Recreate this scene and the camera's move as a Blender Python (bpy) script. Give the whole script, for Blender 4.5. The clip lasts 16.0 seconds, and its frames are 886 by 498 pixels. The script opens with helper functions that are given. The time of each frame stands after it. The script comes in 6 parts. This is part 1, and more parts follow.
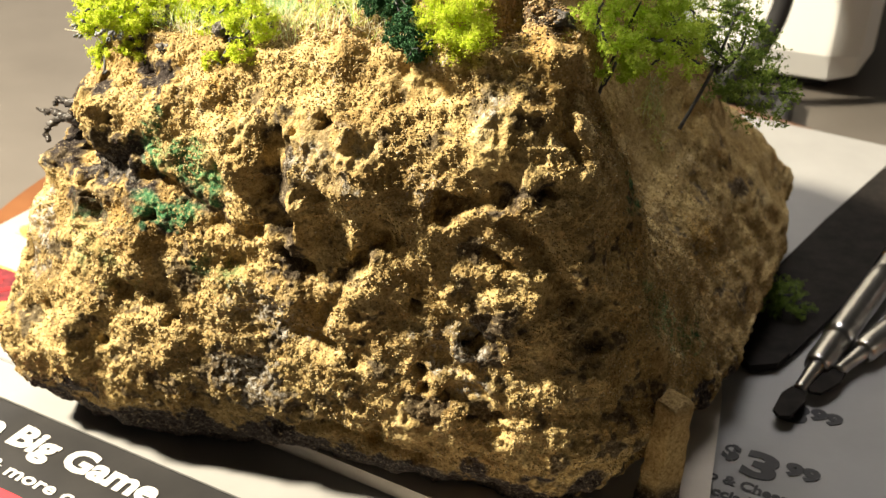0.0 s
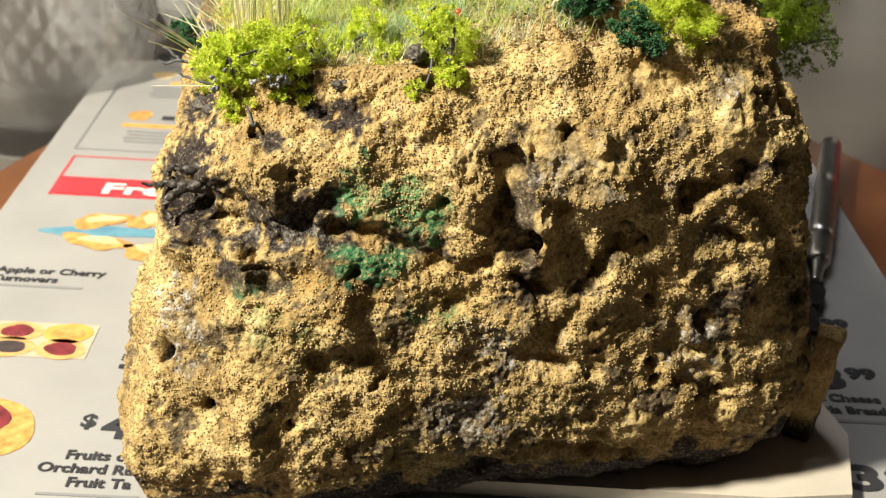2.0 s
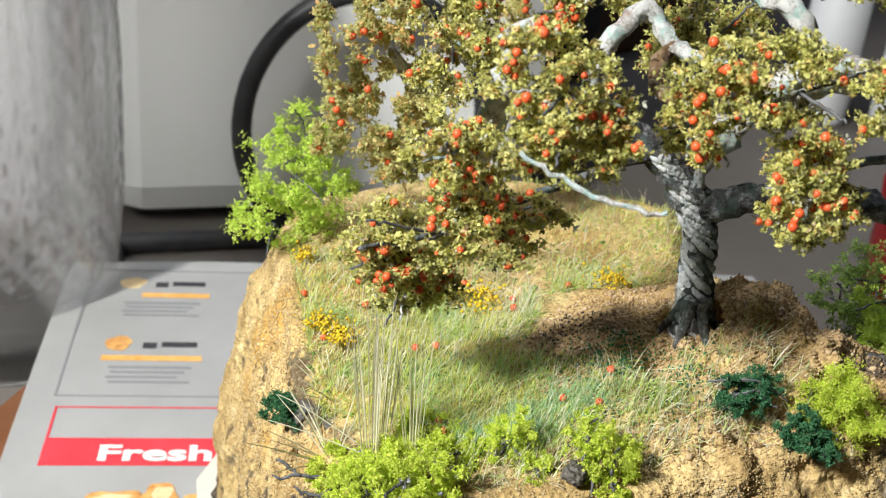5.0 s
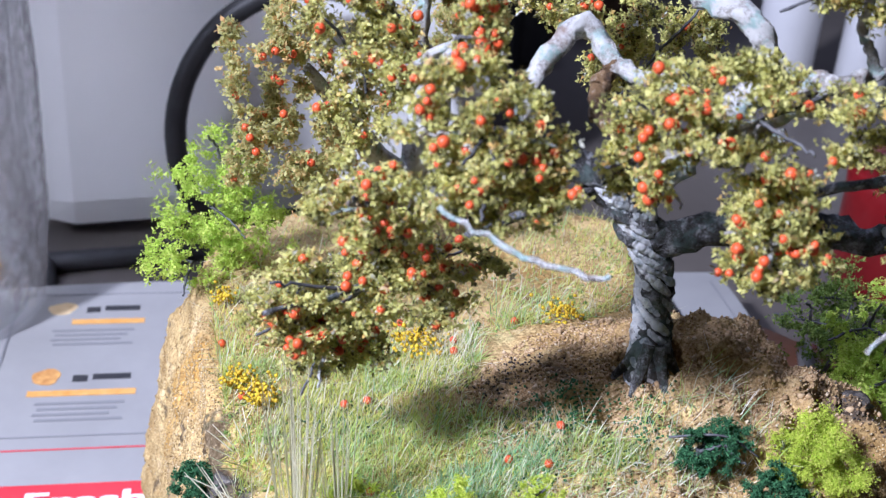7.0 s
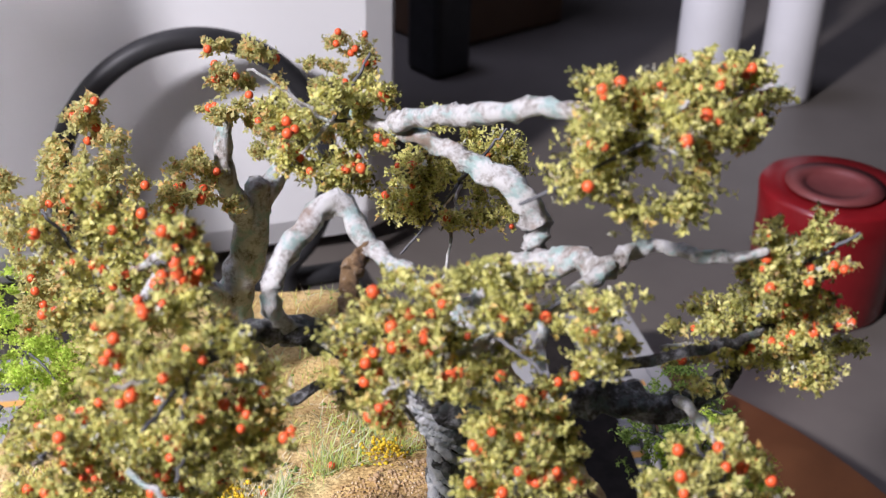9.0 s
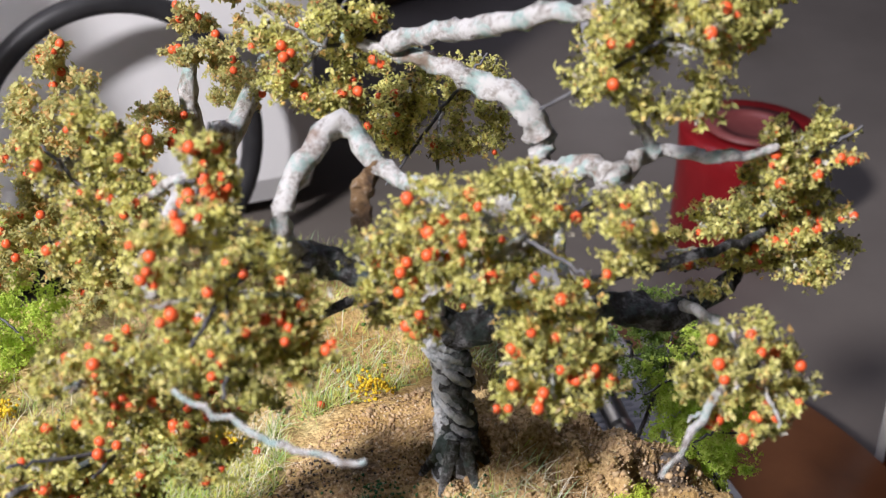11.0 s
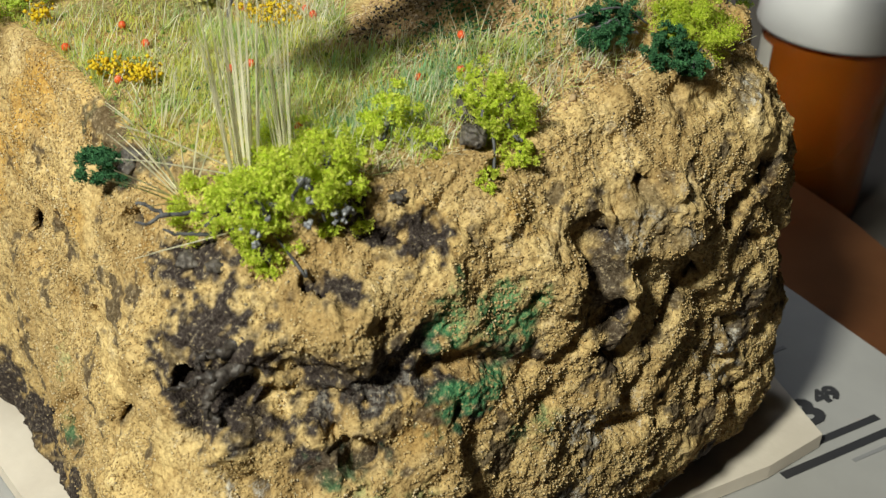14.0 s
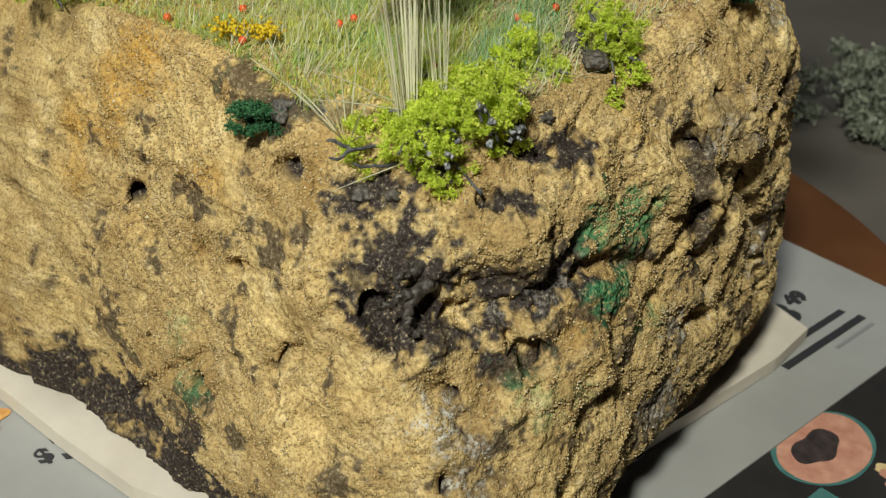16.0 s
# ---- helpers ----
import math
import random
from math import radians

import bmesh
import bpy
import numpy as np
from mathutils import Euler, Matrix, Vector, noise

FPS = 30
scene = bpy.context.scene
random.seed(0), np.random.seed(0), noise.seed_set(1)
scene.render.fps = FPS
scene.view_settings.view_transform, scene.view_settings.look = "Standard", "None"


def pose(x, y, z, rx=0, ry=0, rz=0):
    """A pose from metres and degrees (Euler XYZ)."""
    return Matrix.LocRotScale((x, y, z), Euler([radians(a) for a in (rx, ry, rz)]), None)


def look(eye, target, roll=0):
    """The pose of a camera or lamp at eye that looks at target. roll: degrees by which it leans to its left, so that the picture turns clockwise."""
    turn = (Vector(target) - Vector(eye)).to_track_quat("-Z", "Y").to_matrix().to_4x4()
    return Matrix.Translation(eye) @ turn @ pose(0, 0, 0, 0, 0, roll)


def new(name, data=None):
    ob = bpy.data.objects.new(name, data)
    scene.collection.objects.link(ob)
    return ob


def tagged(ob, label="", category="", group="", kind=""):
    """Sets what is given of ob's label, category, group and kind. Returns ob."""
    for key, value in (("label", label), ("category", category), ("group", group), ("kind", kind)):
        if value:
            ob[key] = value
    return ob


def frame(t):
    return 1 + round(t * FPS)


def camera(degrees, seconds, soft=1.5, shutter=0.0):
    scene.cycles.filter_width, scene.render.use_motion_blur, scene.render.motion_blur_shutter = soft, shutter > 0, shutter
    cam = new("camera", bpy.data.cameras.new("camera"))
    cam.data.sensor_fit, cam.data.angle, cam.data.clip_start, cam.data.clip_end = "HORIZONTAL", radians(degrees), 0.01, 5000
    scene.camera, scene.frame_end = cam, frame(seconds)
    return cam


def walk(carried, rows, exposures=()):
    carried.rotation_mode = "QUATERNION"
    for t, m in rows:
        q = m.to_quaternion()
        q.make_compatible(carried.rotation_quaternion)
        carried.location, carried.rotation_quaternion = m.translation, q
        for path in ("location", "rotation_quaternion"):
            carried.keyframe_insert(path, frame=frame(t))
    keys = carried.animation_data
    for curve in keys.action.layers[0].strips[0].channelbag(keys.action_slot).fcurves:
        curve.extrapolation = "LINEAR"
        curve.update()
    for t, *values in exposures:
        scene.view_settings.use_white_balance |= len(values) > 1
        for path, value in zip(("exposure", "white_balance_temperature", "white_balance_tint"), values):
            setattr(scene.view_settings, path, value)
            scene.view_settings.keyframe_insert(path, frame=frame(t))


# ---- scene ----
cam = camera(40.7, 16.0, soft=1.2)
METRES, EYE, TILT, LEAN, TURN = 0.5, 0.177, -29.5, -2.0, 0.0
ROWS = [
    (0.0, 0.0, 0.0, 0.0, 0.0, 0.0, -0.0),
    (0.5, -0.0878, 0.0118, 0.006, -8.03, -0.41, 4.06),
    (1.0, -0.1508, 0.0248, 0.0141, -13.61, -1.07, 6.75),
    (1.5, -0.2205, 0.0511, 0.0297, -20.68, -2.26, 9.97),
    (2.0, -0.2696, 0.0784, 0.0397, -25.52, -3.31, 12.04),
    (2.5, -0.2908, 0.093, 0.0484, -27.07, -3.58, 12.45),
    (3.0, -0.3039, 0.0952, 0.0532, -26.83, -3.33, 11.98),
    (3.5, -0.3047, 0.0929, 0.066, -26.71, -3.14, 11.55),
    (4.0, -0.3103, 0.1302, 0.1268, -28.94, -3.36, 12.18),
    (4.2, -0.3110, 0.1430, 0.1477, -29.91, -3.31, 12.32),
    (6.3, -0.2779, 0.1654, 0.2030, -34.15, -4.16, 14.79),
    (6.5, -0.2739, 0.1733, 0.2013, -34.17, -4.42, 14.93),
    (7.0, -0.2635, 0.1855, 0.2022, -34.14, -4.91, 15.37),
    (7.5, -0.234, 0.1921, 0.2135, -34.26, -5.51, 15.99),
    (8.0, -0.2104, 0.1839, 0.2293, -34.85, -6.15, 16.92),
    (8.5, -0.1911, 0.1686, 0.2412, -35.23, -6.66, 17.74),
    (8.7, -0.1830, 0.1679, 0.2404, -35.17, -6.75, 18.09),
    (10.8, -0.2015, 0.1836, 0.2376, -40.21, -9.62, 20.54),
    (11.0, -0.2109, 0.1884, 0.2358, -41.32, -10.0, 20.63),
    (11.5, -0.2393, 0.2105, 0.2286, -44.45, -11.33, 21.33),
    (12.0, -0.264, 0.2246, 0.2148, -46.18, -12.25, 21.54),
    (12.5, -0.2834, 0.2334, 0.1893, -47.95, -13.26, 21.78),
    (13.0, -0.2935, 0.2393, 0.1709, -49.65, -14.31, 22.02),
    (13.5, -0.3187, 0.2366, 0.1563, -51.8, -15.45, 22.35),
    (14.0, -0.3565, 0.2538, 0.1543, -55.52, -17.12, 23.01),
    (14.5, -0.3751, 0.2607, 0.1501, -57.5, -17.9, 23.25),
    (15.0, -0.3899, 0.2599, 0.1452, -57.72, -17.81, 23.21),
    (15.5, -0.4137, 0.2788, 0.1523, -60.87, -18.83, 23.94),
    (16.0, -0.4468, 0.3328, 0.1877, -69.04, -22.09, 25.26),
]
walk(cam, [(t, pose(0, 0, EYE, TILT, LEAN, TURN) @ pose(METRES * x, METRES * y, METRES * z, 90 + pitch, roll, yaw)) for t, x, y, z, yaw, pitch, roll in ROWS],
     [(0.0, 1.0, 7100, 10), (1.0, 0.66, 6900, 9), (2.5, 0.18, 6500, 8), (3.5, 0.11, 6300, 5), (4.2, 0.05, 6200, 4), (6.3, 0.02, 4850, 26), (7.5, -0.02, 4900, 27), (8.7, 0.0, 5350, 27), (10.8, -0.05, 5650, 23), (12.0, -0.08, 4950, 30), (13.0, -0.27, 5250, 18), (13.7, -0.46, 6000, 6), (15.5, -0.70, 6250, 1), (16.0, -0.76, 6000, 3)])
cam.data.dof.use_dof = True
cam.data.dof.focus_distance = 0.208
cam.data.dof.aperture_fstop = 44.0

# ---- light: one desk lamp near the model, one soft unseen fill added overhead ----
world = bpy.data.worlds.new("world")
scene.world = world
world.use_nodes = True
world.node_tree.nodes["Background"].inputs[0].default_value = (0.75, 0.8, 0.9, 1)
world.node_tree.nodes["Background"].inputs[1].default_value = 0.008


def area_lamp(name, eye, target, size, watts, colour):
    data = bpy.data.lights.new(name, "AREA")
    data.shape, data.size, data.energy, data.color = "DISK", size, watts, colour
    ob = new(name, data)
    ob.matrix_world = look(eye, target)
    return ob


area_lamp("desk_lamp_light", (-0.61, 0.245, 0.62), (0.0, 0.24, 0.08), 0.08, 15.0, (1.0, 0.93, 0.76))
# added fill with no seen source, brightens the appliance and the background
area_lamp("overhead_fill", (0.0, 0.80, 1.55), (0.0, 0.60, 0.0), 0.6, 6.5, (0.95, 0.95, 1.0))


# ---- materials ----
def mat(name, colour=(0.5, 0.5, 0.5), rough=0.7, metal=0.0, trans=0.0, ior=1.45, coat=0.0, sub=0.0):
    m = bpy.data.materials.new(name)
    m.use_nodes = True
    b = m.node_tree.nodes["Principled BSDF"]
    b.inputs["Base Color"].default_value = (*colour, 1)
    b.inputs["Roughness"].default_value = rough
    b.inputs["Metallic"].default_value = metal
    b.inputs["Transmission Weight"].default_value = trans
    b.inputs["IOR"].default_value = ior
    b.inputs["Coat Weight"].default_value = coat
    return m, m.node_tree.nodes, m.node_tree.links, b


def ramp(nodes, links, fac, stops):
    r = nodes.new("ShaderNodeValToRGB")
    els = r.color_ramp.elements
    while len(els) < len(stops):
        els.new(0.5)
    for e, (p, c) in zip(els, stops):
        e.position, e.color = p, (*c, 1)
    links.new(fac, r.inputs[0])
    return r.outputs[0]


def coords(nodes, links, scale=1.0, kind="Object"):
    t = nodes.new("ShaderNodeTexCoord")
    m = nodes.new("ShaderNodeMapping")
    m.inputs["Scale"].default_value = (scale,) * 3 if not isinstance(scale, tuple) else scale
    links.new(t.outputs[kind], m.inputs[0])
    return m.outputs[0]


def noise_tex(nodes, links, vec, scale, detail=4, rough=0.6):
    n = nodes.new("ShaderNodeTexNoise")
    n.inputs["Scale"].default_value, n.inputs["Detail"].default_value, n.inputs["Roughness"].default_value = scale, detail, rough
    links.new(vec, n.inputs["Vector"])
    return n.outputs[0]


def bump(nodes, links, height, strength, distance, bsdf, prev=None):
    b = nodes.new("ShaderNodeBump")
    b.inputs["Strength"].default_value, b.inputs["Distance"].default_value = strength, distance
    links.new(height, b.inputs["Height"])
    if prev is not None:
        links.new(prev, b.inputs["Normal"])
    links.new(b.outputs[0], bsdf.inputs["Normal"])
    return b.outputs[0]


def mix(nodes, links, fac, a, b, mode="MIX"):
    n = nodes.new("ShaderNodeMix")
    n.data_type, n.blend_type = "RGBA", mode
    for socket, v in ((n.inputs[0], fac), (n.inputs[6], a), (n.inputs[7], b)):
        if isinstance(v, (int, float)):
            socket.default_value = v
        elif isinstance(v, tuple):
            socket.default_value = (*v, 1)
        else:
            links.new(v, socket)
    return n.outputs[2]


def varied(name, lo, hi, scale=60, rough=0.7, bump_mm=0.0, bump_scale=400, **k):
    """A surface whose colour wanders between two values at two sizes, with fine relief."""
    m, n, l, b = mat(name, lo, rough, **k)
    v = coords(n, l)
    a = noise_tex(n, l, v, scale, 5)
    c = ramp(n, l, a, [(0.3, lo), (0.7, hi)])
    l.new(c, b.inputs["Base Color"])
    if bump_mm:
        bump(n, l, noise_tex(n, l, v, bump_scale, 4), 0.8, bump_mm / 1000, b)
    return m


def islands(name, stops, rough=0.7, translucent=0.0, patch=None):
    """Colour by random piece, for crumbs of foliage, blades and grains."""
    m, n, l, b = mat(name, stops[0][1], rough)
    g = n.new("ShaderNodeNewGeometry")
    c = ramp(n, l, g.outputs["Random Per Island"], stops)
    v = coords(n, l)
    c2 = mix(n, l, 0.35, c, ramp(n, l, noise_tex(n, l, v, 220, 3), [(0.35, (0.55, 0.55, 0.5)), (0.65, (1.1, 1.1, 1.1))]), "MULTIPLY")
    if patch:
        c2 = mix(n, l, ramp(n, l, noise_tex(n, l, v, 95, 4, 0.6), [(0.52, (0, 0, 0)), (0.64, (0.7, 0.7, 0.7))]), c2, patch)
    l.new(c2, b.inputs["Base Color"])
    if translucent:
        t = n.new("ShaderNodeBsdfTranslucent")
        l.new(c2, t.inputs[0])
        s = n.new("ShaderNodeMixShader")
        s.inputs[0].default_value = translucent
        l.new(b.outputs[0], s.inputs[1])
        l.new(t.outputs[0], s.inputs[2])
        l.new(s.outputs[0], n["Material Output"].inputs[0])
    return m


def rock_material():
    m, n, l, b = mat("sanded_rock", (0.5, 0.35, 0.12), 0.9)
    b.inputs["Specular IOR Level"].default_value = 0.04
    v = coords(n, l)
    at = n.new("ShaderNodeAttribute")
    at.attribute_name = "coat"
    sep = n.new("ShaderNodeSeparateColor")
    l.new(at.outputs["Color"], sep.inputs[0])
    fine = noise_tex(n, l, v, 1300, 3, 0.75)
    mid = noise_tex(n, l, v, 160, 5, 0.65)
    wide = noise_tex(n, l, v, 45, 3, 0.6)
    sand = ramp(n, l, mid, [(0.28, (0.27, 0.180, 0.078)), (0.42, (0.45, 0.325, 0.148)), (0.58, (0.545, 0.412, 0.200)), (0.75, (0.63, 0.51, 0.31))])
    sand = mix(n, l, 0.75, sand, ramp(n, l, fine, [(0.34, (0.40, 0.34, 0.27)), (0.47, (0.88, 0.86, 0.83)), (0.62, (1.12, 1.12, 1.1))]), "MULTIPLY")
    sand = mix(n, l, 0.8, sand, ramp(n, l, wide, [(0.34, (0.66, 0.60, 0.53)), (0.5, (1.0, 1.0, 1.0)), (0.64, (1.2, 1.22, 1.2))]), "MULTIPLY")
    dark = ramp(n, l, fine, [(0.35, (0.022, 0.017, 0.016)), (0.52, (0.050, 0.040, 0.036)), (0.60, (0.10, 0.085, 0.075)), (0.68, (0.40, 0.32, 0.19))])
    green = ramp(n, l, fine, [(0.35, (0.032, 0.115, 0.052)), (0.47, (0.07, 0.225, 0.10)), (0.56, (0.16, 0.29, 0.125)), (0.63, (0.44, 0.36, 0.165))])
    rust = ramp(n, l, fine, [(0.3, (0.30, 0.13, 0.02)), (0.7, (0.60, 0.36, 0.05))])
    earth = ramp(n, l, fine, [(0.32, (0.20, 0.125, 0.06)), (0.5, (0.42, 0.285, 0.15)), (0.68, (0.56, 0.41, 0.245))])
    c = mix(n, l, sep.outputs[2], sand, rust)
    c = mix(n, l, at.outputs["Alpha"], c, earth)
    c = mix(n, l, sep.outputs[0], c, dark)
    c = mix(n, l, sep.outputs[1], c, green)
    dust = n.new("ShaderNodeAttribute")
    dust.attribute_name = "dust"
    speck = ramp(n, l, noise_tex(n, l, v, 1000, 4, 0.75), [(0.47, (0, 0, 0)), (0.56, (1, 1, 1))])
    c = mix(n, l, mix(n, l, 1.0, speck, dust.outputs["Fac"], "MULTIPLY"), c, (0.55, 0.53, 0.49))
    tint = n.new("ShaderNodeTexVoronoi")
    tint.inputs["Scale"].default_value = 1900
    l.new(v, tint.inputs["Vector"])
    each = n.new("ShaderNodeSeparateColor")
    l.new(tint.outputs["Color"], each.inputs[0])
    c = mix(n, l, 0.7, c, ramp(n, l, each.outputs[0], [(0.0, (0.80, 0.78, 0.75)), (0.5, (1.0, 1.0, 1.0)), (1.0, (1.1, 1.1, 1.09))]), "MULTIPLY")
    l.new(c, b.inputs["Base Color"])
    r = ramp(n, l, sep.outputs[0], [(0.0, (1.0, 1.0, 1.0)), (1.0, (0.5, 0.5, 0.5))])
    l.new(r, b.inputs["Roughness"])
    vor = n.new("ShaderNodeTexVoronoi")
    vor.inputs["Scale"].default_value = 1900
    l.new(v, vor.inputs["Vector"])
    dome = n.new("ShaderNodeMath")
    dome.operation = "SUBTRACT"
    dome.inputs[0].default_value = 1.0
    l.new(vor.outputs["Distance"], dome.inputs[1])
    first = bump(n, l, dome.outputs[0], 0.4, 0.0004, b)
    bump(n, l, noise_tex(n, l, v, 1300, 4, 0.7), 0.6, 0.0006, b, first)
    return m


ROCK = rock_material()
WOOD = varied("varnished_wood", (0.13, 0.050, 0.020), (0.23, 0.095, 0.038), 30, 0.42, 0.05, 300)
COUNTER = varied("counter", (0.11, 0.097, 0.086), (0.16, 0.142, 0.126), 9, 0.5, 0.03, 200)
WALL = varied("wall_paint", (0.15, 0.147, 0.143), (0.18, 0.177, 0.173), 3, 0.8, 0.1, 120)
PAPER = varied("newsprint", (0.285, 0.281, 0.277), (0.345, 0.34, 0.336), 25, 0.75, 0.04, 500)
BLACK_PRINT = varied("black_print", (0.018, 0.017, 0.018), (0.03, 0.028, 0.028), 60, 0.55, 0.03, 500)
RED_PRINT = varied("red_print", (0.55, 0.025, 0.04), (0.62, 0.045, 0.06), 60, 0.6)
INK = mat("ink", (0.03, 0.03, 0.035), 0.6)[0]
GREY_INK = mat("grey_ink", (0.22, 0.22, 0.23), 0.7)[0]
WHITE_INK = mat("white_ink", (0.75, 0.74, 0.72), 0.7)[0]


# ---- mesh helpers ----
def mesh_np(name, verts, faces, material=None, smooth=False):
    me = bpy.data.meshes.new(name)
    me.from_pydata(np.asarray(verts, float).tolist(), [], np.asarray(faces).tolist() if not isinstance(faces, list) else faces)
    if material:
        me.materials.append(material)
    if smooth:
        me.polygons.foreach_set("use_smooth", np.ones(len(me.polygons), bool))
    me.update()
    return me


def empty(name, place=(0, 0, 0), label="", category="", group="", kind=""):
    ob = new(name)
    ob.empty_display_size = 0.01
    ob.location = place
    return tagged(ob, label, category, group, kind)


def part(name, me, parent, label="", kind=""):
    ob = new(name, me)
    if parent is not None:
        ob.parent = parent
        ob.matrix_parent_inverse = parent.matrix_basis.inverted()
    return tagged(ob, label=label, kind=kind)


def bm_mesh(name, bm, material=None, smooth=False):
    me = bpy.data.meshes.new(name)
    bm.to_mesh(me)
    bm.free()
    if material:
        me.materials.append(material)
    if smooth:
        me.polygons.foreach_set("use_smooth", np.ones(len(me.polygons), bool))
    return me


def box(name, lo, hi, material, bevel=0.0):
    bm = bmesh.new()
    bmesh.ops.create_cube(bm, size=1)
    lo, hi = Vector(lo), Vector(hi)
    for v in bm.verts:
        v.co = Vector([lo[i] + (v.co[i] + 0.5) * (hi[i] - lo[i]) for i in range(3)])
    if bevel:
        bmesh.ops.bevel(bm, geom=bm.edges[:], offset=bevel, segments=2, profile=0.5, affect="EDGES")
    return bm_mesh(name, bm, material)


def lathe(name, profile, material, segs=64, smooth=True, centre=(0, 0, 0)):
    """A turned solid from (radius, height) pairs."""
    a = np.linspace(0, 2 * np.pi, segs, endpoint=False)
    prof = np.array(profile, float)
    v = np.stack([np.outer(prof[:, 0], np.cos(a)) + centre[0], np.outer(prof[:, 0], np.sin(a)) + centre[1], np.repeat(prof[:, 1:2], segs, 1) + centre[2]], -1).reshape(-1, 3)
    f = []
    for i in range(len(prof) - 1):
        for j in range(segs):
            k = (j + 1) % segs
            f.append([i * segs + j, i * segs + k, (i + 1) * segs + k, (i + 1) * segs + j])
    me = mesh_np(name, v, f, material, smooth)
    return me


def tube(points, radii, segs=10, twist=0.0, flute=0.0, wob=0.0, seed=0):
    """Verts and faces of a bent, tapered stem through points."""
    rng = np.random.default_rng(seed)
    P = np.array(points, float)
    t = np.linspace(0, len(P) - 1, (len(P) - 1) * 6 + 1)
    i = np.clip(t.astype(int), 0, len(P) - 2)
    w = (t - i)[:, None]
    p0, p1, p2, p3 = P[np.maximum(i - 1, 0)], P[i], P[i + 1], P[np.minimum(i + 2, len(P) - 1)]
    Q = 0.5 * (2 * p1 + (p2 - p0) * w + (2 * p0 - 5 * p1 + 4 * p2 - p3) * w**2 + (3 * p1 - p0 - 3 * p2 + p3) * w**3)
    R = np.interp(t, np.arange(len(P)), radii)
    if wob:
        Q = Q + rng.normal(0, wob, Q.shape)
        R = R * rng.uniform(0.85, 1.15, len(R))
    T = np.gradient(Q, axis=0)
    T /= np.linalg.norm(T, axis=1)[:, None] + 1e-12
    up = np.array([0.31, 0.2, 0.93])
    A = np.cross(T, up)
    A /= np.linalg.norm(A, axis=1)[:, None] + 1e-12
    B = np.cross(T, A)
    ang = np.linspace(0, 2 * np.pi, segs, endpoint=False)
    V = []
    for k in range(len(Q)):
        rr = R[k] * (1 + flute * np.cos(3 * (ang + twist * k)) + 0.5 * flute * np.cos(7 * (ang + twist * k) + 1))
        V.append(Q[k] + rr[:, None] * (np.cos(ang)[:, None] * A[k] + np.sin(ang)[:, None] * B[k]))
    V.append(Q[-1:] + T[-1:] * R[-1] * 0.6)
    V.append(Q[:1])
    V = np.concatenate(V)
    n = len(Q)
    F = []
    for k in range(n - 1):
        for j in range(segs):
            jj = (j + 1) % segs
            F.append([k * segs + j, k * segs + jj, (k + 1) * segs + jj, (k + 1) * segs + j])
    for j in range(segs):
        jj = (j + 1) % segs
        F.append([(n - 1) * segs + j, (n - 1) * segs + jj, n * segs])
        F.append([jj, j, n * segs + 1])
    return V, F


# ---- noise on arrays ----
def hash3(i, j, k, seed):
    h = (i.astype(np.int64) * 374761393 + j.astype(np.int64) * 668265263 + k.astype(np.int64) * 2147483647 + seed * 1274126177) & 0xFFFFFFFF
    h = ((h ^ (h >> 13)) * 1274126177) & 0xFFFFFFFF
    h = ((h ^ (h >> 16)) * 2246822519) & 0xFFFFFFFF
    return ((h ^ (h >> 15)) & 0xFFFFFF) / 16777216.0


def vnoise(p, seed=0):
    f = np.floor(p)
    i = f.astype(np.int64)
    w = p - f
    w = w * w * (3 - 2 * w)
    out = 0
    for a in (0, 1):
        for b in (0, 1):
            for c in (0, 1):
                k = (w[:, 0] if a else 1 - w[:, 0]) * (w[:, 1] if b else 1 - w[:, 1]) * (w[:, 2] if c else 1 - w[:, 2])
                out = out + k * hash3(i[:, 0] + a, i[:, 1] + b, i[:, 2] + c, seed)
    return out * 2 - 1


def fbm(p, octaves=3, seed=0, gain=0.5):
    out, amp = 0, 1.0
    for o in range(octaves):
        out = out + amp * vnoise(p * 2**o, seed + o)
        amp *= gain
    return out


def worley(p, seed=0):
    """Distance to the nearest scattered point, in cells."""
    f = np.floor(p)
    best = np.full(len(p), 9.0)
    for a in (-1, 0, 1):
        for b in (-1, 0, 1):
            for c in (-1, 0, 1):
                i, j, k = (f[:, 0] + a).astype(np.int64), (f[:, 1] + b).astype(np.int64), (f[:, 2] + c).astype(np.int64)
                q = np.stack([i + hash3(i, j, k, seed), j + hash3(i, j, k, seed + 1), k + hash3(i, j, k, seed + 2)], 1)
                best = np.minimum(best, ((p - q) ** 2).sum(1))
    return np.sqrt(best)


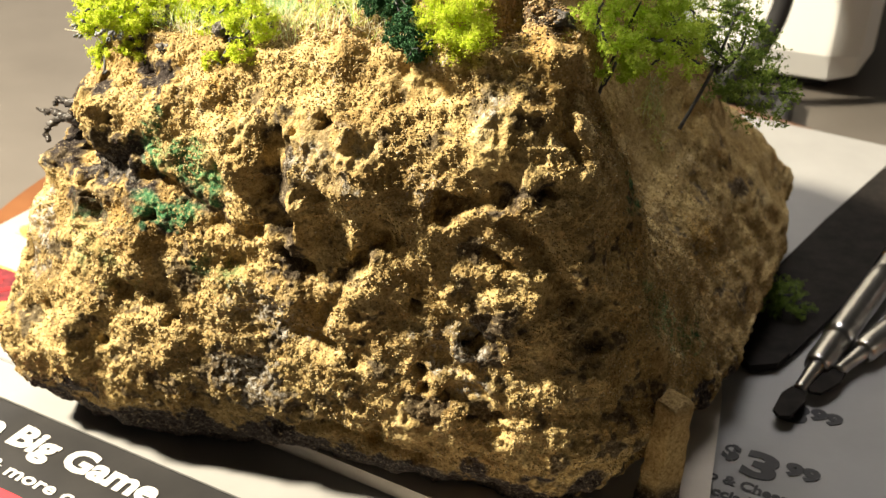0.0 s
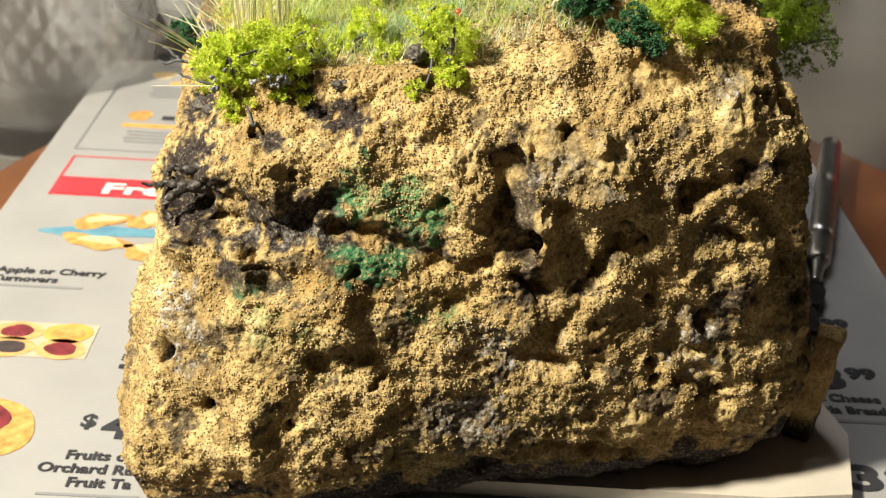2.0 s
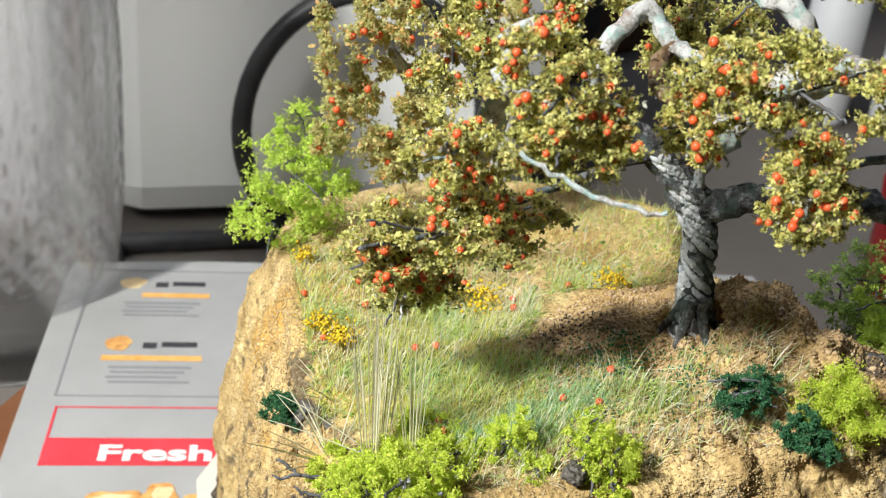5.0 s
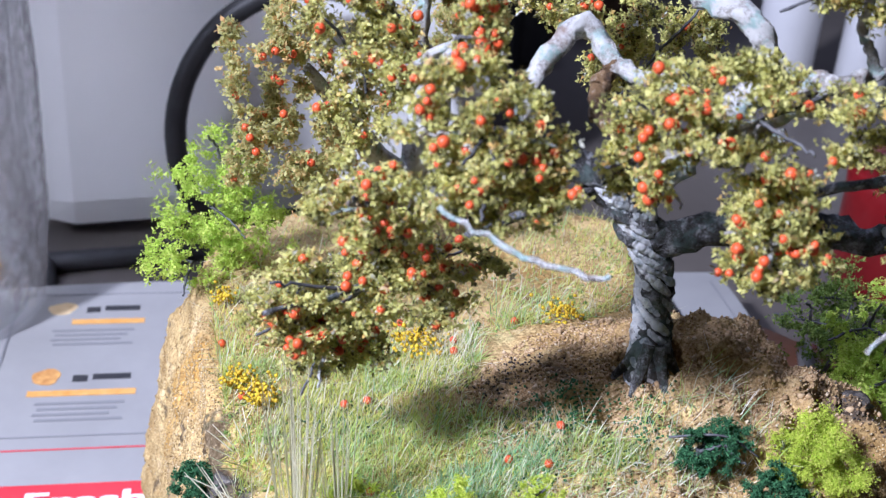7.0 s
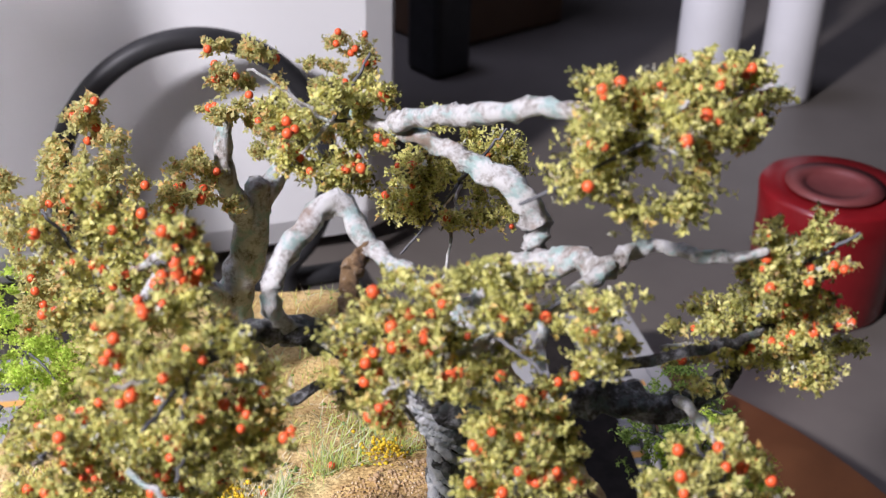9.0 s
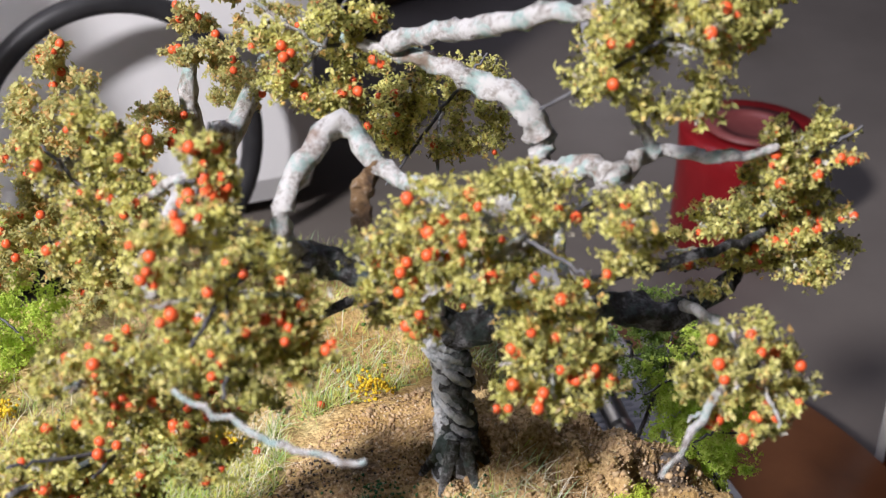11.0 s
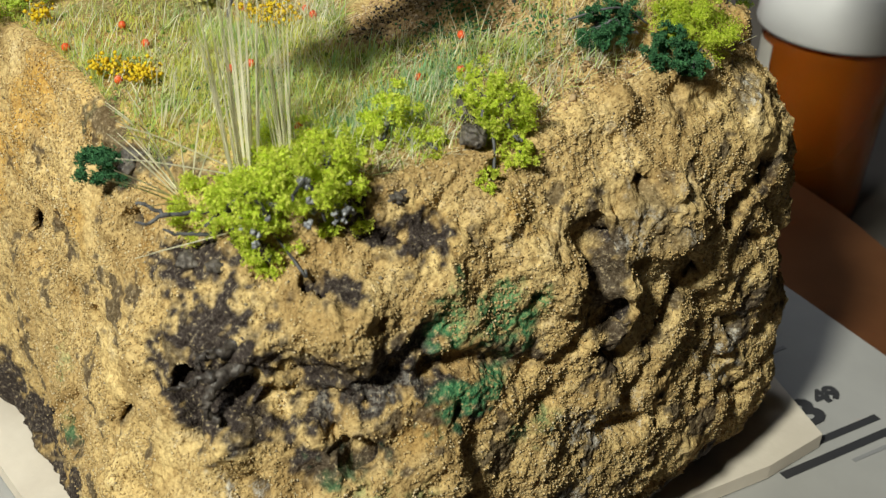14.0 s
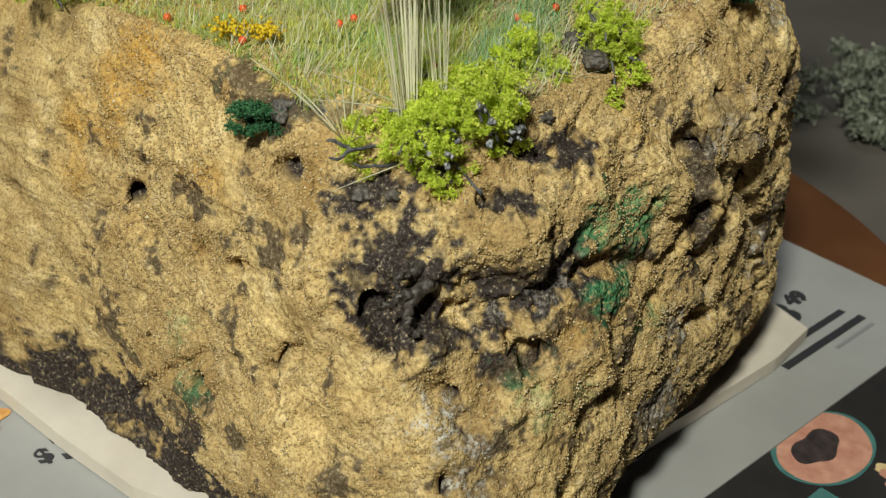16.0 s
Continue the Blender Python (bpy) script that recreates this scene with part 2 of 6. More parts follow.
# ---- room ----
TABLE_Z = -0.028
me = box("table_top", (-1.0, -0.7, -0.9), (1.5, 1.598, TABLE_Z), COUNTER, 0.004)
tagged(part("table_top", me, None), "pale beige kitchen counter under the turntable", "counter", kind="structure")
for nm, lo, hi in (("wall_back", (-1.6, 1.6, -0.9), (2.4, 1.7, 1.8)), ("wall_front", (-1.6, -1.7, -0.9), (2.4, -1.6, 1.8)),
                   ("wall_left", (-1.7, -1.7, -0.9), (-1.6, 1.7, 1.8)), ("wall_right", (2.4, -1.7, -0.9), (2.5, 1.7, 1.8)),
                   ("ceiling", (-1.7, -1.7, 1.8), (2.5, 1.7, 1.9)), ("floor", (-1.7, -1.7, -1.0), (2.5, 1.7, -0.9))):
    tagged(part(nm, box(nm, lo, hi, WALL), None), "plain pale " + nm.split("_")[0], nm.split("_")[0], kind="structure")

# ---- turntable ----
CX, CY, CR = 0.03, 0.30, 0.17
turntable = empty("turntable", (CX, CY, TABLE_Z), "round varnished brown wooden turntable on the counter", "turntable")
part("disc", lathe("disc", [(0, -0.018), (CR - 0.003, -0.018), (CR, -0.015), (CR, -0.006), (CR - 0.003, -0.0025), (0.0, -0.0025)], WOOD, 128, True, (CX, CY, 0)), turntable)
part("base", lathe("base", [(0, TABLE_Z), (0.07, TABLE_Z), (0.072, TABLE_Z + 0.002), (0.072, -0.018), (0, -0.018)], INK, 64, True, (CX, CY, 0)), turntable, "black ring base")

UU, VV = Vector((0.88, -0.475, 0)), Vector((0.475, 0.88, 0))
GOLD_PRINT = varied("golden_print", (0.42, 0.17, 0.035), (0.72, 0.42, 0.13), 350, 0.7)
CREAM_PRINT = varied("cream_print", (0.60, 0.42, 0.20), (0.72, 0.58, 0.34), 300, 0.7)
BLUE_PRINT = varied("blue_print", (0.08, 0.22, 0.32), (0.14, 0.33, 0.42), 200, 0.7)
BERRY_PRINT = varied("berry_print", (0.09, 0.012, 0.018), (0.26, 0.03, 0.04), 400, 0.6)
CHOC_PRINT = varied("dark_print", (0.025, 0.02, 0.022), (0.07, 0.05, 0.05), 400, 0.6)
ORANGE_PRINT = varied("orange_print", (0.62, 0.30, 0.05), (0.75, 0.42, 0.12), 200, 0.7)
PINK_PRINT = varied("pink_print", (0.45, 0.20, 0.14), (0.62, 0.34, 0.25), 260, 0.6)
JAM_PRINT = varied("jam_print", (0.20, 0.012, 0.018), (0.42, 0.03, 0.035), 500, 0.6)
TEAL_PRINT = varied("teal_print", (0.05, 0.14, 0.14), (0.09, 0.22, 0.21), 200, 0.6)


def flat(u, v, z=0.0):
    return UU * u + VV * v + Vector((0, 0, z))


def slab(name, ring, z, thick, material):
    """A thin flat piece with the outline ring, its upper face at z."""
    bm = bmesh.new()
    low = [bm.verts.new((p[0], p[1], z - thick)) for p in ring]
    top = [bm.verts.new((p[0], p[1], z)) for p in ring]
    n = len(ring)
    bm.faces.new(top)
    bm.faces.new(low[::-1])
    for i in range(n):
        bm.faces.new((low[i], low[(i + 1) % n], top[(i + 1) % n], top[i]))
    bmesh.ops.recalc_face_normals(bm, faces=bm.faces[:])
    return bm_mesh(name, bm, material)


def sheet(name, u0, u1, v0, v1, z, thick, material):
    return slab(name, [flat(u, v) for u, v in ((u0, v0), (u1, v0), (u1, v1), (u0, v1))], z, thick, material)


def bent_page(name, u0, u1, v0, v1, z, thick, material, seed):
    """A page that lies on the disc, waves a little and hangs down where it leaves the rim."""
    nu, nv = 40, 44
    u, v = np.meshgrid(np.linspace(u0, u1, nu), np.linspace(v0, v1, nv), indexing="ij")
    x, y = UU.x * u + VV.x * v, UU.y * u + VV.y * v
    P = np.stack([x.ravel(), y.ravel(), np.zeros(x.size)], 1)
    out = np.clip(np.hypot(x - CX, y - CY) - CR, 0, None).ravel()
    h = z - 1.2 * out**2 + 0.00025 * vnoise(P / 0.05, seed) * (out > 0.002)
    P[:, 2] = h
    V = np.concatenate([P, P - [0, 0, thick]])
    idx = np.arange(nu * nv).reshape(nu, nv)
    q = np.stack([idx[:-1, :-1], idx[1:, :-1], idx[1:, 1:], idx[:-1, 1:]], -1).reshape(-1, 4)
    F = q.tolist() + (q[:, ::-1] + nu * nv).tolist()
    rim = np.concatenate([idx[:, 0], idx[-1, 1:], idx[-2::-1, -1], idx[0, -2:0:-1]])
    for a, b in zip(rim, np.roll(rim, -1)):
        F.append([int(b), int(a), int(a) + nu * nv, int(b) + nu * nv])
    return mesh_np(name, V, F, material, False)


def page_z(u, v):
    p = flat(u, v)
    out = max(math.hypot(p.x - CX, p.y - CY) - CR, 0)
    return -1.2 * out**2


def blob(name, u, v, ru, rv, material, parent, turn=0.0, wob=0.12, seed=1, lift=0.00018, base=0.0):
    rng = np.random.default_rng(seed)
    ph = rng.uniform(0, 6.28, 4)
    ring = []
    for k in range(36):
        a = 2 * math.pi * k / 36
        r = 1 + wob * (math.sin(2 * a + ph[0]) * 0.5 + math.sin(3 * a + ph[1]) * 0.4 + math.sin(5 * a + ph[2]) * 0.3)
        p, q = ru * r * math.cos(a), rv * r * math.sin(a)
        ring.append(flat(u + p * math.cos(turn) - q * math.sin(turn), v + p * math.sin(turn) + q * math.cos(turn)))
    return part(name, slab(name, ring, base + page_z(u, v) + lift, 0.00012, material), parent)


def bar(name, u0, u1, v0, v1, material, parent, lift=0.00018, base=0.0):
    return part(name, sheet(name, u0, u1, v0, v1, base + page_z((u0 + u1) / 2, (v0 + v1) / 2) + lift, 0.00012, material), parent)


def lettering(text, u, v, height, material, parent, width=None, lift=0.0002, base=0.0, bold=0.0):
    """Printed words along the page; height is that of a capital, width stretches the line to fit."""
    cu = bpy.data.curves.new("words", "FONT")
    cu.body, cu.size, cu.extrude, cu.offset = text, height / 0.7, 0.00005, bold
    cu.resolution_u = 3
    tmp = bpy.data.objects.new("words", cu)
    scene.collection.objects.link(tmp)
    me = bpy.data.meshes.new_from_object(tmp.evaluated_get(bpy.context.evaluated_depsgraph_get()))
    bpy.data.objects.remove(tmp)
    co = np.zeros(len(me.vertices) * 3)
    me.vertices.foreach_get("co", co)
    co = co.reshape(-1, 3)
    k = width / (co[:, 0].max() - co[:, 0].min()) if width else 1.0
    z = base + page_z(u, v) + lift
    a, b = u + (co[:, 0] - co[:, 0].min()) * k, v + co[:, 1]
    w = np.stack([UU.x * a + VV.x * b, UU.y * a + VV.y * b, z + co[:, 2]], 1)
    me.vertices.foreach_set("co", w.ravel())
    me.materials.clear()
    me.materials.append(material)
    me.update()
    return part("printed_line", me, parent)


flyer = empty("grocery_flyer", flat(-0.13, 0.29), "white printed grocery flyer lying open on the wooden turntable", "flyer")
part("page", bent_page("page", -0.265, 0.0, 0.158, 0.432, 0.0, 0.0005, PAPER, 3), flyer)
# bakery column
banner = bar("red_banner", -0.2545, -0.150, 0.3075, 0.3205, RED_PRINT, flyer)
lettering("Fresh", -0.2385, 0.3098, 0.0070, WHITE_INK, banner, 0.032, lift=0.0003, bold=0.0003)
bar("rule_line", -0.2545, -0.2537, 0.3205, 0.336, RED_PRINT, flyer)
bar("rule_line", -0.2545, -0.150, 0.3358, 0.3364, RED_PRINT, flyer)
bar("rule_line", -0.2560, -0.2552, 0.342, 0.424, GREY_INK, flyer)
bar("rule_line", -0.2560, -0.150, 0.342, 0.3426, GREY_INK, flyer)
bar("rule_line", -0.2560, -0.150, 0.4234, 0.424, GREY_INK, flyer)
blob("napkin_picture", -0.229, 0.2850, 0.0200, 0.0035, BLUE_PRINT, flyer, 0.05, 0.2, 2)
for i, (u, v, ru, rv, a) in enumerate(((-0.234, 0.2915, 0.0085, 0.0042, 0.2), (-0.220, 0.2935, 0.0050, 0.0062, 0.1), (-0.232, 0.2785, 0.0090, 0.0044, -0.2), (-0.2165, 0.2740, 0.0075, 0.0046, -0.4), (-0.208, 0.289, 0.006, 0.005, 0.4))):
    blob("turnover_picture", u, v, ru, rv, GOLD_PRINT, flyer, a, 0.35, 10 + i, lift=0.0003)
    blob("turnover_picture", u + 0.001, v + 0.001, ru * 0.6, rv * 0.5, CREAM_PRINT, flyer, a, 0.3, 30 + i, lift=0.00042)
lettering("Apple or Cherry", -0.2545, 0.2590, 0.0030, INK, flyer, 0.030, bold=0.00012)
lettering("Turnovers", -0.2545, 0.2545, 0.0030, INK, flyer, 0.018, bold=0.00012)
bar("small_print", -0.2545, -0.229, 0.2518, 0.2528, GREY_INK, flyer)
lettering("$", -0.2112, 0.2535, 0.0046, INK, flyer, bold=0.0002)
lettering("3", -0.2065, 0.2515, 0.0085, INK, flyer, 0.0062, bold=0.0004)
# six small tarts on a tray
TRAY_PRINT = varied("pale_tray_print", (0.42, 0.35, 0.25), (0.52, 0.45, 0.34), 300, 0.7)
TART_PRINT = varied("tart_crust_print", (0.50, 0.27, 0.09), (0.66, 0.42, 0.18), 500, 0.7)
bar("tray_picture", -0.2575, -0.2195, 0.2190, 0.2345, TRAY_PRINT, flyer)
for i in range(6):
    u, v = -0.2520 + 0.0128 * (i % 3), 0.2228 + 0.0072 * (i // 3)
    tart = blob("tart_picture", u, v, 0.0064, 0.0044, ORANGE_PRINT if i in (0, 5) else TART_PRINT, flyer, 0, 0.08, 50 + i, lift=0.0003)
    blob("tart_filling", u, v, 0.0041, 0.0027, (GOLD_PRINT, CHOC_PRINT, BERRY_PRINT, CHOC_PRINT, BERRY_PRINT, GOLD_PRINT)[i], tart, 0, 0.1, 60 + i, lift=0.00042)
lettering("$", -0.2085, 0.2310, 0.0040, INK, flyer, bold=0.0002)
lettering("Mini", -0.2105, 0.2195, 0.0026, INK, flyer, bold=0.0001)
lettering("and", -0.2105, 0.2160, 0.0026, INK, flyer, bold=0.0001)
pie = blob("pie_picture", -0.2430, 0.1895, 0.0195, 0.0135, GOLD_PRINT, flyer, 0.1, 0.1, 71)
blob("pie_filling", -0.2455, 0.1905, 0.0165, 0.0105, BERRY_PRINT, pie, 0.1, 0.15, 72, lift=0.0003)
for i, (u, v, r) in enumerate(((-0.2500, 0.1945, 0.0042), (-0.2420, 0.1955, 0.0034), (-0.2360, 0.1930, 0.0026), (-0.2470, 0.1885, 0.0034), (-0.2390, 0.1870, 0.0030))):
    blob("pie_filling", u, v, r, r * 0.55, JAM_PRINT, pie, 0.4 * i, 0.4, 73 + i, lift=0.00042)
lettering("$", -0.2135, 0.1925, 0.0046, INK, flyer, bold=0.0002)
lettering("4", -0.2085, 0.1890, 0.0090, INK, flyer, 0.0065, bold=0.0004)
lettering("Fruits of", -0.2135, 0.1810, 0.0030, INK, flyer, bold=0.00012)
lettering("Orchard Rus", -0.2185, 0.1765, 0.0030, INK, flyer, bold=0.00012)
lettering("Fruit Ta", -0.2110, 0.1720, 0.0030, INK, flyer, bold=0.00012)
bar("small_print", -0.2165, -0.195, 0.1690, 0.1698, GREY_INK, flyer)
# coupon column, upper left
for v, pic in ((0.4115, CREAM_PRINT), (0.370, GOLD_PRINT)):
    blob("food_picture", -0.2405, v + 0.003, 0.0045, 0.0042, pic, flyer, 0, 0.15, int(v * 1000))
    bar("price_bar", -0.2450 if v < 0.4 else -0.2365, -0.2130, v - 0.0075, v - 0.0045, ORANGE_PRINT, flyer)
    bar("price_bar", -0.2325, -0.2280, v, v + 0.0035, INK, flyer)
    bar("price_bar", -0.2265, -0.2150, v + 0.001, v + 0.0040, INK, flyer)
    for k in range(4):
        bar("small_print", -0.2420 + 0.001 * (k % 2), -0.2160 - 0.002 * (k % 3), v - 0.0120 - 0.0028 * k, v - 0.0108 - 0.0028 * k, GREY_INK, flyer)
# right column
for v in (0.2240, 0.2480):
    if v > 0.23:
        lettering("3", -0.0345, v, 0.0080, INK, flyer, 0.0075, bold=0.0005)
    else:
        lettering("$", -0.0415, v + 0.0025, 0.0052, INK, flyer, bold=0.0003)
        lettering("3", -0.0362, v - 0.001, 0.0090, INK, flyer, 0.0080, bold=0.0006)
    lettering("99", -0.0272, v + 0.0038, 0.0044, INK, flyer, 0.0080, bold=0.0004)
lettering("to & Cheese", -0.0435, 0.2172, 0.0030, INK, flyer, 0.0218, bold=0.00015)
lettering("ccia Bread", -0.0395, 0.2122, 0.0030, INK, flyer, 0.0178, bold=0.00015)
bar("small_print", -0.0400, -0.0210, 0.2085, 0.2097, GREY_INK, flyer)
lettering("$", -0.0430, 0.1860, 0.0046, INK, flyer, bold=0.0003)
lettering("3", -0.0388, 0.1835, 0.0085, INK, flyer, 0.0075, bold=0.0005)
lettering("49", -0.0300, 0.1880, 0.0044, INK, flyer, 0.0080, bold=0.0004)
bar("product_bar", -0.0430, -0.0210, 0.1775, 0.1795, INK, flyer)
bar("product_bar", -0.0560, -0.0190, 0.1725, 0.1747, INK, flyer)
bar("small_print", -0.0380, -0.0200, 0.1695, 0.1705, GREY_INK, flyer)
bar("rule_line", -0.0060, -0.0054, 0.335, 0.424, GREY_INK, flyer)
for v in (0.352, 0.388):
    bar("price_bar", -0.036, -0.009, v - 0.006, v - 0.003, ORANGE_PRINT, flyer)
    bar("price_bar", -0.026, -0.012, v, v + 0.003, INK, flyer)
    for k in range(5):
        bar("small_print", -0.034, -0.010 - 0.002 * (k % 2), v - 0.0105 - 0.0028 * k, v - 0.0093 - 0.0028 * k, GREY_INK, flyer)

flyer2 = empty("party_flyer", flat(-0.13, 0.1), "black printed party food flyer lying under the white one", "flyer")
part("page", bent_page("page", -0.30, 0.03, 0.045, 0.165, -0.0008, 0.0005, BLACK_PRINT, 5), flyer2)
K = -0.0008
lettering("the Big Game.", -0.2050, 0.1468, 0.0068, WHITE_INK, flyer2, 0.0625, base=K, bold=0.00035)
lettering("tters & more on", -0.2000, 0.1382, 0.0036, WHITE_INK, flyer2, 0.0440, base=K, bold=0.0001)
bar("red_line", -0.2000, -0.166, 0.1320, 0.1346, RED_PRINT, flyer2, base=K)
blob("platter_picture", -0.0745, 0.1510, 0.0150, 0.0105, TEAL_PRINT, flyer2, 0.1, 0.03, 81, base=K)
blob("dip_picture", -0.0745, 0.1510, 0.0140, 0.0097, PINK_PRINT, flyer2, 0.1, 0.04, 82, lift=0.0003, base=K)
blob("dip_picture", -0.0760, 0.1520, 0.0070, 0.0045, CHOC_PRINT, flyer2, 0.1, 0.2, 83, lift=0.00042, base=K)
bar("recipe_card", -0.0985, -0.0870, 0.1370, 0.1440, TEAL_PRINT, flyer2, base=K)
for i in range(16):
    r = np.random.default_rng(90 + i)
    blob("shrimp_picture", -0.0665 + r.uniform(-0.010, 0.012), 0.1330 + r.uniform(-0.007, 0.006), 0.0026, 0.0017, CREAM_PRINT if i % 2 else PINK_PRINT, flyer2, r.uniform(0, 3), 0.25, i, lift=0.0003 + 0.00002 * i, base=K)

# ---- the rock ----
LOW = [(-0.096, 0.225), (-0.071, 0.2125), (-0.030, 0.2015), (0.004, 0.192), (0.028, 0.186), (0.038, 0.187), (0.052, 0.201), (0.071, 0.228), (0.085, 0.253),
       (0.098, 0.286), (0.109, 0.322), (0.098, 0.358), (0.050, 0.376), (-0.020, 0.374), (-0.043, 0.351), (-0.049, 0.327), (-0.057, 0.304), (-0.079, 0.269), (-0.093, 0.244)]
MID = [(-0.078, 0.237), (-0.062, 0.2195), (-0.030, 0.2045), (0.0, 0.195), (0.020, 0.1905), (0.030, 0.192), (0.040, 0.204), (0.057, 0.229), (0.072, 0.258),
       (0.076, 0.290), (0.064, 0.330), (0.030, 0.360), (-0.018, 0.364), (-0.040, 0.340), (-0.056, 0.302), (-0.071, 0.268), (-0.078, 0.250)]
RIM = [(-0.068, 0.239), (-0.053, 0.2275), (-0.030, 0.2155), (-0.006, 0.208), (0.010, 0.204), (0.024, 0.204), (0.034, 0.212), (0.048, 0.236), (0.061, 0.264),
       (0.064, 0.292), (0.055, 0.326), (0.028, 0.350), (-0.016, 0.354), (-0.036, 0.332), (-0.050, 0.302), (-0.063, 0.272), (-0.070, 0.256)]
RC = np.array([-0.008, 0.268])


def smooth01(x, a, b):
    t = np.clip((x - a) / (b - a), 0, 1)
    return t * t * (3 - 2 * t)


def top_height(x, y):
    # a mound turned across the rock, falling away to the shaded side and the back
    u, w = 0.7071 * ((x - 0.008) - (y - 0.2315)), 0.7071 * ((x - 0.008) + (y - 0.2315))
    h = 0.0955 + 0.0180 * np.exp(-(u**2 / (2 * 0.0232**2) + w**2 / (2 * 0.0171**2)))
    h = h - 0.009 * smooth01(-x, 0.054, 0.074)
    h = h - 0.046 * smooth01(x + 0.3 * (y - 0.23) - 1.1 * np.clip(y - 0.246, 0, 0.05), 0.0155, 0.055)
    h = h - 0.010 * smooth01(y, 0.29, 0.37)
    return h


# cracks and undercuts of the rock: half width, depth, line
GROOVES_A = [
    (0.0040, 0.0034, [(-0.0743, 0.2310, 0.0711), (-0.0668, 0.2279, 0.0682), (-0.0611, 0.2212, 0.0714), (-0.0549, 0.2193, 0.0750)]),
    (0.0024, 0.0032, [(-0.0574, 0.2173, 0.0697), (-0.0516, 0.2132, 0.0683), (-0.0450, 0.2120, 0.0645), (-0.0368, 0.2090, 0.0619), (-0.0328, 0.2043, 0.0640)]),
    (0.0018, 0.0046, [(-0.0278, 0.2078, 0.0825), (-0.0302, 0.2074, 0.0753), (-0.0316, 0.2028, 0.0709), (-0.0294, 0.2014, 0.0654), (-0.0261, 0.2003, 0.0592), (-0.0188, 0.2022, 0.0546)]),
    (0.0020, 0.004, [(-0.0197, 0.2032, 0.0561), (-0.0138, 0.2006, 0.0573), (-0.0105, 0.1965, 0.0649), (-0.0066, 0.1958, 0.0662)]),
    (0.0018, 0.0045, [(0.0031, 0.1939, 0.0734), (0.0089, 0.1936, 0.0771), (0.0169, 0.1933, 0.0781), (0.0222, 0.1920, 0.0806)])]
GROOVES_B = [
    (0.0014, 0.003, [(0.0108, 0.1931, 0.0680), (0.0156, 0.1913, 0.0654)]),
    (0.0018, 0.0032, [(-0.0287, 0.2033, 0.0464), (-0.0227, 0.2019, 0.0436), (-0.0180, 0.1987, 0.0417)]),
    (0.0018, 0.0024, [(-0.0634, 0.2136, 0.0453), (-0.0581, 0.2134, 0.0400), (-0.0530, 0.2122, 0.0444)]),
    (0.0011, 0.0017, [(-0.0590, 0.2266, 0.0890), (-0.0546, 0.2223, 0.0890), (-0.0503, 0.2223, 0.0915), (-0.0463, 0.2216, 0.0939)]),
    (0.0014, 0.0028, [(-0.0397, 0.2191, 0.0939), (-0.0326, 0.2163, 0.0992)]),
    (0.0010, 0.0009, [(-0.0257, 0.2123, 0.0987), (-0.0194, 0.2097, 0.1009), (-0.0117, 0.2085, 0.1019)]),
    (0.0026, 0.003, [(-0.0790, 0.2445, 0.0650), (-0.0761, 0.2403, 0.0676), (-0.0752, 0.2315, 0.0670)])]
GROOVES_C = [
    (0.0020, 0.0024, [(-0.0817, 0.2348, 0.0573), (-0.0811, 0.2283, 0.0510), (-0.0834, 0.2344, 0.0405)]),
    (0.0013, 0.0024, [(-0.0734, 0.2280, 0.0560), (-0.0676, 0.2258, 0.0564), (-0.0650, 0.2192, 0.0564)]),
    (0.0026, 0.0016, [(-0.0413, 0.2075, 0.0336), (-0.0358, 0.2051, 0.0281), (-0.0329, 0.2006, 0.0343)]),
    (0.0020, 0.0026, [(-0.0635, 0.2131, 0.0234), (-0.0464, 0.2158, 0.0126), (-0.0326, 0.2080, 0.0158), (-0.0189, 0.1987, 0.0207), (0.0014, 0.1960, 0.0173)]),
    (0.0015, 0.0032, [(-0.0258, 0.1985, 0.0765), (-0.0202, 0.2003, 0.0746), (-0.0146, 0.1966, 0.0749)]),
    (0.0016, 0.0036, [(0.0016, 0.1940, 0.0739), (0.0026, 0.1948, 0.0770), (0.0072, 0.1948, 0.0772), (0.0134, 0.1949, 0.0780)])]
GROOVES_D = [
    (0.0018, 0.0028, [(0.0156, 0.1923, 0.0735), (0.0209, 0.1901, 0.0702), (0.0246, 0.1915, 0.0635)]),
    (0.0015, 0.003, [(-0.0284, 0.2029, 0.0606), (-0.0229, 0.2021, 0.0581), (-0.0197, 0.2034, 0.0568)]),
    (0.0014, 0.0024, [(-0.0302, 0.2035, 0.0451), (-0.0243, 0.2011, 0.0428)]),
    (0.0036, 0.0026, [(0.0277, 0.1888, 0.0615), (0.0328, 0.1910, 0.0554), (0.0343, 0.1903, 0.0507)]),
    (0.0036, 0.0026, [(0.0447, 0.2016, 0.0595), (0.0496, 0.2049, 0.0511)]),
    (0.0024, 0.003, [(0.0278, 0.2010, 0.0970), (0.0257, 0.1955, 0.0916), (0.0282, 0.1953, 0.0862)]),
    (0.0016, 0.0036, [(-0.0796, 0.2458, 0.0691), (-0.0795, 0.2441, 0.0647), (-0.0805, 0.2420, 0.0610)]),
    (0.0015, 0.0034, [(-0.0697, 0.2239, 0.0602), (-0.0643, 0.2192, 0.0576)])]
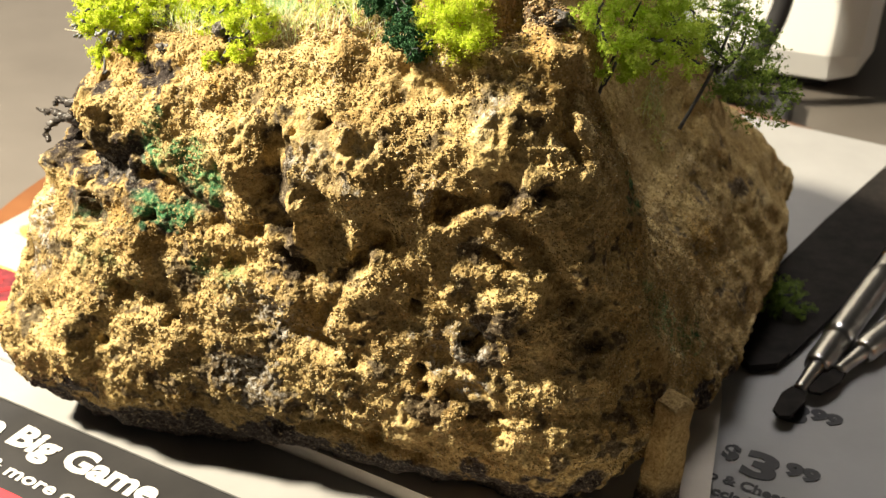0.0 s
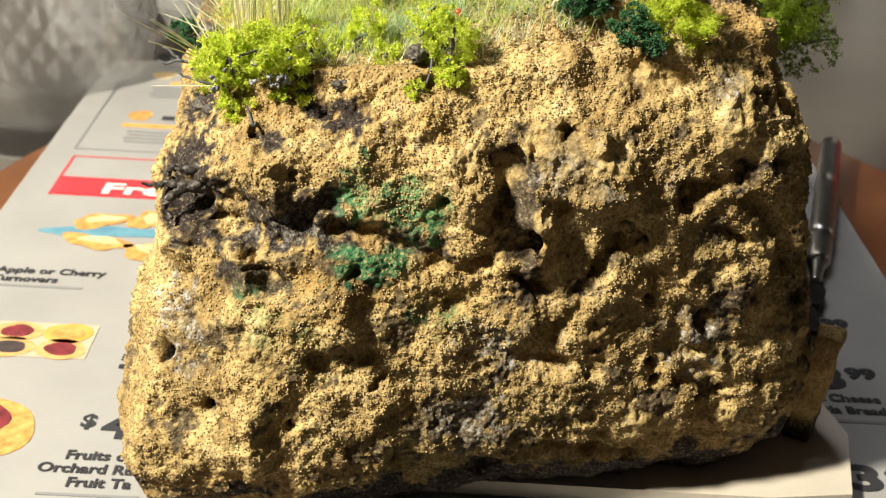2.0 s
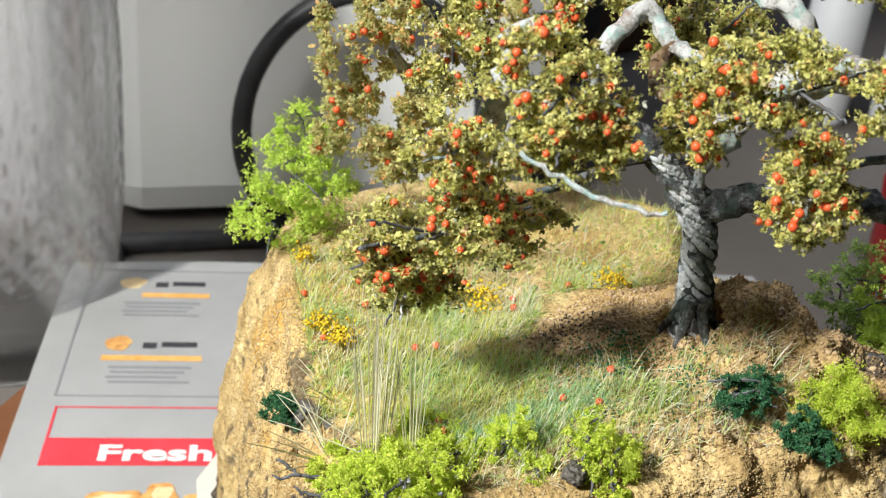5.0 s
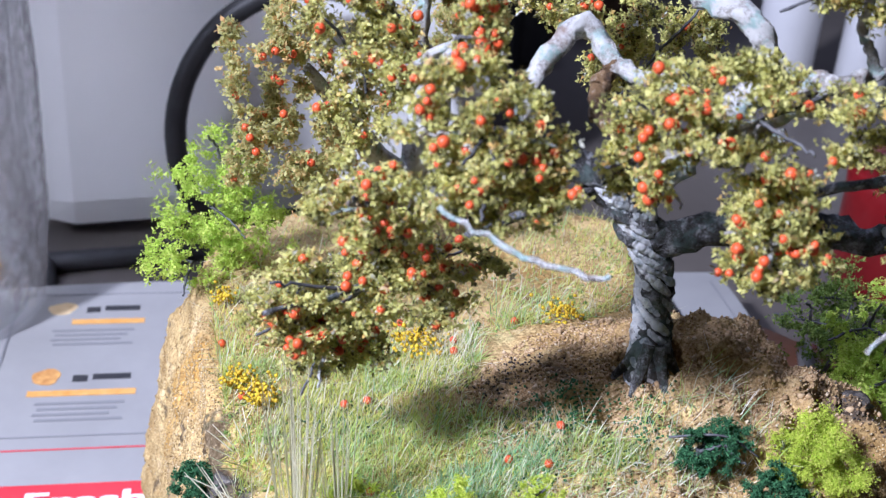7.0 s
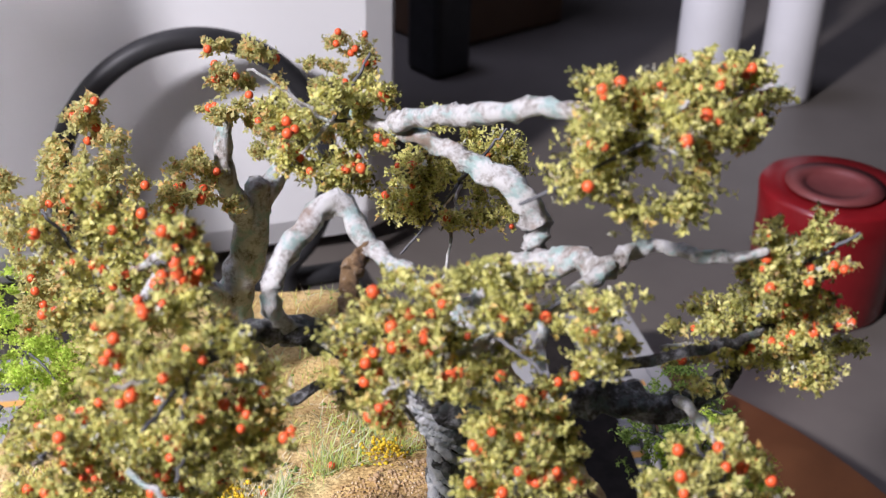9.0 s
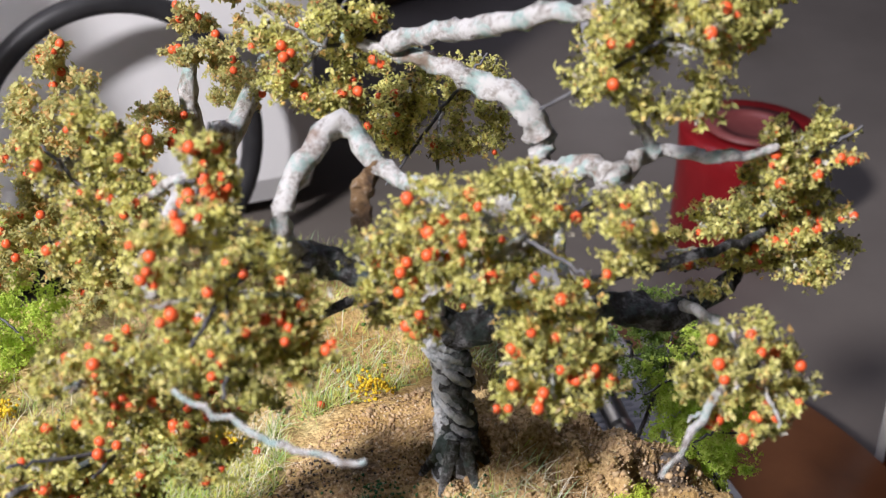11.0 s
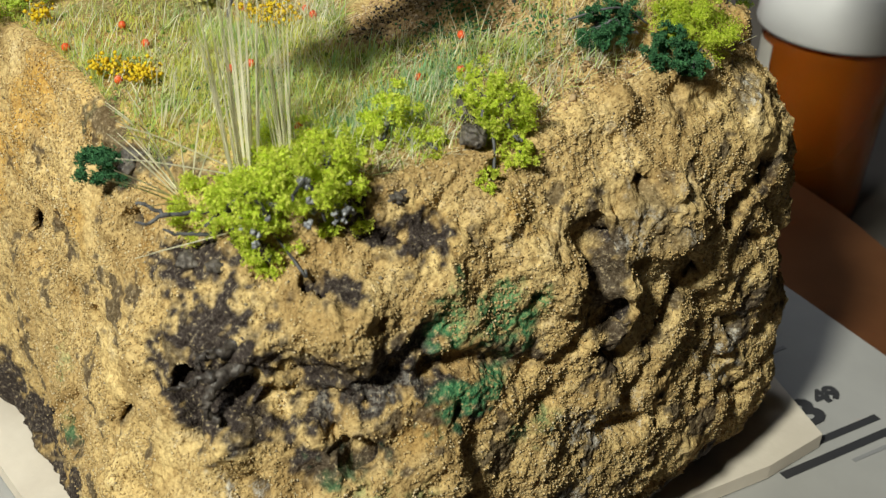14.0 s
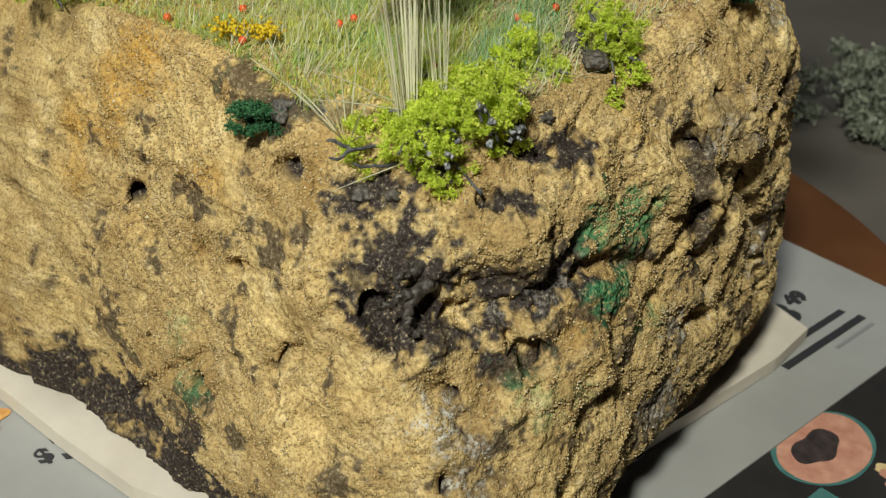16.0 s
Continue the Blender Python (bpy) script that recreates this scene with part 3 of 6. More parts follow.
GROOVES_E = [
    (0.0022, 0.0026, [(-0.0097, 0.1975, 0.0674), (0.0114, 0.1914, 0.0475)]),
    (0.0012, 0.0026, [(0.0029, 0.1927, 0.0800)]),
    (0.0011, 0.0024, [(-0.0770, 0.2602, 0.0553), (-0.0777, 0.2611, 0.0508)]),
    (0.0014, 0.003, [(-0.0552, 0.3027, 0.0633), (-0.0557, 0.3018, 0.0567)]),
    (0.0012, 0.0022, [(-0.0688, 0.2794, 0.0389)]),
    (0.0028, 0.0026, [(-0.0799, 0.2433, 0.0733), (-0.0745, 0.2406, 0.0682), (-0.0700, 0.2317, 0.0721)]),
    (0.0030, 0.002, [(-0.0696, 0.2260, 0.0660), (-0.0630, 0.2205, 0.0694)]),
    (0.0030, 0.0022, [(-0.0448, 0.2126, 0.0650), (-0.0375, 0.2091, 0.0554)]),
    (0.0020, 0.0024, [(-0.0689, 0.2286, 0.0832)]),
    (0.0034, 0.0022, [(0.0043, 0.1930, 0.0443), (0.0161, 0.1881, 0.0282)]),
    (0.0020, 0.0024, [(-0.0798, 0.2330, 0.0540), (-0.0750, 0.2282, 0.0550)])]
GROOVES_F = [
    (0.0020, 0.0026, [(-0.0636, 0.2215, 0.0545), (-0.0726, 0.2239, 0.0627)]),
    (0.0018, 0.0026, [(-0.0685, 0.2819, 0.0420), (-0.0523, 0.3110, 0.0108)]),
    (0.0018, 0.0026, [(-0.0698, 0.2395, 0.0829)]),
    (0.0015, 0.0022, [(-0.0768, 0.2611, 0.0494), (-0.0780, 0.2585, 0.0577)]),
    (0.0022, 0.0026, [(-0.0156, 0.1971, 0.0574), (-0.0196, 0.1992, 0.0475)]),
    (0.0017, 0.0034, [(-0.0768, 0.2460, 0.0679), (-0.0786, 0.2437, 0.0622)]),
    (0.0015, 0.0026, [(-0.0746, 0.2398, 0.0672), (-0.0768, 0.2356, 0.0726)]),
    (0.0016, 0.0028, [(-0.0657, 0.2831, 0.0236)]),
    (0.0014, 0.0026, [(-0.0667, 0.2321, 0.0677), (-0.0674, 0.2345, 0.0642)]),
    (0.0016, 0.0034, [(-0.0667, 0.2315, 0.0842)]),
    (0.0014, 0.0024, [(-0.0710, 0.2719, 0.0639), (-0.0632, 0.2793, 0.0595)])]
GROOVES_G = [
    (0.0022, 0.003, [(-0.0293, 0.2054, 0.0808), (-0.0272, 0.2026, 0.0681)]),
    (0.0018, 0.0026, [(-0.0799, 0.2335, 0.0551), (-0.0836, 0.2350, 0.0551)]),
    (0.0018, 0.0024, [(-0.0607, 0.2322, 0.0908), (-0.0570, 0.2276, 0.0885), (-0.0543, 0.2222, 0.0888), (-0.0488, 0.2218, 0.0915)])]
GROOVES = GROOVES_A + GROOVES_B + GROOVES_C + GROOVES_D + GROOVES_E + GROOVES_F + GROOVES_G
# swells of the rock: half width, height, place
SWELLS_A = [
    (0.0050, 0.0052, [(-0.0254, 0.2000, 0.0699)]),
    (0.0035, 0.0034, [(-0.0251, 0.2009, 0.0635)]),
    (0.0085, 0.003, [(-0.0173, 0.1984, 0.0890)]),
    (0.0046, 0.003, [(-0.0365, 0.2062, 0.0759)]),
    (0.0080, 0.0018, [(-0.0505, 0.2187, 0.0817)]),
    (0.0070, 0.0032, [(-0.0671, 0.2276, 0.0775)]),
    (0.0070, 0.0018, [(0.0122, 0.1954, 0.0922)]),
    (0.0080, 0.0022, [(0.0172, 0.1902, 0.0557)]),
    (0.0070, 0.0022, [(-0.0159, 0.1961, 0.0334)]),
    (0.0030, 0.0026, [(-0.0256, 0.2010, 0.0501)]),
    (0.0046, 0.0024, [(-0.0600, 0.2105, 0.0500)]),
    (0.0040, 0.0022, [(-0.0804, 0.2326, 0.0533)]),
    (0.0060, 0.0018, [(-0.0391, 0.2066, 0.0453)]),
    (0.0080, 0.0016, [(-0.0774, 0.2185, 0.0322)]),
    (0.0050, 0.0018, [(-0.0506, 0.2110, 0.0354)]),
    (0.0060, 0.0026, [(-0.0677, 0.2256, 0.0809)])]
SWELLS_B = [
    (0.0070, 0.002, [(-0.0441, 0.2153, 0.0900)]),
    (0.0040, 0.0026, [(-0.0810, 0.2368, 0.0626)]),
    (0.0060, 0.0018, [(-0.0795, 0.2555, 0.0683)]),
    (0.0080, 0.002, [(-0.0793, 0.2597, 0.0397)]),
    (0.0060, 0.002, [(-0.0607, 0.2153, 0.0564)]),
    (0.0050, 0.0024, [(-0.0388, 0.2092, 0.0798)]),
    (0.0060, 0.0022, [(-0.0091, 0.1980, 0.0927)]),
    (0.0070, 0.0032, [(-0.0126, 0.1973, 0.0782)])]
SWELLS = SWELLS_A + SWELLS_B
# deep holes
PITS_A = [
    (-0.000, 0.194, 0.040, 0.0008, -0.0042), (0.001, 0.192, 0.036, 0.0008, -0.0042), (0.006, 0.189, 0.037, 0.0008, -0.0042),
    (-0.009, 0.196, 0.067, 0.0017, -0.0055), (-0.001, 0.194, 0.054, 0.0009, -0.0043), (-0.080, 0.222, 0.035, 0.0008, -0.0042),
    (-0.067, 0.215, 0.031, 0.0008, -0.004), (-0.085, 0.231, 0.042, 0.0012, -0.0048),
    (0.014, 0.191, 0.080, 0.0017, -0.0056), (-0.068, 0.232, 0.083, 0.0010, -0.0045), (-0.020, 0.202, 0.089, 0.0012, -0.0048),
    (-0.078, 0.239, 0.069, 0.0014, -0.005), (-0.040, 0.210, 0.075, 0.0008, -0.004)]
PITS_B = [
    (-0.008, 0.196, 0.024, 0.0008, -0.004), (-0.080, 0.244, 0.067, 0.0015, -0.0053), (-0.067, 0.231, 0.083, 0.0010, -0.0045),
    (-0.056, 0.301, 0.064, 0.0014, -0.0051), (-0.058, 0.301, 0.058, 0.0009, -0.0043), (-0.076, 0.262, 0.053, 0.0009, -0.0044),
    (-0.067, 0.222, 0.058, 0.0013, -0.0036), (-0.081, 0.232, 0.056, 0.0013, -0.0049), (-0.068, 0.275, 0.061, 0.0011, -0.0046),
    (-0.060, 0.297, 0.025, 0.0013, -0.0049), (-0.058, 0.297, 0.072, 0.0008, -0.004), (-0.030, 0.205, 0.084, 0.0018, -0.0056),
    (-0.042, 0.339, 0.051, 0.0009, -0.0043), (-0.072, 0.278, 0.025, 0.0017, -0.0056), (-0.064, 0.283, 0.061, 0.0008, -0.0042)]
PITS_C = [
    (-0.0272, 0.2063, 0.0805, 0.0015, -0.0048), (-0.0674, 0.2652, 0.0821, 0.0016, -0.0042), (-0.0697, 0.2826, 0.0359, 0.0012, -0.0044), (-0.0666, 0.2880, 0.0340, 0.0010, -0.0040),
    (-0.0047, 0.1965, 0.0656, 0.0012, -0.0046), (0.0102, 0.1924, 0.0479, 0.0013, -0.0046), (-0.0264, 0.2019, 0.0674, 0.0016, -0.0050), (-0.0593, 0.2999, 0.0441, 0.0011, -0.0036),
    (-0.0543, 0.3035, 0.0627, 0.0015, -0.0046), (-0.0758, 0.2626, 0.0518, 0.0011, -0.0044), (-0.0752, 0.2638, 0.0490, 0.0009, -0.0040)]
HOLES = PITS_A + PITS_B + PITS_C
# charcoal paint, a few lines putting the shade of cracks into the colour, green turf: half width, strength, line
DARK_A = [
    (0.0042, 1.0, [(-0.0729, 0.2292, 0.0671), (-0.0670, 0.2275, 0.0655), (-0.0604, 0.2201, 0.0690)]),
    (0.0040, 1.0, [(-0.0780, 0.2437, 0.0745), (-0.0763, 0.2367, 0.0739), (-0.0776, 0.2422, 0.0664)]),
    (0.0024, 1.0, [(-0.0608, 0.2197, 0.0732), (-0.0555, 0.2192, 0.0747)]),
    (0.0026, 0.9, [(-0.0467, 0.2136, 0.0687), (-0.0394, 0.2116, 0.0670)]),
    (0.0030, 0.35, [(-0.0208, 0.2036, 0.0886), (-0.0232, 0.1989, 0.0823), (-0.0266, 0.1990, 0.0807)]),
    (0.0036, 0.9, [(0.0123, 0.1903, 0.0464), (0.0135, 0.1898, 0.0516)]),
    (0.0046, 0.8, [(-0.0413, 0.2067, 0.0288), (-0.0310, 0.2010, 0.0314)]),
    (0.0028, 0.9, [(-0.0608, 0.2324, 0.0924), (-0.0577, 0.2294, 0.0904)]),
    (0.0028, 0.7, [(-0.0854, 0.2428, 0.0277), (-0.0850, 0.2465, 0.0361)])]
DARK_B = [
    (0.0024, 0.7, [(0.0110, 0.1984, 0.0967), (0.0076, 0.1966, 0.0957)]),
    (0.0015, 1.0, [(-0.0664, 0.2330, 0.0825), (-0.0654, 0.2267, 0.0819)]),
    (0.0020, 0.9, [(0.0222, 0.1920, 0.0806), (0.0150, 0.1941, 0.0775)]),
    (0.0020, 0.8, [(-0.0105, 0.1965, 0.0649), (-0.0154, 0.2016, 0.0547)]),
    (0.0034, 1.0, [(-0.0716, 0.2423, 0.0826), (-0.0767, 0.2427, 0.0756), (-0.0765, 0.2465, 0.0660), (-0.0797, 0.2408, 0.0641)]),
    (0.0022, 1.0, [(-0.0705, 0.2524, 0.0824), (-0.0700, 0.2394, 0.0860)]),
    (0.0016, 1.0, [(-0.0649, 0.2333, 0.0814), (-0.0656, 0.2289, 0.0823)]),
    (0.0020, 0.8, [(-0.0273, 0.2054, 0.0858), (-0.0301, 0.2008, 0.0678)]),
    (0.0034, 0.55, [(-0.0199, 0.1992, 0.0885), (-0.0176, 0.1986, 0.0795)])]
DARK_C = [
    (0.0030, 0.6, [(0.0051, 0.1938, 0.0500), (0.0064, 0.1913, 0.0438)]),
    (0.0024, 0.7, [(-0.0407, 0.2066, 0.0286), (-0.0340, 0.2024, 0.0318)]),
    (0.0030, 0.6, [(0.0315, 0.1897, 0.0561), (0.0301, 0.1899, 0.0482)]),
    (0.0030, 0.9, [(-0.0771, 0.2346, 0.0655), (-0.0637, 0.2186, 0.0758)]),
    (0.0040, 1.0, [(-0.0714, 0.2434, 0.0808), (-0.0757, 0.2435, 0.0771), (-0.0787, 0.2386, 0.0740), (-0.0744, 0.2444, 0.0626)]),
    (0.0036, 1.0, [(-0.0683, 0.2287, 0.0674), (-0.0605, 0.2209, 0.0702), (-0.0527, 0.2122, 0.0624)]),
    (0.0028, 0.9, [(-0.0305, 0.2046, 0.0890), (-0.0270, 0.2040, 0.0734), (-0.0247, 0.2004, 0.0527)]),
    (0.0040, 0.7, [(-0.0819, 0.2306, 0.0486), (-0.0814, 0.2276, 0.0434)]),
    (0.0022, 1.0, [(-0.0709, 0.2540, 0.0827), (-0.0707, 0.2456, 0.0825)])]
DARK_D = [
    (0.0030, 0.9, [(-0.0736, 0.2265, 0.0595), (-0.0633, 0.2204, 0.0544)]),
    (0.0030, 0.8, [(-0.0307, 0.2008, 0.0409)]),
    (0.0020, 1.0, [(-0.0663, 0.2828, 0.0214)]),
    (0.0030, 0.8, [(-0.0605, 0.2774, 0.0938), (-0.0631, 0.2731, 0.0916)]),
    (0.0024, 0.8, [(-0.0635, 0.2640, 0.0916)]),
    (0.0024, 1.0, [(-0.0612, 0.2327, 0.0917), (-0.0572, 0.2275, 0.0889), (-0.0533, 0.2219, 0.0888)]),
    (0.0028, 1.0, [(-0.0719, 0.2524, 0.0820), (-0.0713, 0.2451, 0.0824)]),
    (0.0024, 0.9, [(-0.0646, 0.2672, 0.0917)])]
DARK = DARK_A + DARK_B + DARK_C + DARK_D
# green turf
GREEN_A = [
    (0.0032, 0.9, [(-0.0524, 0.2166, 0.0753), (-0.0445, 0.2126, 0.0773)]),
    (0.0022, 0.8, [(-0.0568, 0.2156, 0.0630), (-0.0515, 0.2127, 0.0633)]),
    (0.0024, 0.6, [(-0.0437, 0.2104, 0.0530), (-0.0395, 0.2091, 0.0521)]),
    (0.0034, 0.95, [(-0.0497, 0.2150, 0.0762), (-0.0416, 0.2109, 0.0724)]),
    (0.0020, 0.9, [(-0.0550, 0.2141, 0.0640), (-0.0479, 0.2117, 0.0623)]),
    (0.0034, 0.5, [(-0.0657, 0.2889, 0.0399), (-0.0670, 0.2859, 0.0329)]),
    (0.0030, 0.45, [(-0.0721, 0.2221, 0.0536), (-0.0638, 0.2151, 0.0498)]),
    (0.0030, 0.8, [(0.0450, 0.2125, 0.0800), (0.0432, 0.2099, 0.0726)]),
    (0.0045, 0.7, [(0.0529, 0.2074, 0.0469), (0.0632, 0.2242, 0.0290)])]
GREEN = GREEN_A
# pale grey dry-brushed grit: half width, strength, line
PALE_A = [
    (0.0030, 0.8, [(-0.0193, 0.2070, 0.0955), (-0.0239, 0.2015, 0.0909)]),
    (0.0024, 0.8, [(0.0007, 0.2033, 0.1022)]),
    (0.0030, 0.8, [(0.0082, 0.1968, 0.0966)]),
    (0.0024, 0.7, [(-0.0445, 0.2117, 0.0848)]),
    (0.0030, 0.8, [(-0.0205, 0.2071, 0.0951)]),
    (0.0030, 0.9, [(0.0084, 0.1969, 0.0969), (0.0094, 0.1940, 0.0950)]),
    (0.0036, 0.8, [(0.0062, 0.1915, 0.0489), (0.0077, 0.1929, 0.0400)]),
    (0.0036, 0.8, [(-0.0175, 0.1949, 0.0858), (-0.0224, 0.1983, 0.0828)]),
    (0.0036, 0.8, [(-0.0848, 0.2333, 0.0533)]),
    (0.0042, 0.9, [(-0.0824, 0.2306, 0.0512), (-0.0824, 0.2291, 0.0437)]),
    (0.0036, 0.8, [(-0.0227, 0.1987, 0.0827)]),
    (0.0036, 0.6, [(-0.0336, 0.2057, 0.0469), (-0.0200, 0.2035, 0.0419)])]
PALE_B = [
    (0.0030, 0.6, [(-0.0814, 0.2302, 0.0513), (-0.0834, 0.2344, 0.0405)]),
    (0.0030, 0.7, [(0.0093, 0.1905, 0.0470)]),
    (0.0040, 0.6, [(-0.0379, 0.2061, 0.0294), (-0.0308, 0.2015, 0.0330)]),
    (0.0030, 0.5, [(0.0009, 0.1951, 0.0797)]),
    (0.0030, 0.35, [(-0.0666, 0.2283, 0.0644), (-0.0594, 0.2200, 0.0682)])]
PALE = PALE_A + PALE_B
# ochre pigment: place, radius, strength
RUST = [
    (-0.053, 0.222, 0.089, 0.0044, 0.5), (-0.050, 0.312, 0.073, 0.0085, 0.5), (-0.057, 0.304, 0.025, 0.0026, 0.5),
    (-0.060, 0.288, 0.074, 0.0033, 0.5), (-0.051, 0.318, 0.064, 0.0075, 0.5), (-0.040, 0.212, 0.089, 0.0043, 0.5),
    (0.072, 0.247, 0.042, 0.0137, 0.5)]
# paint on the top: soot, partly the crown's shadow put into the colour, and turf round the mound
TOP_DARK = [(-0.020, 0.254, 0.103, 0.0050, 0.7), (-0.012, 0.249, 0.107, 0.0040, 0.7), (-0.004, 0.235, 0.112, 0.0045, 0.7), (0.022, 0.213, 0.106, 0.0045, 0.9), (-0.064, 0.256, 0.090, 0.0050, 0.7), (-0.050, 0.231, 0.092, 0.0040, 0.7)]
TOP_GREEN = [(-0.045, 0.262, 0.097, 0.0170, 0.3), (-0.030, 0.275, 0.095, 0.0200, 0.3), (-0.020, 0.300, 0.092, 0.0220, 0.35), (-0.020, 0.232, 0.106, 0.0065, 0.95), (-0.013, 0.222, 0.109, 0.0050, 0.9), (-0.038, 0.240, 0.099, 0.0080, 0.4)]
SOIL = [(0.012, 0.228, 0.112, 0.0240, 0.9), (-0.008, 0.240, 0.108, 0.0140, 0.9), (0.030, 0.232, 0.105, 0.0180, 0.7), (-0.020, 0.246, 0.104, 0.0110, 0.8)]
DARK_FOOT = [(0.0060, 1, [(-0.072, 0.276, 0.009), (-0.058, 0.302, 0.011), (-0.046, 0.332, 0.014)]), (0.004, 0.9, [(-0.066, 0.287, 0.020), (-0.068, 0.283, 0.030)])]
DARK = DARK + DARK_FOOT
RUST = RUST + [(-0.051, 0.308, 0.082, 0.009, 0.6), (-0.045, 0.319, 0.069, 0.008, 0.6), (-0.052, 0.299, 0.091, 0.009, 0.7), (-0.066, 0.282, 0.077, 0.006, 0.6)]


def gauss_sum(P, feats):
    out = np.zeros(len(P))
    for x, y, z, r, a in feats:
        d2 = ((P - np.array([x, y, z])) ** 2).sum(1)
        near = d2 < (3.2 * r) ** 2
        out[near] += a * np.exp(-d2[near] / (2 * r * r))
    return out


def snap(P, q):
    """The point of the surface next to a place."""
    return P[((P - np.array(q)) ** 2).sum(1).argmin()]


def along(P, feats, widen=1.0, wobble=None):
    """For each feature: its amount, and how far the points lie from its line, in half widths."""
    for r, a, line in feats:
        L = np.array(line)
        mid, ext = L.mean(0), np.abs(L - L.mean(0)).max() * 1.75 + 4 * r
        near = np.nonzero((np.abs(P - mid) < ext).all(1))[0]
        Q = P[near]
        best = np.full(len(Q), 9.0)
        for i in range(max(1, len(L) - 1)):
            p, e = L[i], L[min(i + 1, len(L) - 1)] - L[i]
            t = np.clip((Q - p) @ e / max(e @ e, 1e-12), 0, 1)
            best = np.minimum(best, ((Q - p - t[:, None] * e) ** 2).sum(1))
        d = np.sqrt(best) / (r * widen)
        yield a, near, d


def line_sum(P, feats, wobble):
    out = np.zeros(len(P))
    for a, near, d in along(P, feats):
        d = np.maximum(d + 0.45 * wobble[near], 0)
        out[near] += a * np.exp(-((d / 0.85) ** 2.4))
    return out


def build_rock():
    # directions round the centre, denser towards the sides that show
    n = 1100
    dens = np.interp(np.linspace(-np.pi, np.pi, 4000), np.radians([-180, -160, -40, 0, 60, 120, 150, 180]), [1.6, 1.75, 1.75, 0.7, 0.14, 0.3, 1.3, 1.6])
    cum = np.cumsum(dens)
    cum = (cum - cum[0]) / (cum[-1] - cum[0])
    phi = np.interp((np.arange(n) + 0.5) / n, cum, np.linspace(-np.pi, np.pi, 4000))
    # radius of the outline in each direction
    fine = np.linspace(-np.pi, np.pi, 1440, endpoint=False)
    d = np.stack([np.cos(fine), np.sin(fine)], 1)
    ker = np.exp(-np.linspace(-2, 2, 17) ** 2)
    ker /= ker.sum()

    def reach(outline):
        R = np.zeros(len(fine))
        O = np.array(outline) - RC
        for k in range(len(O)):
            a, b = O[k], O[(k + 1) % len(O)]
            e = b - a
            den = d[:, 0] * e[1] - d[:, 1] * e[0]
            den = np.where(abs(den) < 1e-9, 1e-9, den)
            t = (a[0] * e[1] - a[1] * e[0]) / den
            s = (a[0] * d[:, 1] - a[1] * d[:, 0]) / den
            ok = (t > 0) & (s >= -1e-6) & (s <= 1 + 1e-6)
            R[ok] = np.maximum(R[ok], t[ok])
        R = np.convolve(np.concatenate([R[-8:], R, R[:8]]), ker, "valid")
        return np.interp(phi, np.append(fine, np.pi), np.append(R, R[0]))

    r_low, r_mid, rim = reach(LOW), reach(MID), reach(RIM)
    # side rings, then top rings
    ns, nt = 330, 104
    s = np.linspace(0, 1, ns)
    w_mid = np.interp(s, [0, 0.30, 0.45, 0.62, 0.78, 1], [0, 0, 0.3, 0.7, 1, 1])[:, None]
    w_rim = np.interp(s, [0, 0.78, 0.86, 0.94, 1], [0, 0, 0.25, 0.75, 1])[:, None]
    cut = np.interp(s, [0, 0.06, 0.14, 0.24, 1], [0.016, 0.010, 0.004, 0.0, 0])[:, None]
    cut = cut * np.interp(np.degrees(phi), [85, 112, 160, 178], [1.0, 0.05, 0.05, 1.0])[None]
    zr = top_height(RC[0] + rim * np.cos(phi), RC[1] + rim * np.sin(phi))
    wall = (r_low * (1 - w_mid) + r_mid * w_mid) * (1 - w_rim) + rim * w_rim - cut
    rad = np.concatenate([wall, rim[None] * (1 - np.linspace(0, 1, nt + 1)[1:, None])])
    X, Y = RC[0] + rad * np.cos(phi), RC[1] + rad * np.sin(phi)
    Z = np.concatenate([s[:, None] * zr[None], top_height(X[ns:], Y[ns:])])
    G = np.stack([X, Y, Z], -1)
    # soften the rim
    for _ in range(8):
        lo, hi = ns - 30, ns + 20
        G[lo:hi] = 0.5 * G[lo:hi] + 0.25 * (G[lo - 1:hi - 1] + G[lo + 1:hi + 1])
    for step in range(2):
        du = np.roll(G, -1, 1) - np.roll(G, 1, 1)
        dv = np.gradient(G, axis=0)
        N = np.cross(du, dv)
        N /= np.linalg.norm(N, axis=2)[..., None] + 1e-12
        P = G.reshape(-1, 3)
        side = np.repeat(smooth01(-np.arange(ns + nt), -(ns + 12), -(ns - 40))[:, None], n, 1).ravel()
        if step == 0:
            big = fbm(P / 0.017, 2, 3)
            rough = fbm(P / 0.0045, 3, 14)
            disp = 1.15 * line_sum(P, SWELLS, 0.6 * rough) - np.minimum(1.1 * line_sum(P, GROOVES, rough), 0.0050)
            disp = disp + side * (0.0013 * big + 0.0009 * (1 - 2 * abs(vnoise(P / 0.0115, 21))) + 0.0004 * (1 - 2 * abs(vnoise(P / 0.0041, 22))) - 0.0004)
            heap = np.clip(1.25 - np.hypot((P[:, 0] - 0.008) / 0.034, (P[:, 1] - 0.226) / 0.026), 0, 0.5) * 2
            disp = disp + (1 - side) * (0.0010 * big + heap * (0.0040 * fbm(P / 0.0075, 3, 33) + 0.0034 * (0.5 - worley(P / 0.0052, 35)) + 0.0011 * (0.5 - worley(P / 0.0024, 36))))
        else:
            pits = gauss_sum(P, [(*snap(P, f[:3]), *f[3:]) for f in HOLES])
            mid = fbm(P / 0.0042, 3, 9)
            w = worley(P / 0.0160 + 0.15 * mid[:, None], 5)
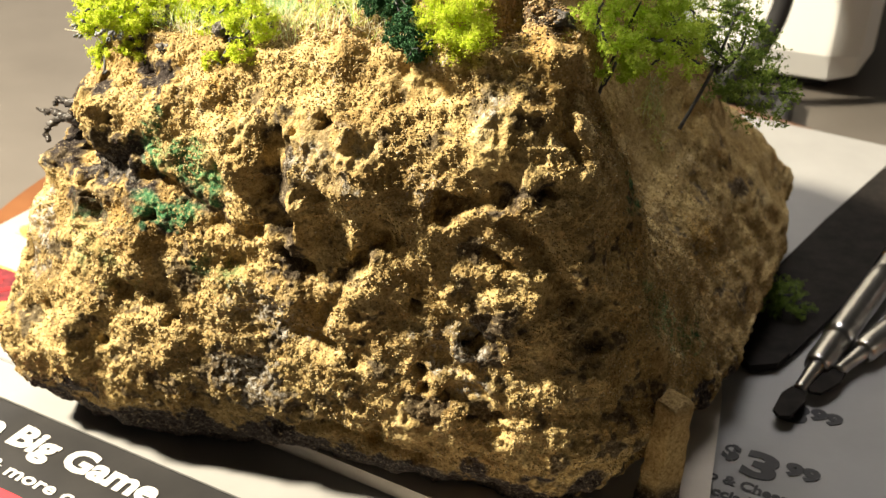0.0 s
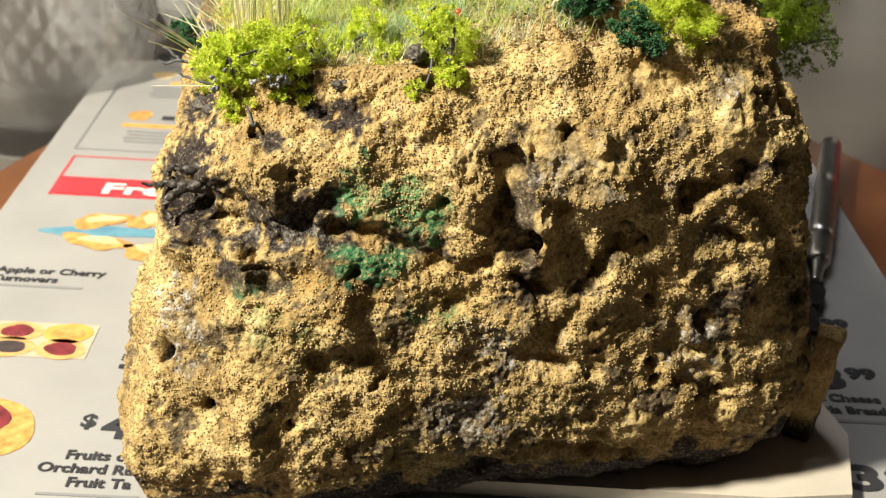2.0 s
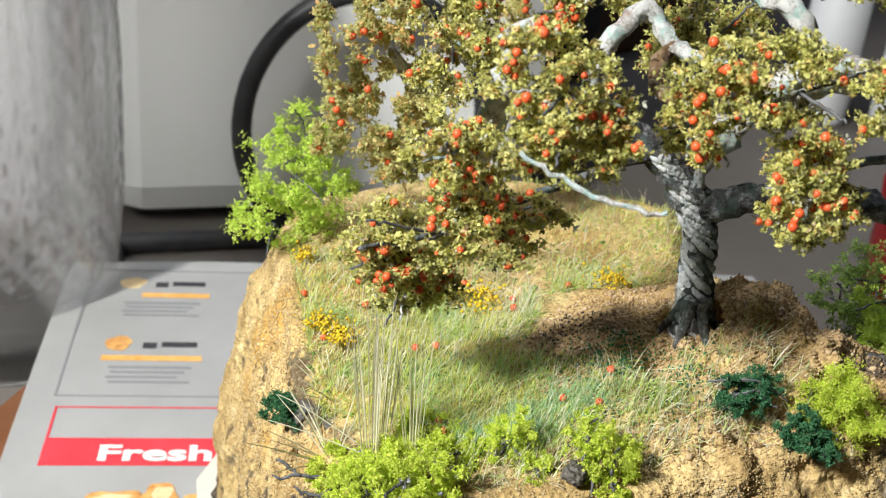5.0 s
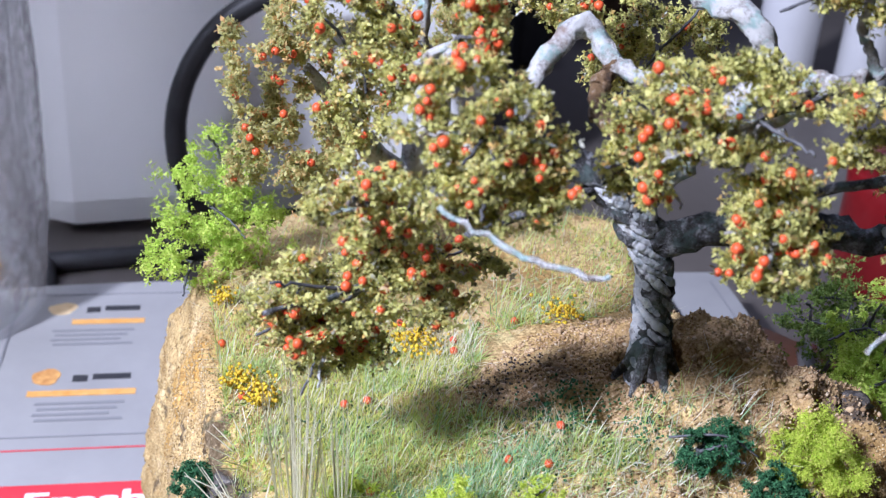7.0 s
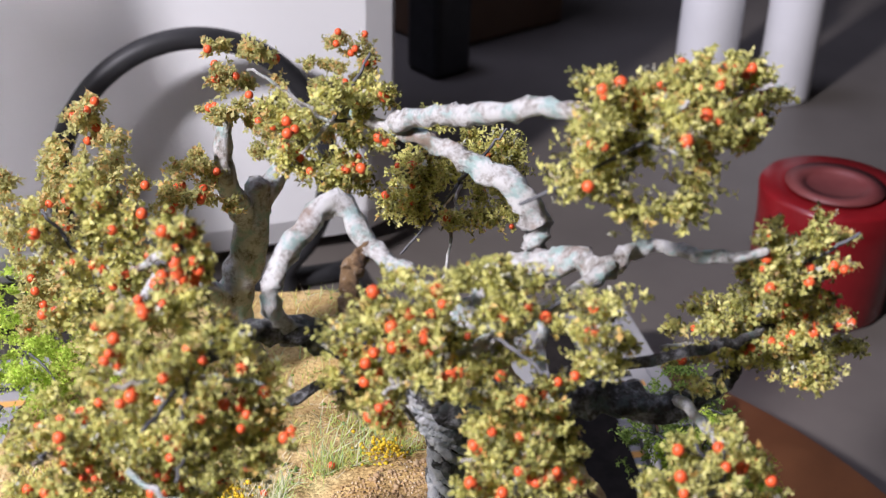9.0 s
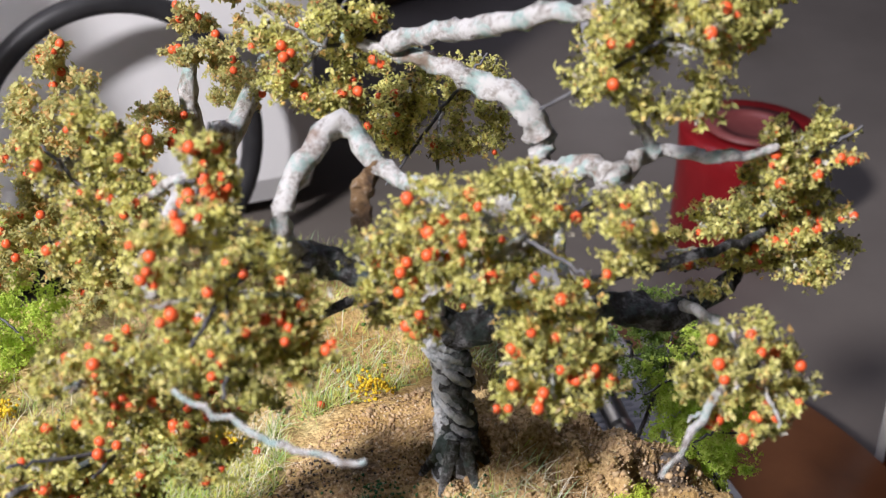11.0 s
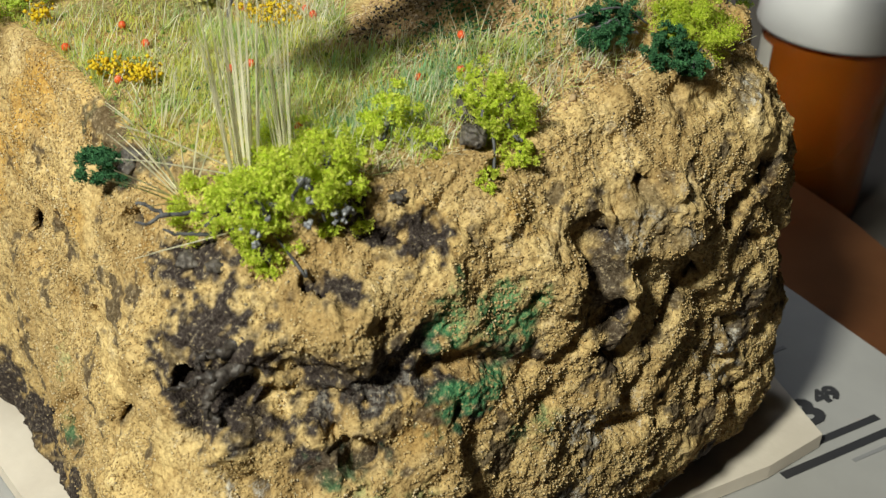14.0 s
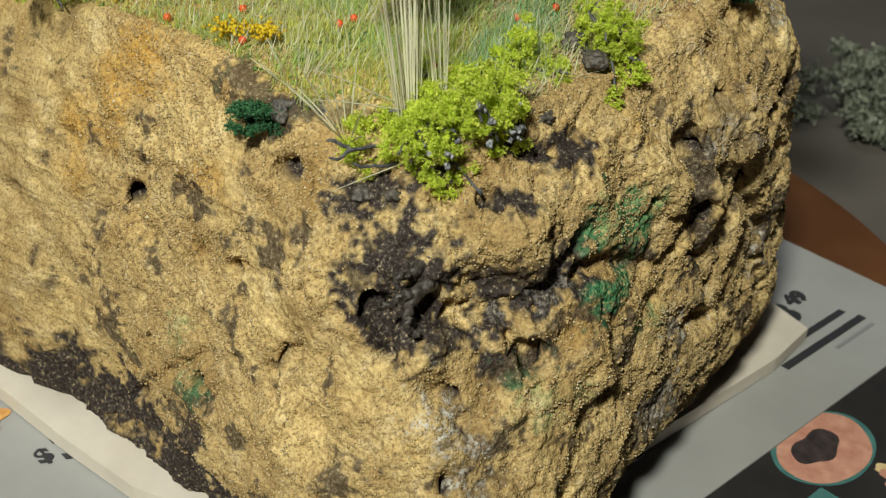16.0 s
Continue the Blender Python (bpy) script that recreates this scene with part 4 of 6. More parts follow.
            pit = -0.0024 * np.clip(1 - w / 0.11, 0, 1) ** 0.6
            grain = worley(P / 0.00125, 40)
            crumb = worley(P / 0.0031, 44)
            disp = (0.35 + 0.65 * side) * (0.00070 * mid) + side * pit + 0.00062 * (0.5 - grain) + side * (0.00045 * (0.45 - crumb)) + pits
        centre = np.ones(ns + nt)
        centre[-3:] = 0
        G = G + N * (disp.reshape(ns + nt, n, 1) * centre[:, None, None])
        G[0, :, 2] = 0.0
        G[..., 2] = np.maximum(G[..., 2], 0.0005)
    P = G.reshape(-1, 3)
    # colour masks
    wob = fbm(P / 0.006, 3, 30)
    grit = vnoise(P / 0.0011, 60)
    fray = fbm(P / 0.0030, 3, 64, 0.7)

    def mask(feats, soft=0.25):
        m = np.zeros(len(P))
        for x, y, z, r, a in feats:
            dd = np.sqrt(((P - np.array([x, y, z])) ** 2).sum(1)) / r
            m = np.maximum(m, a * np.clip((1.0 - dd + 0.55 * wob + 0.35 * grit) / soft, 0, 1))
        return m

    def lines(feats, soft, widen=1.0):
        m = np.zeros(len(P))
        for a, near, d in along(P, feats, widen):
            m[near] = np.maximum(m[near], a * np.clip((1.0 - d + 0.6 * wob[near] + 0.6 * fray[near] + 0.5 * grit[near]) / soft, 0, 1))
        return m

    dark = lines([(r, a, [tuple(snap(P, q)) for q in run]) for r, a, run in DARK], 0.55, 1.42)
    free = np.clip((fbm(P / 0.008, 4, 77, 0.7) - 0.62 + 0.35 * grit) / 0.3, 0, 1)
    dark = np.maximum(dark, 0.8 * free * side)
    # grooves coloured dark too: bare charcoal, and shade put into the colour
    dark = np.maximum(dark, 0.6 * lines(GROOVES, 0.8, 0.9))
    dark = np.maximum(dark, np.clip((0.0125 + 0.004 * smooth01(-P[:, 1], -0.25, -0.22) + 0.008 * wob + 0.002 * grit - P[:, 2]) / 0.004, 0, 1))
    # deep holes darken with their depth, their shade painted in
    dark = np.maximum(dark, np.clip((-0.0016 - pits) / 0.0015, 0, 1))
    dark = np.maximum(dark, mask(TOP_DARK, 0.5))
    green = np.maximum(0.95 * lines(GREEN, 0.8, 1.55), mask(TOP_GREEN, 0.6))
    soil = mask(SOIL, 0.8)
    rust = np.maximum(mask(RUST, 0.8), 0.35 * np.clip(fbm(P / 0.02, 2, 90) - 0.25, 0, 1))
    me = bpy.data.meshes.new("rock")
    me.vertices.add(len(P))
    me.vertices.foreach_set("co", P.ravel())
    idx = np.arange((ns + nt) * n).reshape(ns + nt, n)
    q = np.stack([idx[:-1], np.roll(idx, -1, 1)[:-1], np.roll(idx, -1, 1)[1:], idx[1:]], -1).reshape(-1, 4)
    me.loops.add(len(q) * 4)
    me.loops.foreach_set("vertex_index", q.ravel().astype(np.int32))
    me.polygons.add(len(q))
    me.polygons.foreach_set("loop_start", np.arange(0, len(q) * 4, 4, dtype=np.int32))
    me.update(calc_edges=True)
    me.polygons.foreach_set("use_smooth", np.ones(len(q), bool))
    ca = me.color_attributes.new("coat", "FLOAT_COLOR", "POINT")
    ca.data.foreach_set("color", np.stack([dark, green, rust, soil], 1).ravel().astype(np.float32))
    pale = me.attributes.new("dust", "FLOAT", "POINT")
    pale.data.foreach_set("value", lines(PALE, 0.9, 1.3).astype(np.float32))
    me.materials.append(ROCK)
    me.validate()
    return me, P, N.reshape(-1, 3), (ns, nt, n), dark


rock_mesh, ROCK_P, ROCK_N, ROCK_GRID, ROCK_DARK = build_rock()
rock = empty("rock_base", (RC[0], RC[1], 0), "model rock outcrop coated in ochre sand with charcoal patches, on newsprint", "rock")
part("rock_body", rock_mesh, rock)


def ground_z(x, y):
    """Height of the top of the rock under a place."""
    sel = ROCK_P[ROCK_GRID[0] * ROCK_GRID[2]:]
    return float(sel[((sel[:, 0] - x) ** 2 + (sel[:, 1] - y) ** 2).argmin(), 2])


def bark_material(name, pale, grey, deep, lichen, shift=0.0):
    m, n, l, b = mat(name, grey, 0.62)
    v = coords(n, l)
    a = noise_tex(n, l, v, 420, 9, 0.8)
    c = ramp(n, l, a, [(0.36 - shift, deep), (0.46 - shift, grey), (0.55 - shift, pale), (0.70 - shift, (0.72, 0.71, 0.69))])
    spots = ramp(n, l, noise_tex(n, l, v, 260, 5, 0.7), [(0.50, (0, 0, 0)), (0.62, (0.8, 0.8, 0.8))])
    c = mix(n, l, spots, c, lichen)
    worn = ramp(n, l, noise_tex(n, l, v, 170, 4, 0.65), [(0.56, (0, 0, 0)), (0.66, (0.7, 0.7, 0.7))])
    c = mix(n, l, worn, c, (deep[0] * 2.6, deep[1] * 2.0, deep[2] * 1.5))
    l.new(c, b.inputs["Base Color"])
    bump(n, l, a, 1.0, 0.0012, b)
    return m


BARK = bark_material("painted_bark", (0.70, 0.69, 0.68), (0.40, 0.37, 0.34), (0.09, 0.06, 0.04), (0.36, 0.55, 0.52), 0.03)
STRAND = bark_material("pale_brushed_strand", (0.72, 0.74, 0.77), (0.46, 0.47, 0.49), (0.06, 0.058, 0.06), (0.20, 0.25, 0.27), 0.09)
STRAND.node_tree.nodes["Principled BSDF"].inputs["Roughness"].default_value = 0.34
TRUNK = bark_material("twisted_trunk", (0.34, 0.34, 0.36), (0.07, 0.066, 0.066), (0.014, 0.013, 0.013), (0.10, 0.14, 0.13), -0.04)
BROWN_BARK = bark_material("brown_bark", (0.30, 0.19, 0.09), (0.16, 0.09, 0.04), (0.03, 0.02, 0.015), (0.2, 0.12, 0.05))
TWIG = varied("dark_twig", (0.035, 0.035, 0.04), (0.13, 0.13, 0.14), 500, 0.6)
OLIVE = islands("olive_foliage", [(0.0, (0.13, 0.11, 0.06)), (0.09, (0.24, 0.24, 0.10)), (0.20, (0.48, 0.49, 0.15)), (0.42, (0.68, 0.67, 0.21)), (0.68, (0.80, 0.77, 0.27)), (0.87, (0.87, 0.83, 0.36)), (0.94, (0.80, 0.52, 0.16)), (0.97, (0.62, 0.62, 0.54)), (1.0, (0.70, 0.70, 0.60))], 0.8, translucent=0.5)
DULL_OLIVE = islands("dull_foliage", [(0.0, (0.46, 0.46, 0.20)), (0.4, (0.66, 0.64, 0.26)), (0.75, (0.78, 0.74, 0.34)), (1.0, (0.84, 0.52, 0.22))], 0.85, translucent=0.6)
LIME = islands("lime_foliage", [(0.0, (0.52, 0.66, 0.05)), (0.35, (0.68, 0.80, 0.08)), (0.75, (0.79, 0.87, 0.13)), (1.0, (0.86, 0.88, 0.22))], 0.8, translucent=0.5)
FRESH = islands("fresh_green_foliage", [(0.0, (0.48, 0.66, 0.07)), (0.5, (0.64, 0.80, 0.12)), (1.0, (0.76, 0.86, 0.20))], 0.8, translucent=0.5)
PINE = islands("dark_green_foliage", [(0.0, (0.018, 0.075, 0.028)), (0.5, (0.035, 0.13, 0.048)), (1.0, (0.075, 0.21, 0.08))], 0.85)
MOSS = islands("moss_green_foliage", [(0.0, (0.12, 0.20, 0.04)), (0.5, (0.22, 0.33, 0.06)), (1.0, (0.34, 0.45, 0.10))], 0.85, translucent=0.3)
GRASS = islands("flock_grass", [(0.0, (0.48, 0.56, 0.10)), (0.25, (0.70, 0.74, 0.15)), (0.5, (0.84, 0.82, 0.22)), (0.75, (0.90, 0.86, 0.38)), (0.88, (0.54, 0.70, 0.24)), (1.0, (0.92, 0.90, 0.66))], 0.7, translucent=0.55, patch=(0.30, 0.52, 0.22))
STRAW = islands("straw", [(0.0, (0.72, 0.68, 0.50)), (0.6, (0.84, 0.81, 0.64)), (1.0, (0.92, 0.90, 0.78))], 0.5, translucent=0.4)
GRAIN = islands("sand_grain", [(0.0, (0.33, 0.235, 0.105)), (0.35, (0.43, 0.315, 0.150)), (0.8, (0.51, 0.39, 0.200)), (0.97, (0.62, 0.52, 0.34)), (1.0, (0.15, 0.13, 0.10))], 1.0)
GRAIN.node_tree.nodes["Principled BSDF"].inputs["Specular IOR Level"].default_value = 0.05
EARTH = islands("soil_crumb", [(0.0, (0.22, 0.14, 0.065)), (0.4, (0.40, 0.27, 0.14)), (0.9, (0.52, 0.38, 0.22)), (1.0, (0.62, 0.52, 0.37))], 0.95)
YELLOW = islands("yellow_petals", [(0.0, (0.72, 0.48, 0.01)), (1.0, (0.86, 0.68, 0.02))], 0.7, translucent=0.3)
BERRY = varied("berry_bead", (0.60, 0.075, 0.018), (0.70, 0.12, 0.03), 900, 0.42)
ROOT = varied("charcoal_root", (0.016, 0.013, 0.013), (0.10, 0.085, 0.075), 900, 0.34, 0.4, 1200)
STONE = varied("dark_stone", (0.02, 0.017, 0.017), (0.16, 0.14, 0.12), 800, 0.45, 0.6, 1100)
BOARD = varied("foam_board", (0.55, 0.49, 0.42), (0.66, 0.60, 0.52), 60, 0.85, 0.1, 500)


def tri_mesh(name, V, F, material, smooth=False):
    me = bpy.data.meshes.new(name)
    me.vertices.add(len(V))
    me.vertices.foreach_set("co", np.ascontiguousarray(V, dtype=np.float32).ravel())
    me.loops.add(F.size)
    me.loops.foreach_set("vertex_index", np.ascontiguousarray(F, dtype=np.int32).ravel())
    me.polygons.add(len(F))
    me.polygons.foreach_set("loop_start", np.arange(0, F.size, F.shape[1], dtype=np.int32))
    me.update(calc_edges=True)
    if smooth:
        me.polygons.foreach_set("use_smooth", np.ones(len(F), bool))
    me.materials.append(material)
    return me


OCT_V = np.array([(1, 0, 0), (-1, 0, 0), (0, 1, 0), (0, -1, 0), (0, 0, 1), (0, 0, -1)], float)
OCT_F = np.array([(0, 2, 4), (2, 1, 4), (1, 3, 4), (3, 0, 4), (2, 0, 5), (1, 2, 5), (3, 1, 5), (0, 3, 5)])


def turns(n, rng):
    q = rng.normal(size=(n, 4))
    q /= np.linalg.norm(q, axis=1)[:, None]
    w, x, y, z = q.T
    return np.stack([np.stack([1 - 2 * (y * y + z * z), 2 * (x * y - z * w), 2 * (x * z + y * w)], 1),
                     np.stack([2 * (x * y + z * w), 1 - 2 * (x * x + z * z), 2 * (y * z - x * w)], 1),
                     np.stack([2 * (x * z - y * w), 2 * (y * z + x * w), 1 - 2 * (x * x + y * y)], 1)], 1)


def crumbs(C, lo, hi, rng, spiky=0.65):
    """Jagged little lumps, one at each place."""
    n = len(C)
    s = rng.uniform(lo, hi, n)
    L = OCT_V[None] * rng.uniform(1 - spiky, 1.15, (n, 6, 1)) * s[:, None, None]
    V = np.einsum("nij,nkj->nki", turns(n, rng), L) + C[:, None]
    F = (OCT_F[None] + 6 * np.arange(n)[:, None, None]).reshape(-1, 3)
    return V.reshape(-1, 3), F


def scraps(C, lo, hi, rng, arms=5):
    """Torn scraps of foam foliage, one at each place: short ragged fingers out of one point."""
    n = len(C)
    d = rng.normal(size=(n, arms, 3))
    d /= np.linalg.norm(d, axis=2)[..., None]
    w = np.cross(d, rng.normal(size=(n, arms, 3)))
    w /= np.linalg.norm(w, axis=2)[..., None] + 1e-9
    size = rng.uniform(lo, hi, (n, 1, 1)) * rng.uniform(0.55, 1.3, (n, arms, 1))
    mid = C[:, None] + d * size * rng.uniform(0.35, 0.7, (n, arms, 1))
    half = w * size * rng.uniform(0.16, 0.38, (n, arms, 1))
    tip = C[:, None] + d * size + np.cross(d, w) * size * rng.uniform(-0.35, 0.35, (n, arms, 1))
    V = np.concatenate([C[:, None], np.stack([mid - half, mid + half, tip], 2).reshape(n, arms * 3, 3)], 1)
    one = np.array([f for k in range(arms) for f in ((0, 1 + 3 * k, 2 + 3 * k), (1 + 3 * k, 3 + 3 * k, 2 + 3 * k))])
    F = (one[None] + (1 + 3 * arms) * np.arange(n)[:, None, None]).reshape(-1, 3)
    return V.reshape(-1, 3), F


def tuft_places(centre, radii, n, rng, clumps=26, turn=0.0, step=0.62):
    """Places on a ragged crown: lobes inside an ellipsoid, each with many small stalks that reach outwards."""
    R = np.array(radii)
    d = rng.normal(size=(clumps, 3))
    d /= np.linalg.norm(d, axis=1)[:, None]
    lobe = d * rng.uniform(0.15, 1.0, (clumps, 1)) ** 0.55
    size = rng.uniform(0.20, 0.42, clumps)
    stalks = max(1, n // 5)
    k = rng.integers(0, clumps, stalks)
    e = rng.normal(size=(stalks, 3)) + 0.9 * d[k] + [0, 0, 0.25]
    e /= np.linalg.norm(e, axis=1)[:, None]
    reach = size[k] * rng.uniform(0.35, 1.15, stalks) ** 0.8
    t = np.linspace(1 - step, 1.0, 5)
    q = lobe[k][:, None] + e[:, None] * (reach[:, None] * t[None])[..., None]
    q = q + rng.normal(0, 0.028, q.shape)
    q = q.reshape(-1, 3) * R
    c, s = math.cos(turn), math.sin(turn)
    q = np.stack([q[:, 0] * c - q[:, 1] * s, q[:, 0] * s + q[:, 1] * c, q[:, 2]], 1)
    return q + np.array(centre)


def stem_part(name, pts, radii, material, parent, segs=9, seed=0, flute=0.0, twist=0.0, wob=0.0, label=""):
    V, F = tube(pts, radii, segs, twist, flute, wob, seed)
    return part(name, mesh_np(name, V, F, material, True), parent, label)


def berry_mesh():
    bm = bmesh.new()
    bmesh.ops.create_uvsphere(bm, u_segments=10, v_segments=7, radius=0.00072)
    return bm_mesh("berry", bm, BERRY, True)


BERRY_MESH = berry_mesh()


def put_berry(p, parent, scale=1.0):
    ob = part("berry", BERRY_MESH, parent)
    ob.matrix_parent_inverse = parent.matrix_basis.inverted()
    ob.location, ob.scale = p, (scale,) * 3
    return ob


def beads(C, rng):
    """Many berries in one mesh."""
    me = BERRY_MESH
    tri = np.array([[v for v in (p.vertices[0], p.vertices[k], p.vertices[k + 1])] for p in me.polygons for k in range(1, len(p.vertices) - 1)])
    V0 = np.array([v.co for v in me.vertices])
    V = V0[None] * rng.uniform(0.6, 1.15, (len(C), 1, 1)) + C[:, None]
    return V.reshape(-1, 3), (tri[None] + len(V0) * np.arange(len(C))[:, None, None]).reshape(-1, 3)


VIEW_TURN = math.radians(-38)

# ---- board under the rock ----
board_ring = [(-0.070, 0.281), (-0.0680, 0.2998), (-0.0605, 0.3208), (-0.0520, 0.3412), (-0.044, 0.360), (-0.022, 0.378), (0.030, 0.372), (0.075, 0.335), (0.085, 0.290), (0.074, 0.235), (0.062, 0.192),
              (0.047, 0.1755), (0.030, 0.182), (-0.02, 0.21), (-0.066, 0.236), (-0.074, 0.262)]
tagged(part("base_board", slab("base_board", board_ring, 0.0042, 0.0038, BOARD), None), "torn pale foam board glued under the model rock", "board")

# a sanded slab of foam standing against the foot of the rock
bm = bmesh.new()
bmesh.ops.create_cube(bm, size=1)
bmesh.ops.subdivide_edges(bm, edges=bm.edges[:], cuts=11, use_grid_fill=True)
for v in bm.verts:
    q = v.co.copy()
    wide = 1 - 0.25 * (q.z + 0.5) + 0.18 * noise.noise(Vector((0, 3, q.z * 4)))
    p = Vector((q.x * 0.0075 * wide, q.y * 0.0055, (q.z + 0.5) * 0.0290 + 0.0042))
    v.co = p + Vector((noise.noise(p * 260), noise.noise(p * 260 + Vector((7, 0, 0))), noise.noise(p * 260 + Vector((0, 9, 0))))) * 0.0011
me = bm_mesh("foot_slab", bm, ROCK, True)
ca = me.color_attributes.new("coat", "FLOAT_COLOR", "POINT")
ca.data.foreach_set("color", [c for v in me.vertices for c in (min(max((0.012 - v.co.z) / 0.004, 0.0), 1.0), 0.0, 0.0, 0.25)])
slab_ = part("foot_slab", me, rock)
slab_.matrix_basis = pose(0.0522, 0.1982, 0.0, 4, -3, 33)

# ---- sand grains and pebbles on the rock ----
rng = np.random.default_rng(11)
ns_, nt_, n_ = ROCK_GRID
w_side = rng.integers(int(0.12 * ns_), ns_ + 60, 120000) * n_ + rng.integers(0, n_, 120000)
keep = (ROCK_P[w_side, 1] < np.where(ROCK_P[w_side, 0] < -0.02, 0.35, 0.29)) & (fbm(ROCK_P[w_side] / 0.012, 2, 301) > -0.6)
keep &= rng.uniform(0, 1, 120000) > 1.25 * ROCK_DARK[w_side]
w_side = w_side[keep][:68000]
V, F = crumbs(ROCK_P[w_side] + ROCK_N[w_side] * 0.00010, 0.00013, 0.00032, rng, 0.5)
lumps = w_side[fbm(ROCK_P[w_side] / 0.009, 2, 310) > 0.05][:900]
W, G = crumbs(ROCK_P[lumps], 0.00026, 0.00055, rng, 0.4)
V, F = np.concatenate([V, W]), np.concatenate([F, G + len(V)])
tagged(part("sand_coating", tri_mesh("sand_coating", V, F, GRAIN), rock), kind="stuff")
# loose soil on the mound round the trunk
top = np.arange((ns_ + 4) * n_, (ns_ + nt_ - 4) * n_)
d = np.hypot((ROCK_P[top, 0] - 0.001) / 0.040, (ROCK_P[top, 1] - 0.234) / 0.030)
share = np.where(d < 1, np.hypot(ROCK_P[top, 0] - RC[0], ROCK_P[top, 1] - RC[1]), 0)
pick = rng.choice(top, 9500, p=share / share.sum())
V, F = crumbs(ROCK_P[pick] + [0, 0, 0.0001], 0.00012, 0.00045, rng, 0.5)
W, G = crumbs(ROCK_P[pick[:420]] + [0, 0, 0.0002], 0.0004, 0.0009, rng, 0.4)
V, F = np.concatenate([V, W]), np.concatenate([F, G + len(V)])
tagged(part("loose_soil", tri_mesh("loose_soil", V, F, EARTH), rock), kind="stuff")


# green flock and dark crumbs strewn over the foot of the mound; the crumbs are soot and stand in for the crown's shadow
SOOT_SHADE = islands("soot_shade_crumb", [(0.0, (0.015, 0.012, 0.011)), (0.7, (0.05, 0.042, 0.036)), (1.0, (0.16, 0.12, 0.08))], 0.6)
for nm, material, spots, lo, hi in (("soot", SOOT_SHADE, ((-0.020, 0.256, 0.0030, 110), (-0.013, 0.255, 0.0026, 70), (-0.008, 0.245, 0.0024, 50), (0.022, 0.213, 0.0026, 90)), 0.00012, 0.00036),
                                    ("green_flock", PINE, ((-0.0205, 0.2420, 0.0034, 420), (-0.0170, 0.2370, 0.0028, 320), (-0.0140, 0.2290, 0.0030, 420), (-0.0430, 0.2640, 0.0038, 420), (-0.0260, 0.2340, 0.0026, 260)), 0.00016, 0.00042)):
    picks = []
    for x, y, r, k in spots:
        near = np.exp(-((ROCK_P[top, 0] - x) ** 2 + (ROCK_P[top, 1] - y) ** 2) / (2 * r * r)) * np.hypot(ROCK_P[top, 0] - RC[0], ROCK_P[top, 1] - RC[1])
        picks.append(rng.choice(top, k, p=near / near.sum()))
    V, F = crumbs(ROCK_P[np.concatenate(picks)] + [0, 0, 0.00025], lo, hi, rng, 0.5)
    tagged(part(nm, tri_mesh(nm, V, F, material), rock), kind="stuff")


def stone(place, size, material, label, squash=(1, 0.8, 0.7), seed=0):
    bm = bmesh.new()
    bmesh.ops.create_icosphere(bm, subdivisions=4, radius=1)
    for v in bm.verts:
        q = v.co
        k = 1 + 0.45 * noise.noise(q * 1.5 + Vector((seed * 3.1, 0, 0))) + 0.25 * noise.noise(q * 3.5 + Vector((0, seed, 0))) + 0.12 * noise.noise(q * 8 + Vector((0, 0, seed)))
        v.co = Vector((q.x * squash[0], q.y * squash[1], q.z * squash[2])) * k * size
    ob = part("stone", bm_mesh("stone", bm, material, True), None)
    ob.matrix_basis = pose(*place, 0, 0, seed * 47)
    return tagged(ob, label, "stone", "stones on the rock")


for i, (x, y, z, s) in enumerate(((-0.0560, 0.2320, 0.0900, 0.0036), (-0.0330, 0.2280, 0.0985, 0.0026), (0.0240, 0.2150, 0.1050, 0.0036), (-0.0630, 0.2680, 0.0900, 0.0034), (-0.0620, 0.2620, 0.0905, 0.0026),
                                  (-0.0705, 0.2505, 0.0825, 0.0026), (-0.0700, 0.2455, 0.0830, 0.0024), (-0.0525, 0.2275, 0.0925, 0.0022), (-0.0400, 0.2230, 0.0985, 0.0026))):
    stone((x, y, z), 0.85 * s, STONE, "dark glossy charcoal stone set in the rock", seed=i + 1)

# ---- flock grass on the top ----
rng = np.random.default_rng(21)
gx, gy = ROCK_P[top, 0], ROCK_P[top, 1]
# bare soil: a patch turned along the mound
sx, sy = gx - 0.006, gy - 0.241
soil = np.hypot((0.80 * sx - 0.60 * sy) / 0.036, (0.60 * sx + 0.80 * sy) / 0.023)
band = (gy > 0.236 - 0.35 * (gx + 0.05)) & (gx > -0.063 + 0.009 * fbm(ROCK_P[top] / 0.007, 3, 88)) & (soil > 1.0 + 0.3 * fbm(ROCK_P[top] / 0.008, 2, 71))
band &= ~((gx > -0.006) & (gy < 0.266) & ((gy > 0.2225) | (gx > 0.004)))
cand = top[band]
dens = 0.45 + 0.55 * (fbm(ROCK_P[cand] / 0.007, 2, 55) > -0.15)
# even spread over the area, not over the rings
wgt = dens * np.hypot(ROCK_P[cand, 0] - RC[0], ROCK_P[cand, 1] - RC[1])
pick = rng.choice(cand, 32000, p=wgt / wgt.sum())


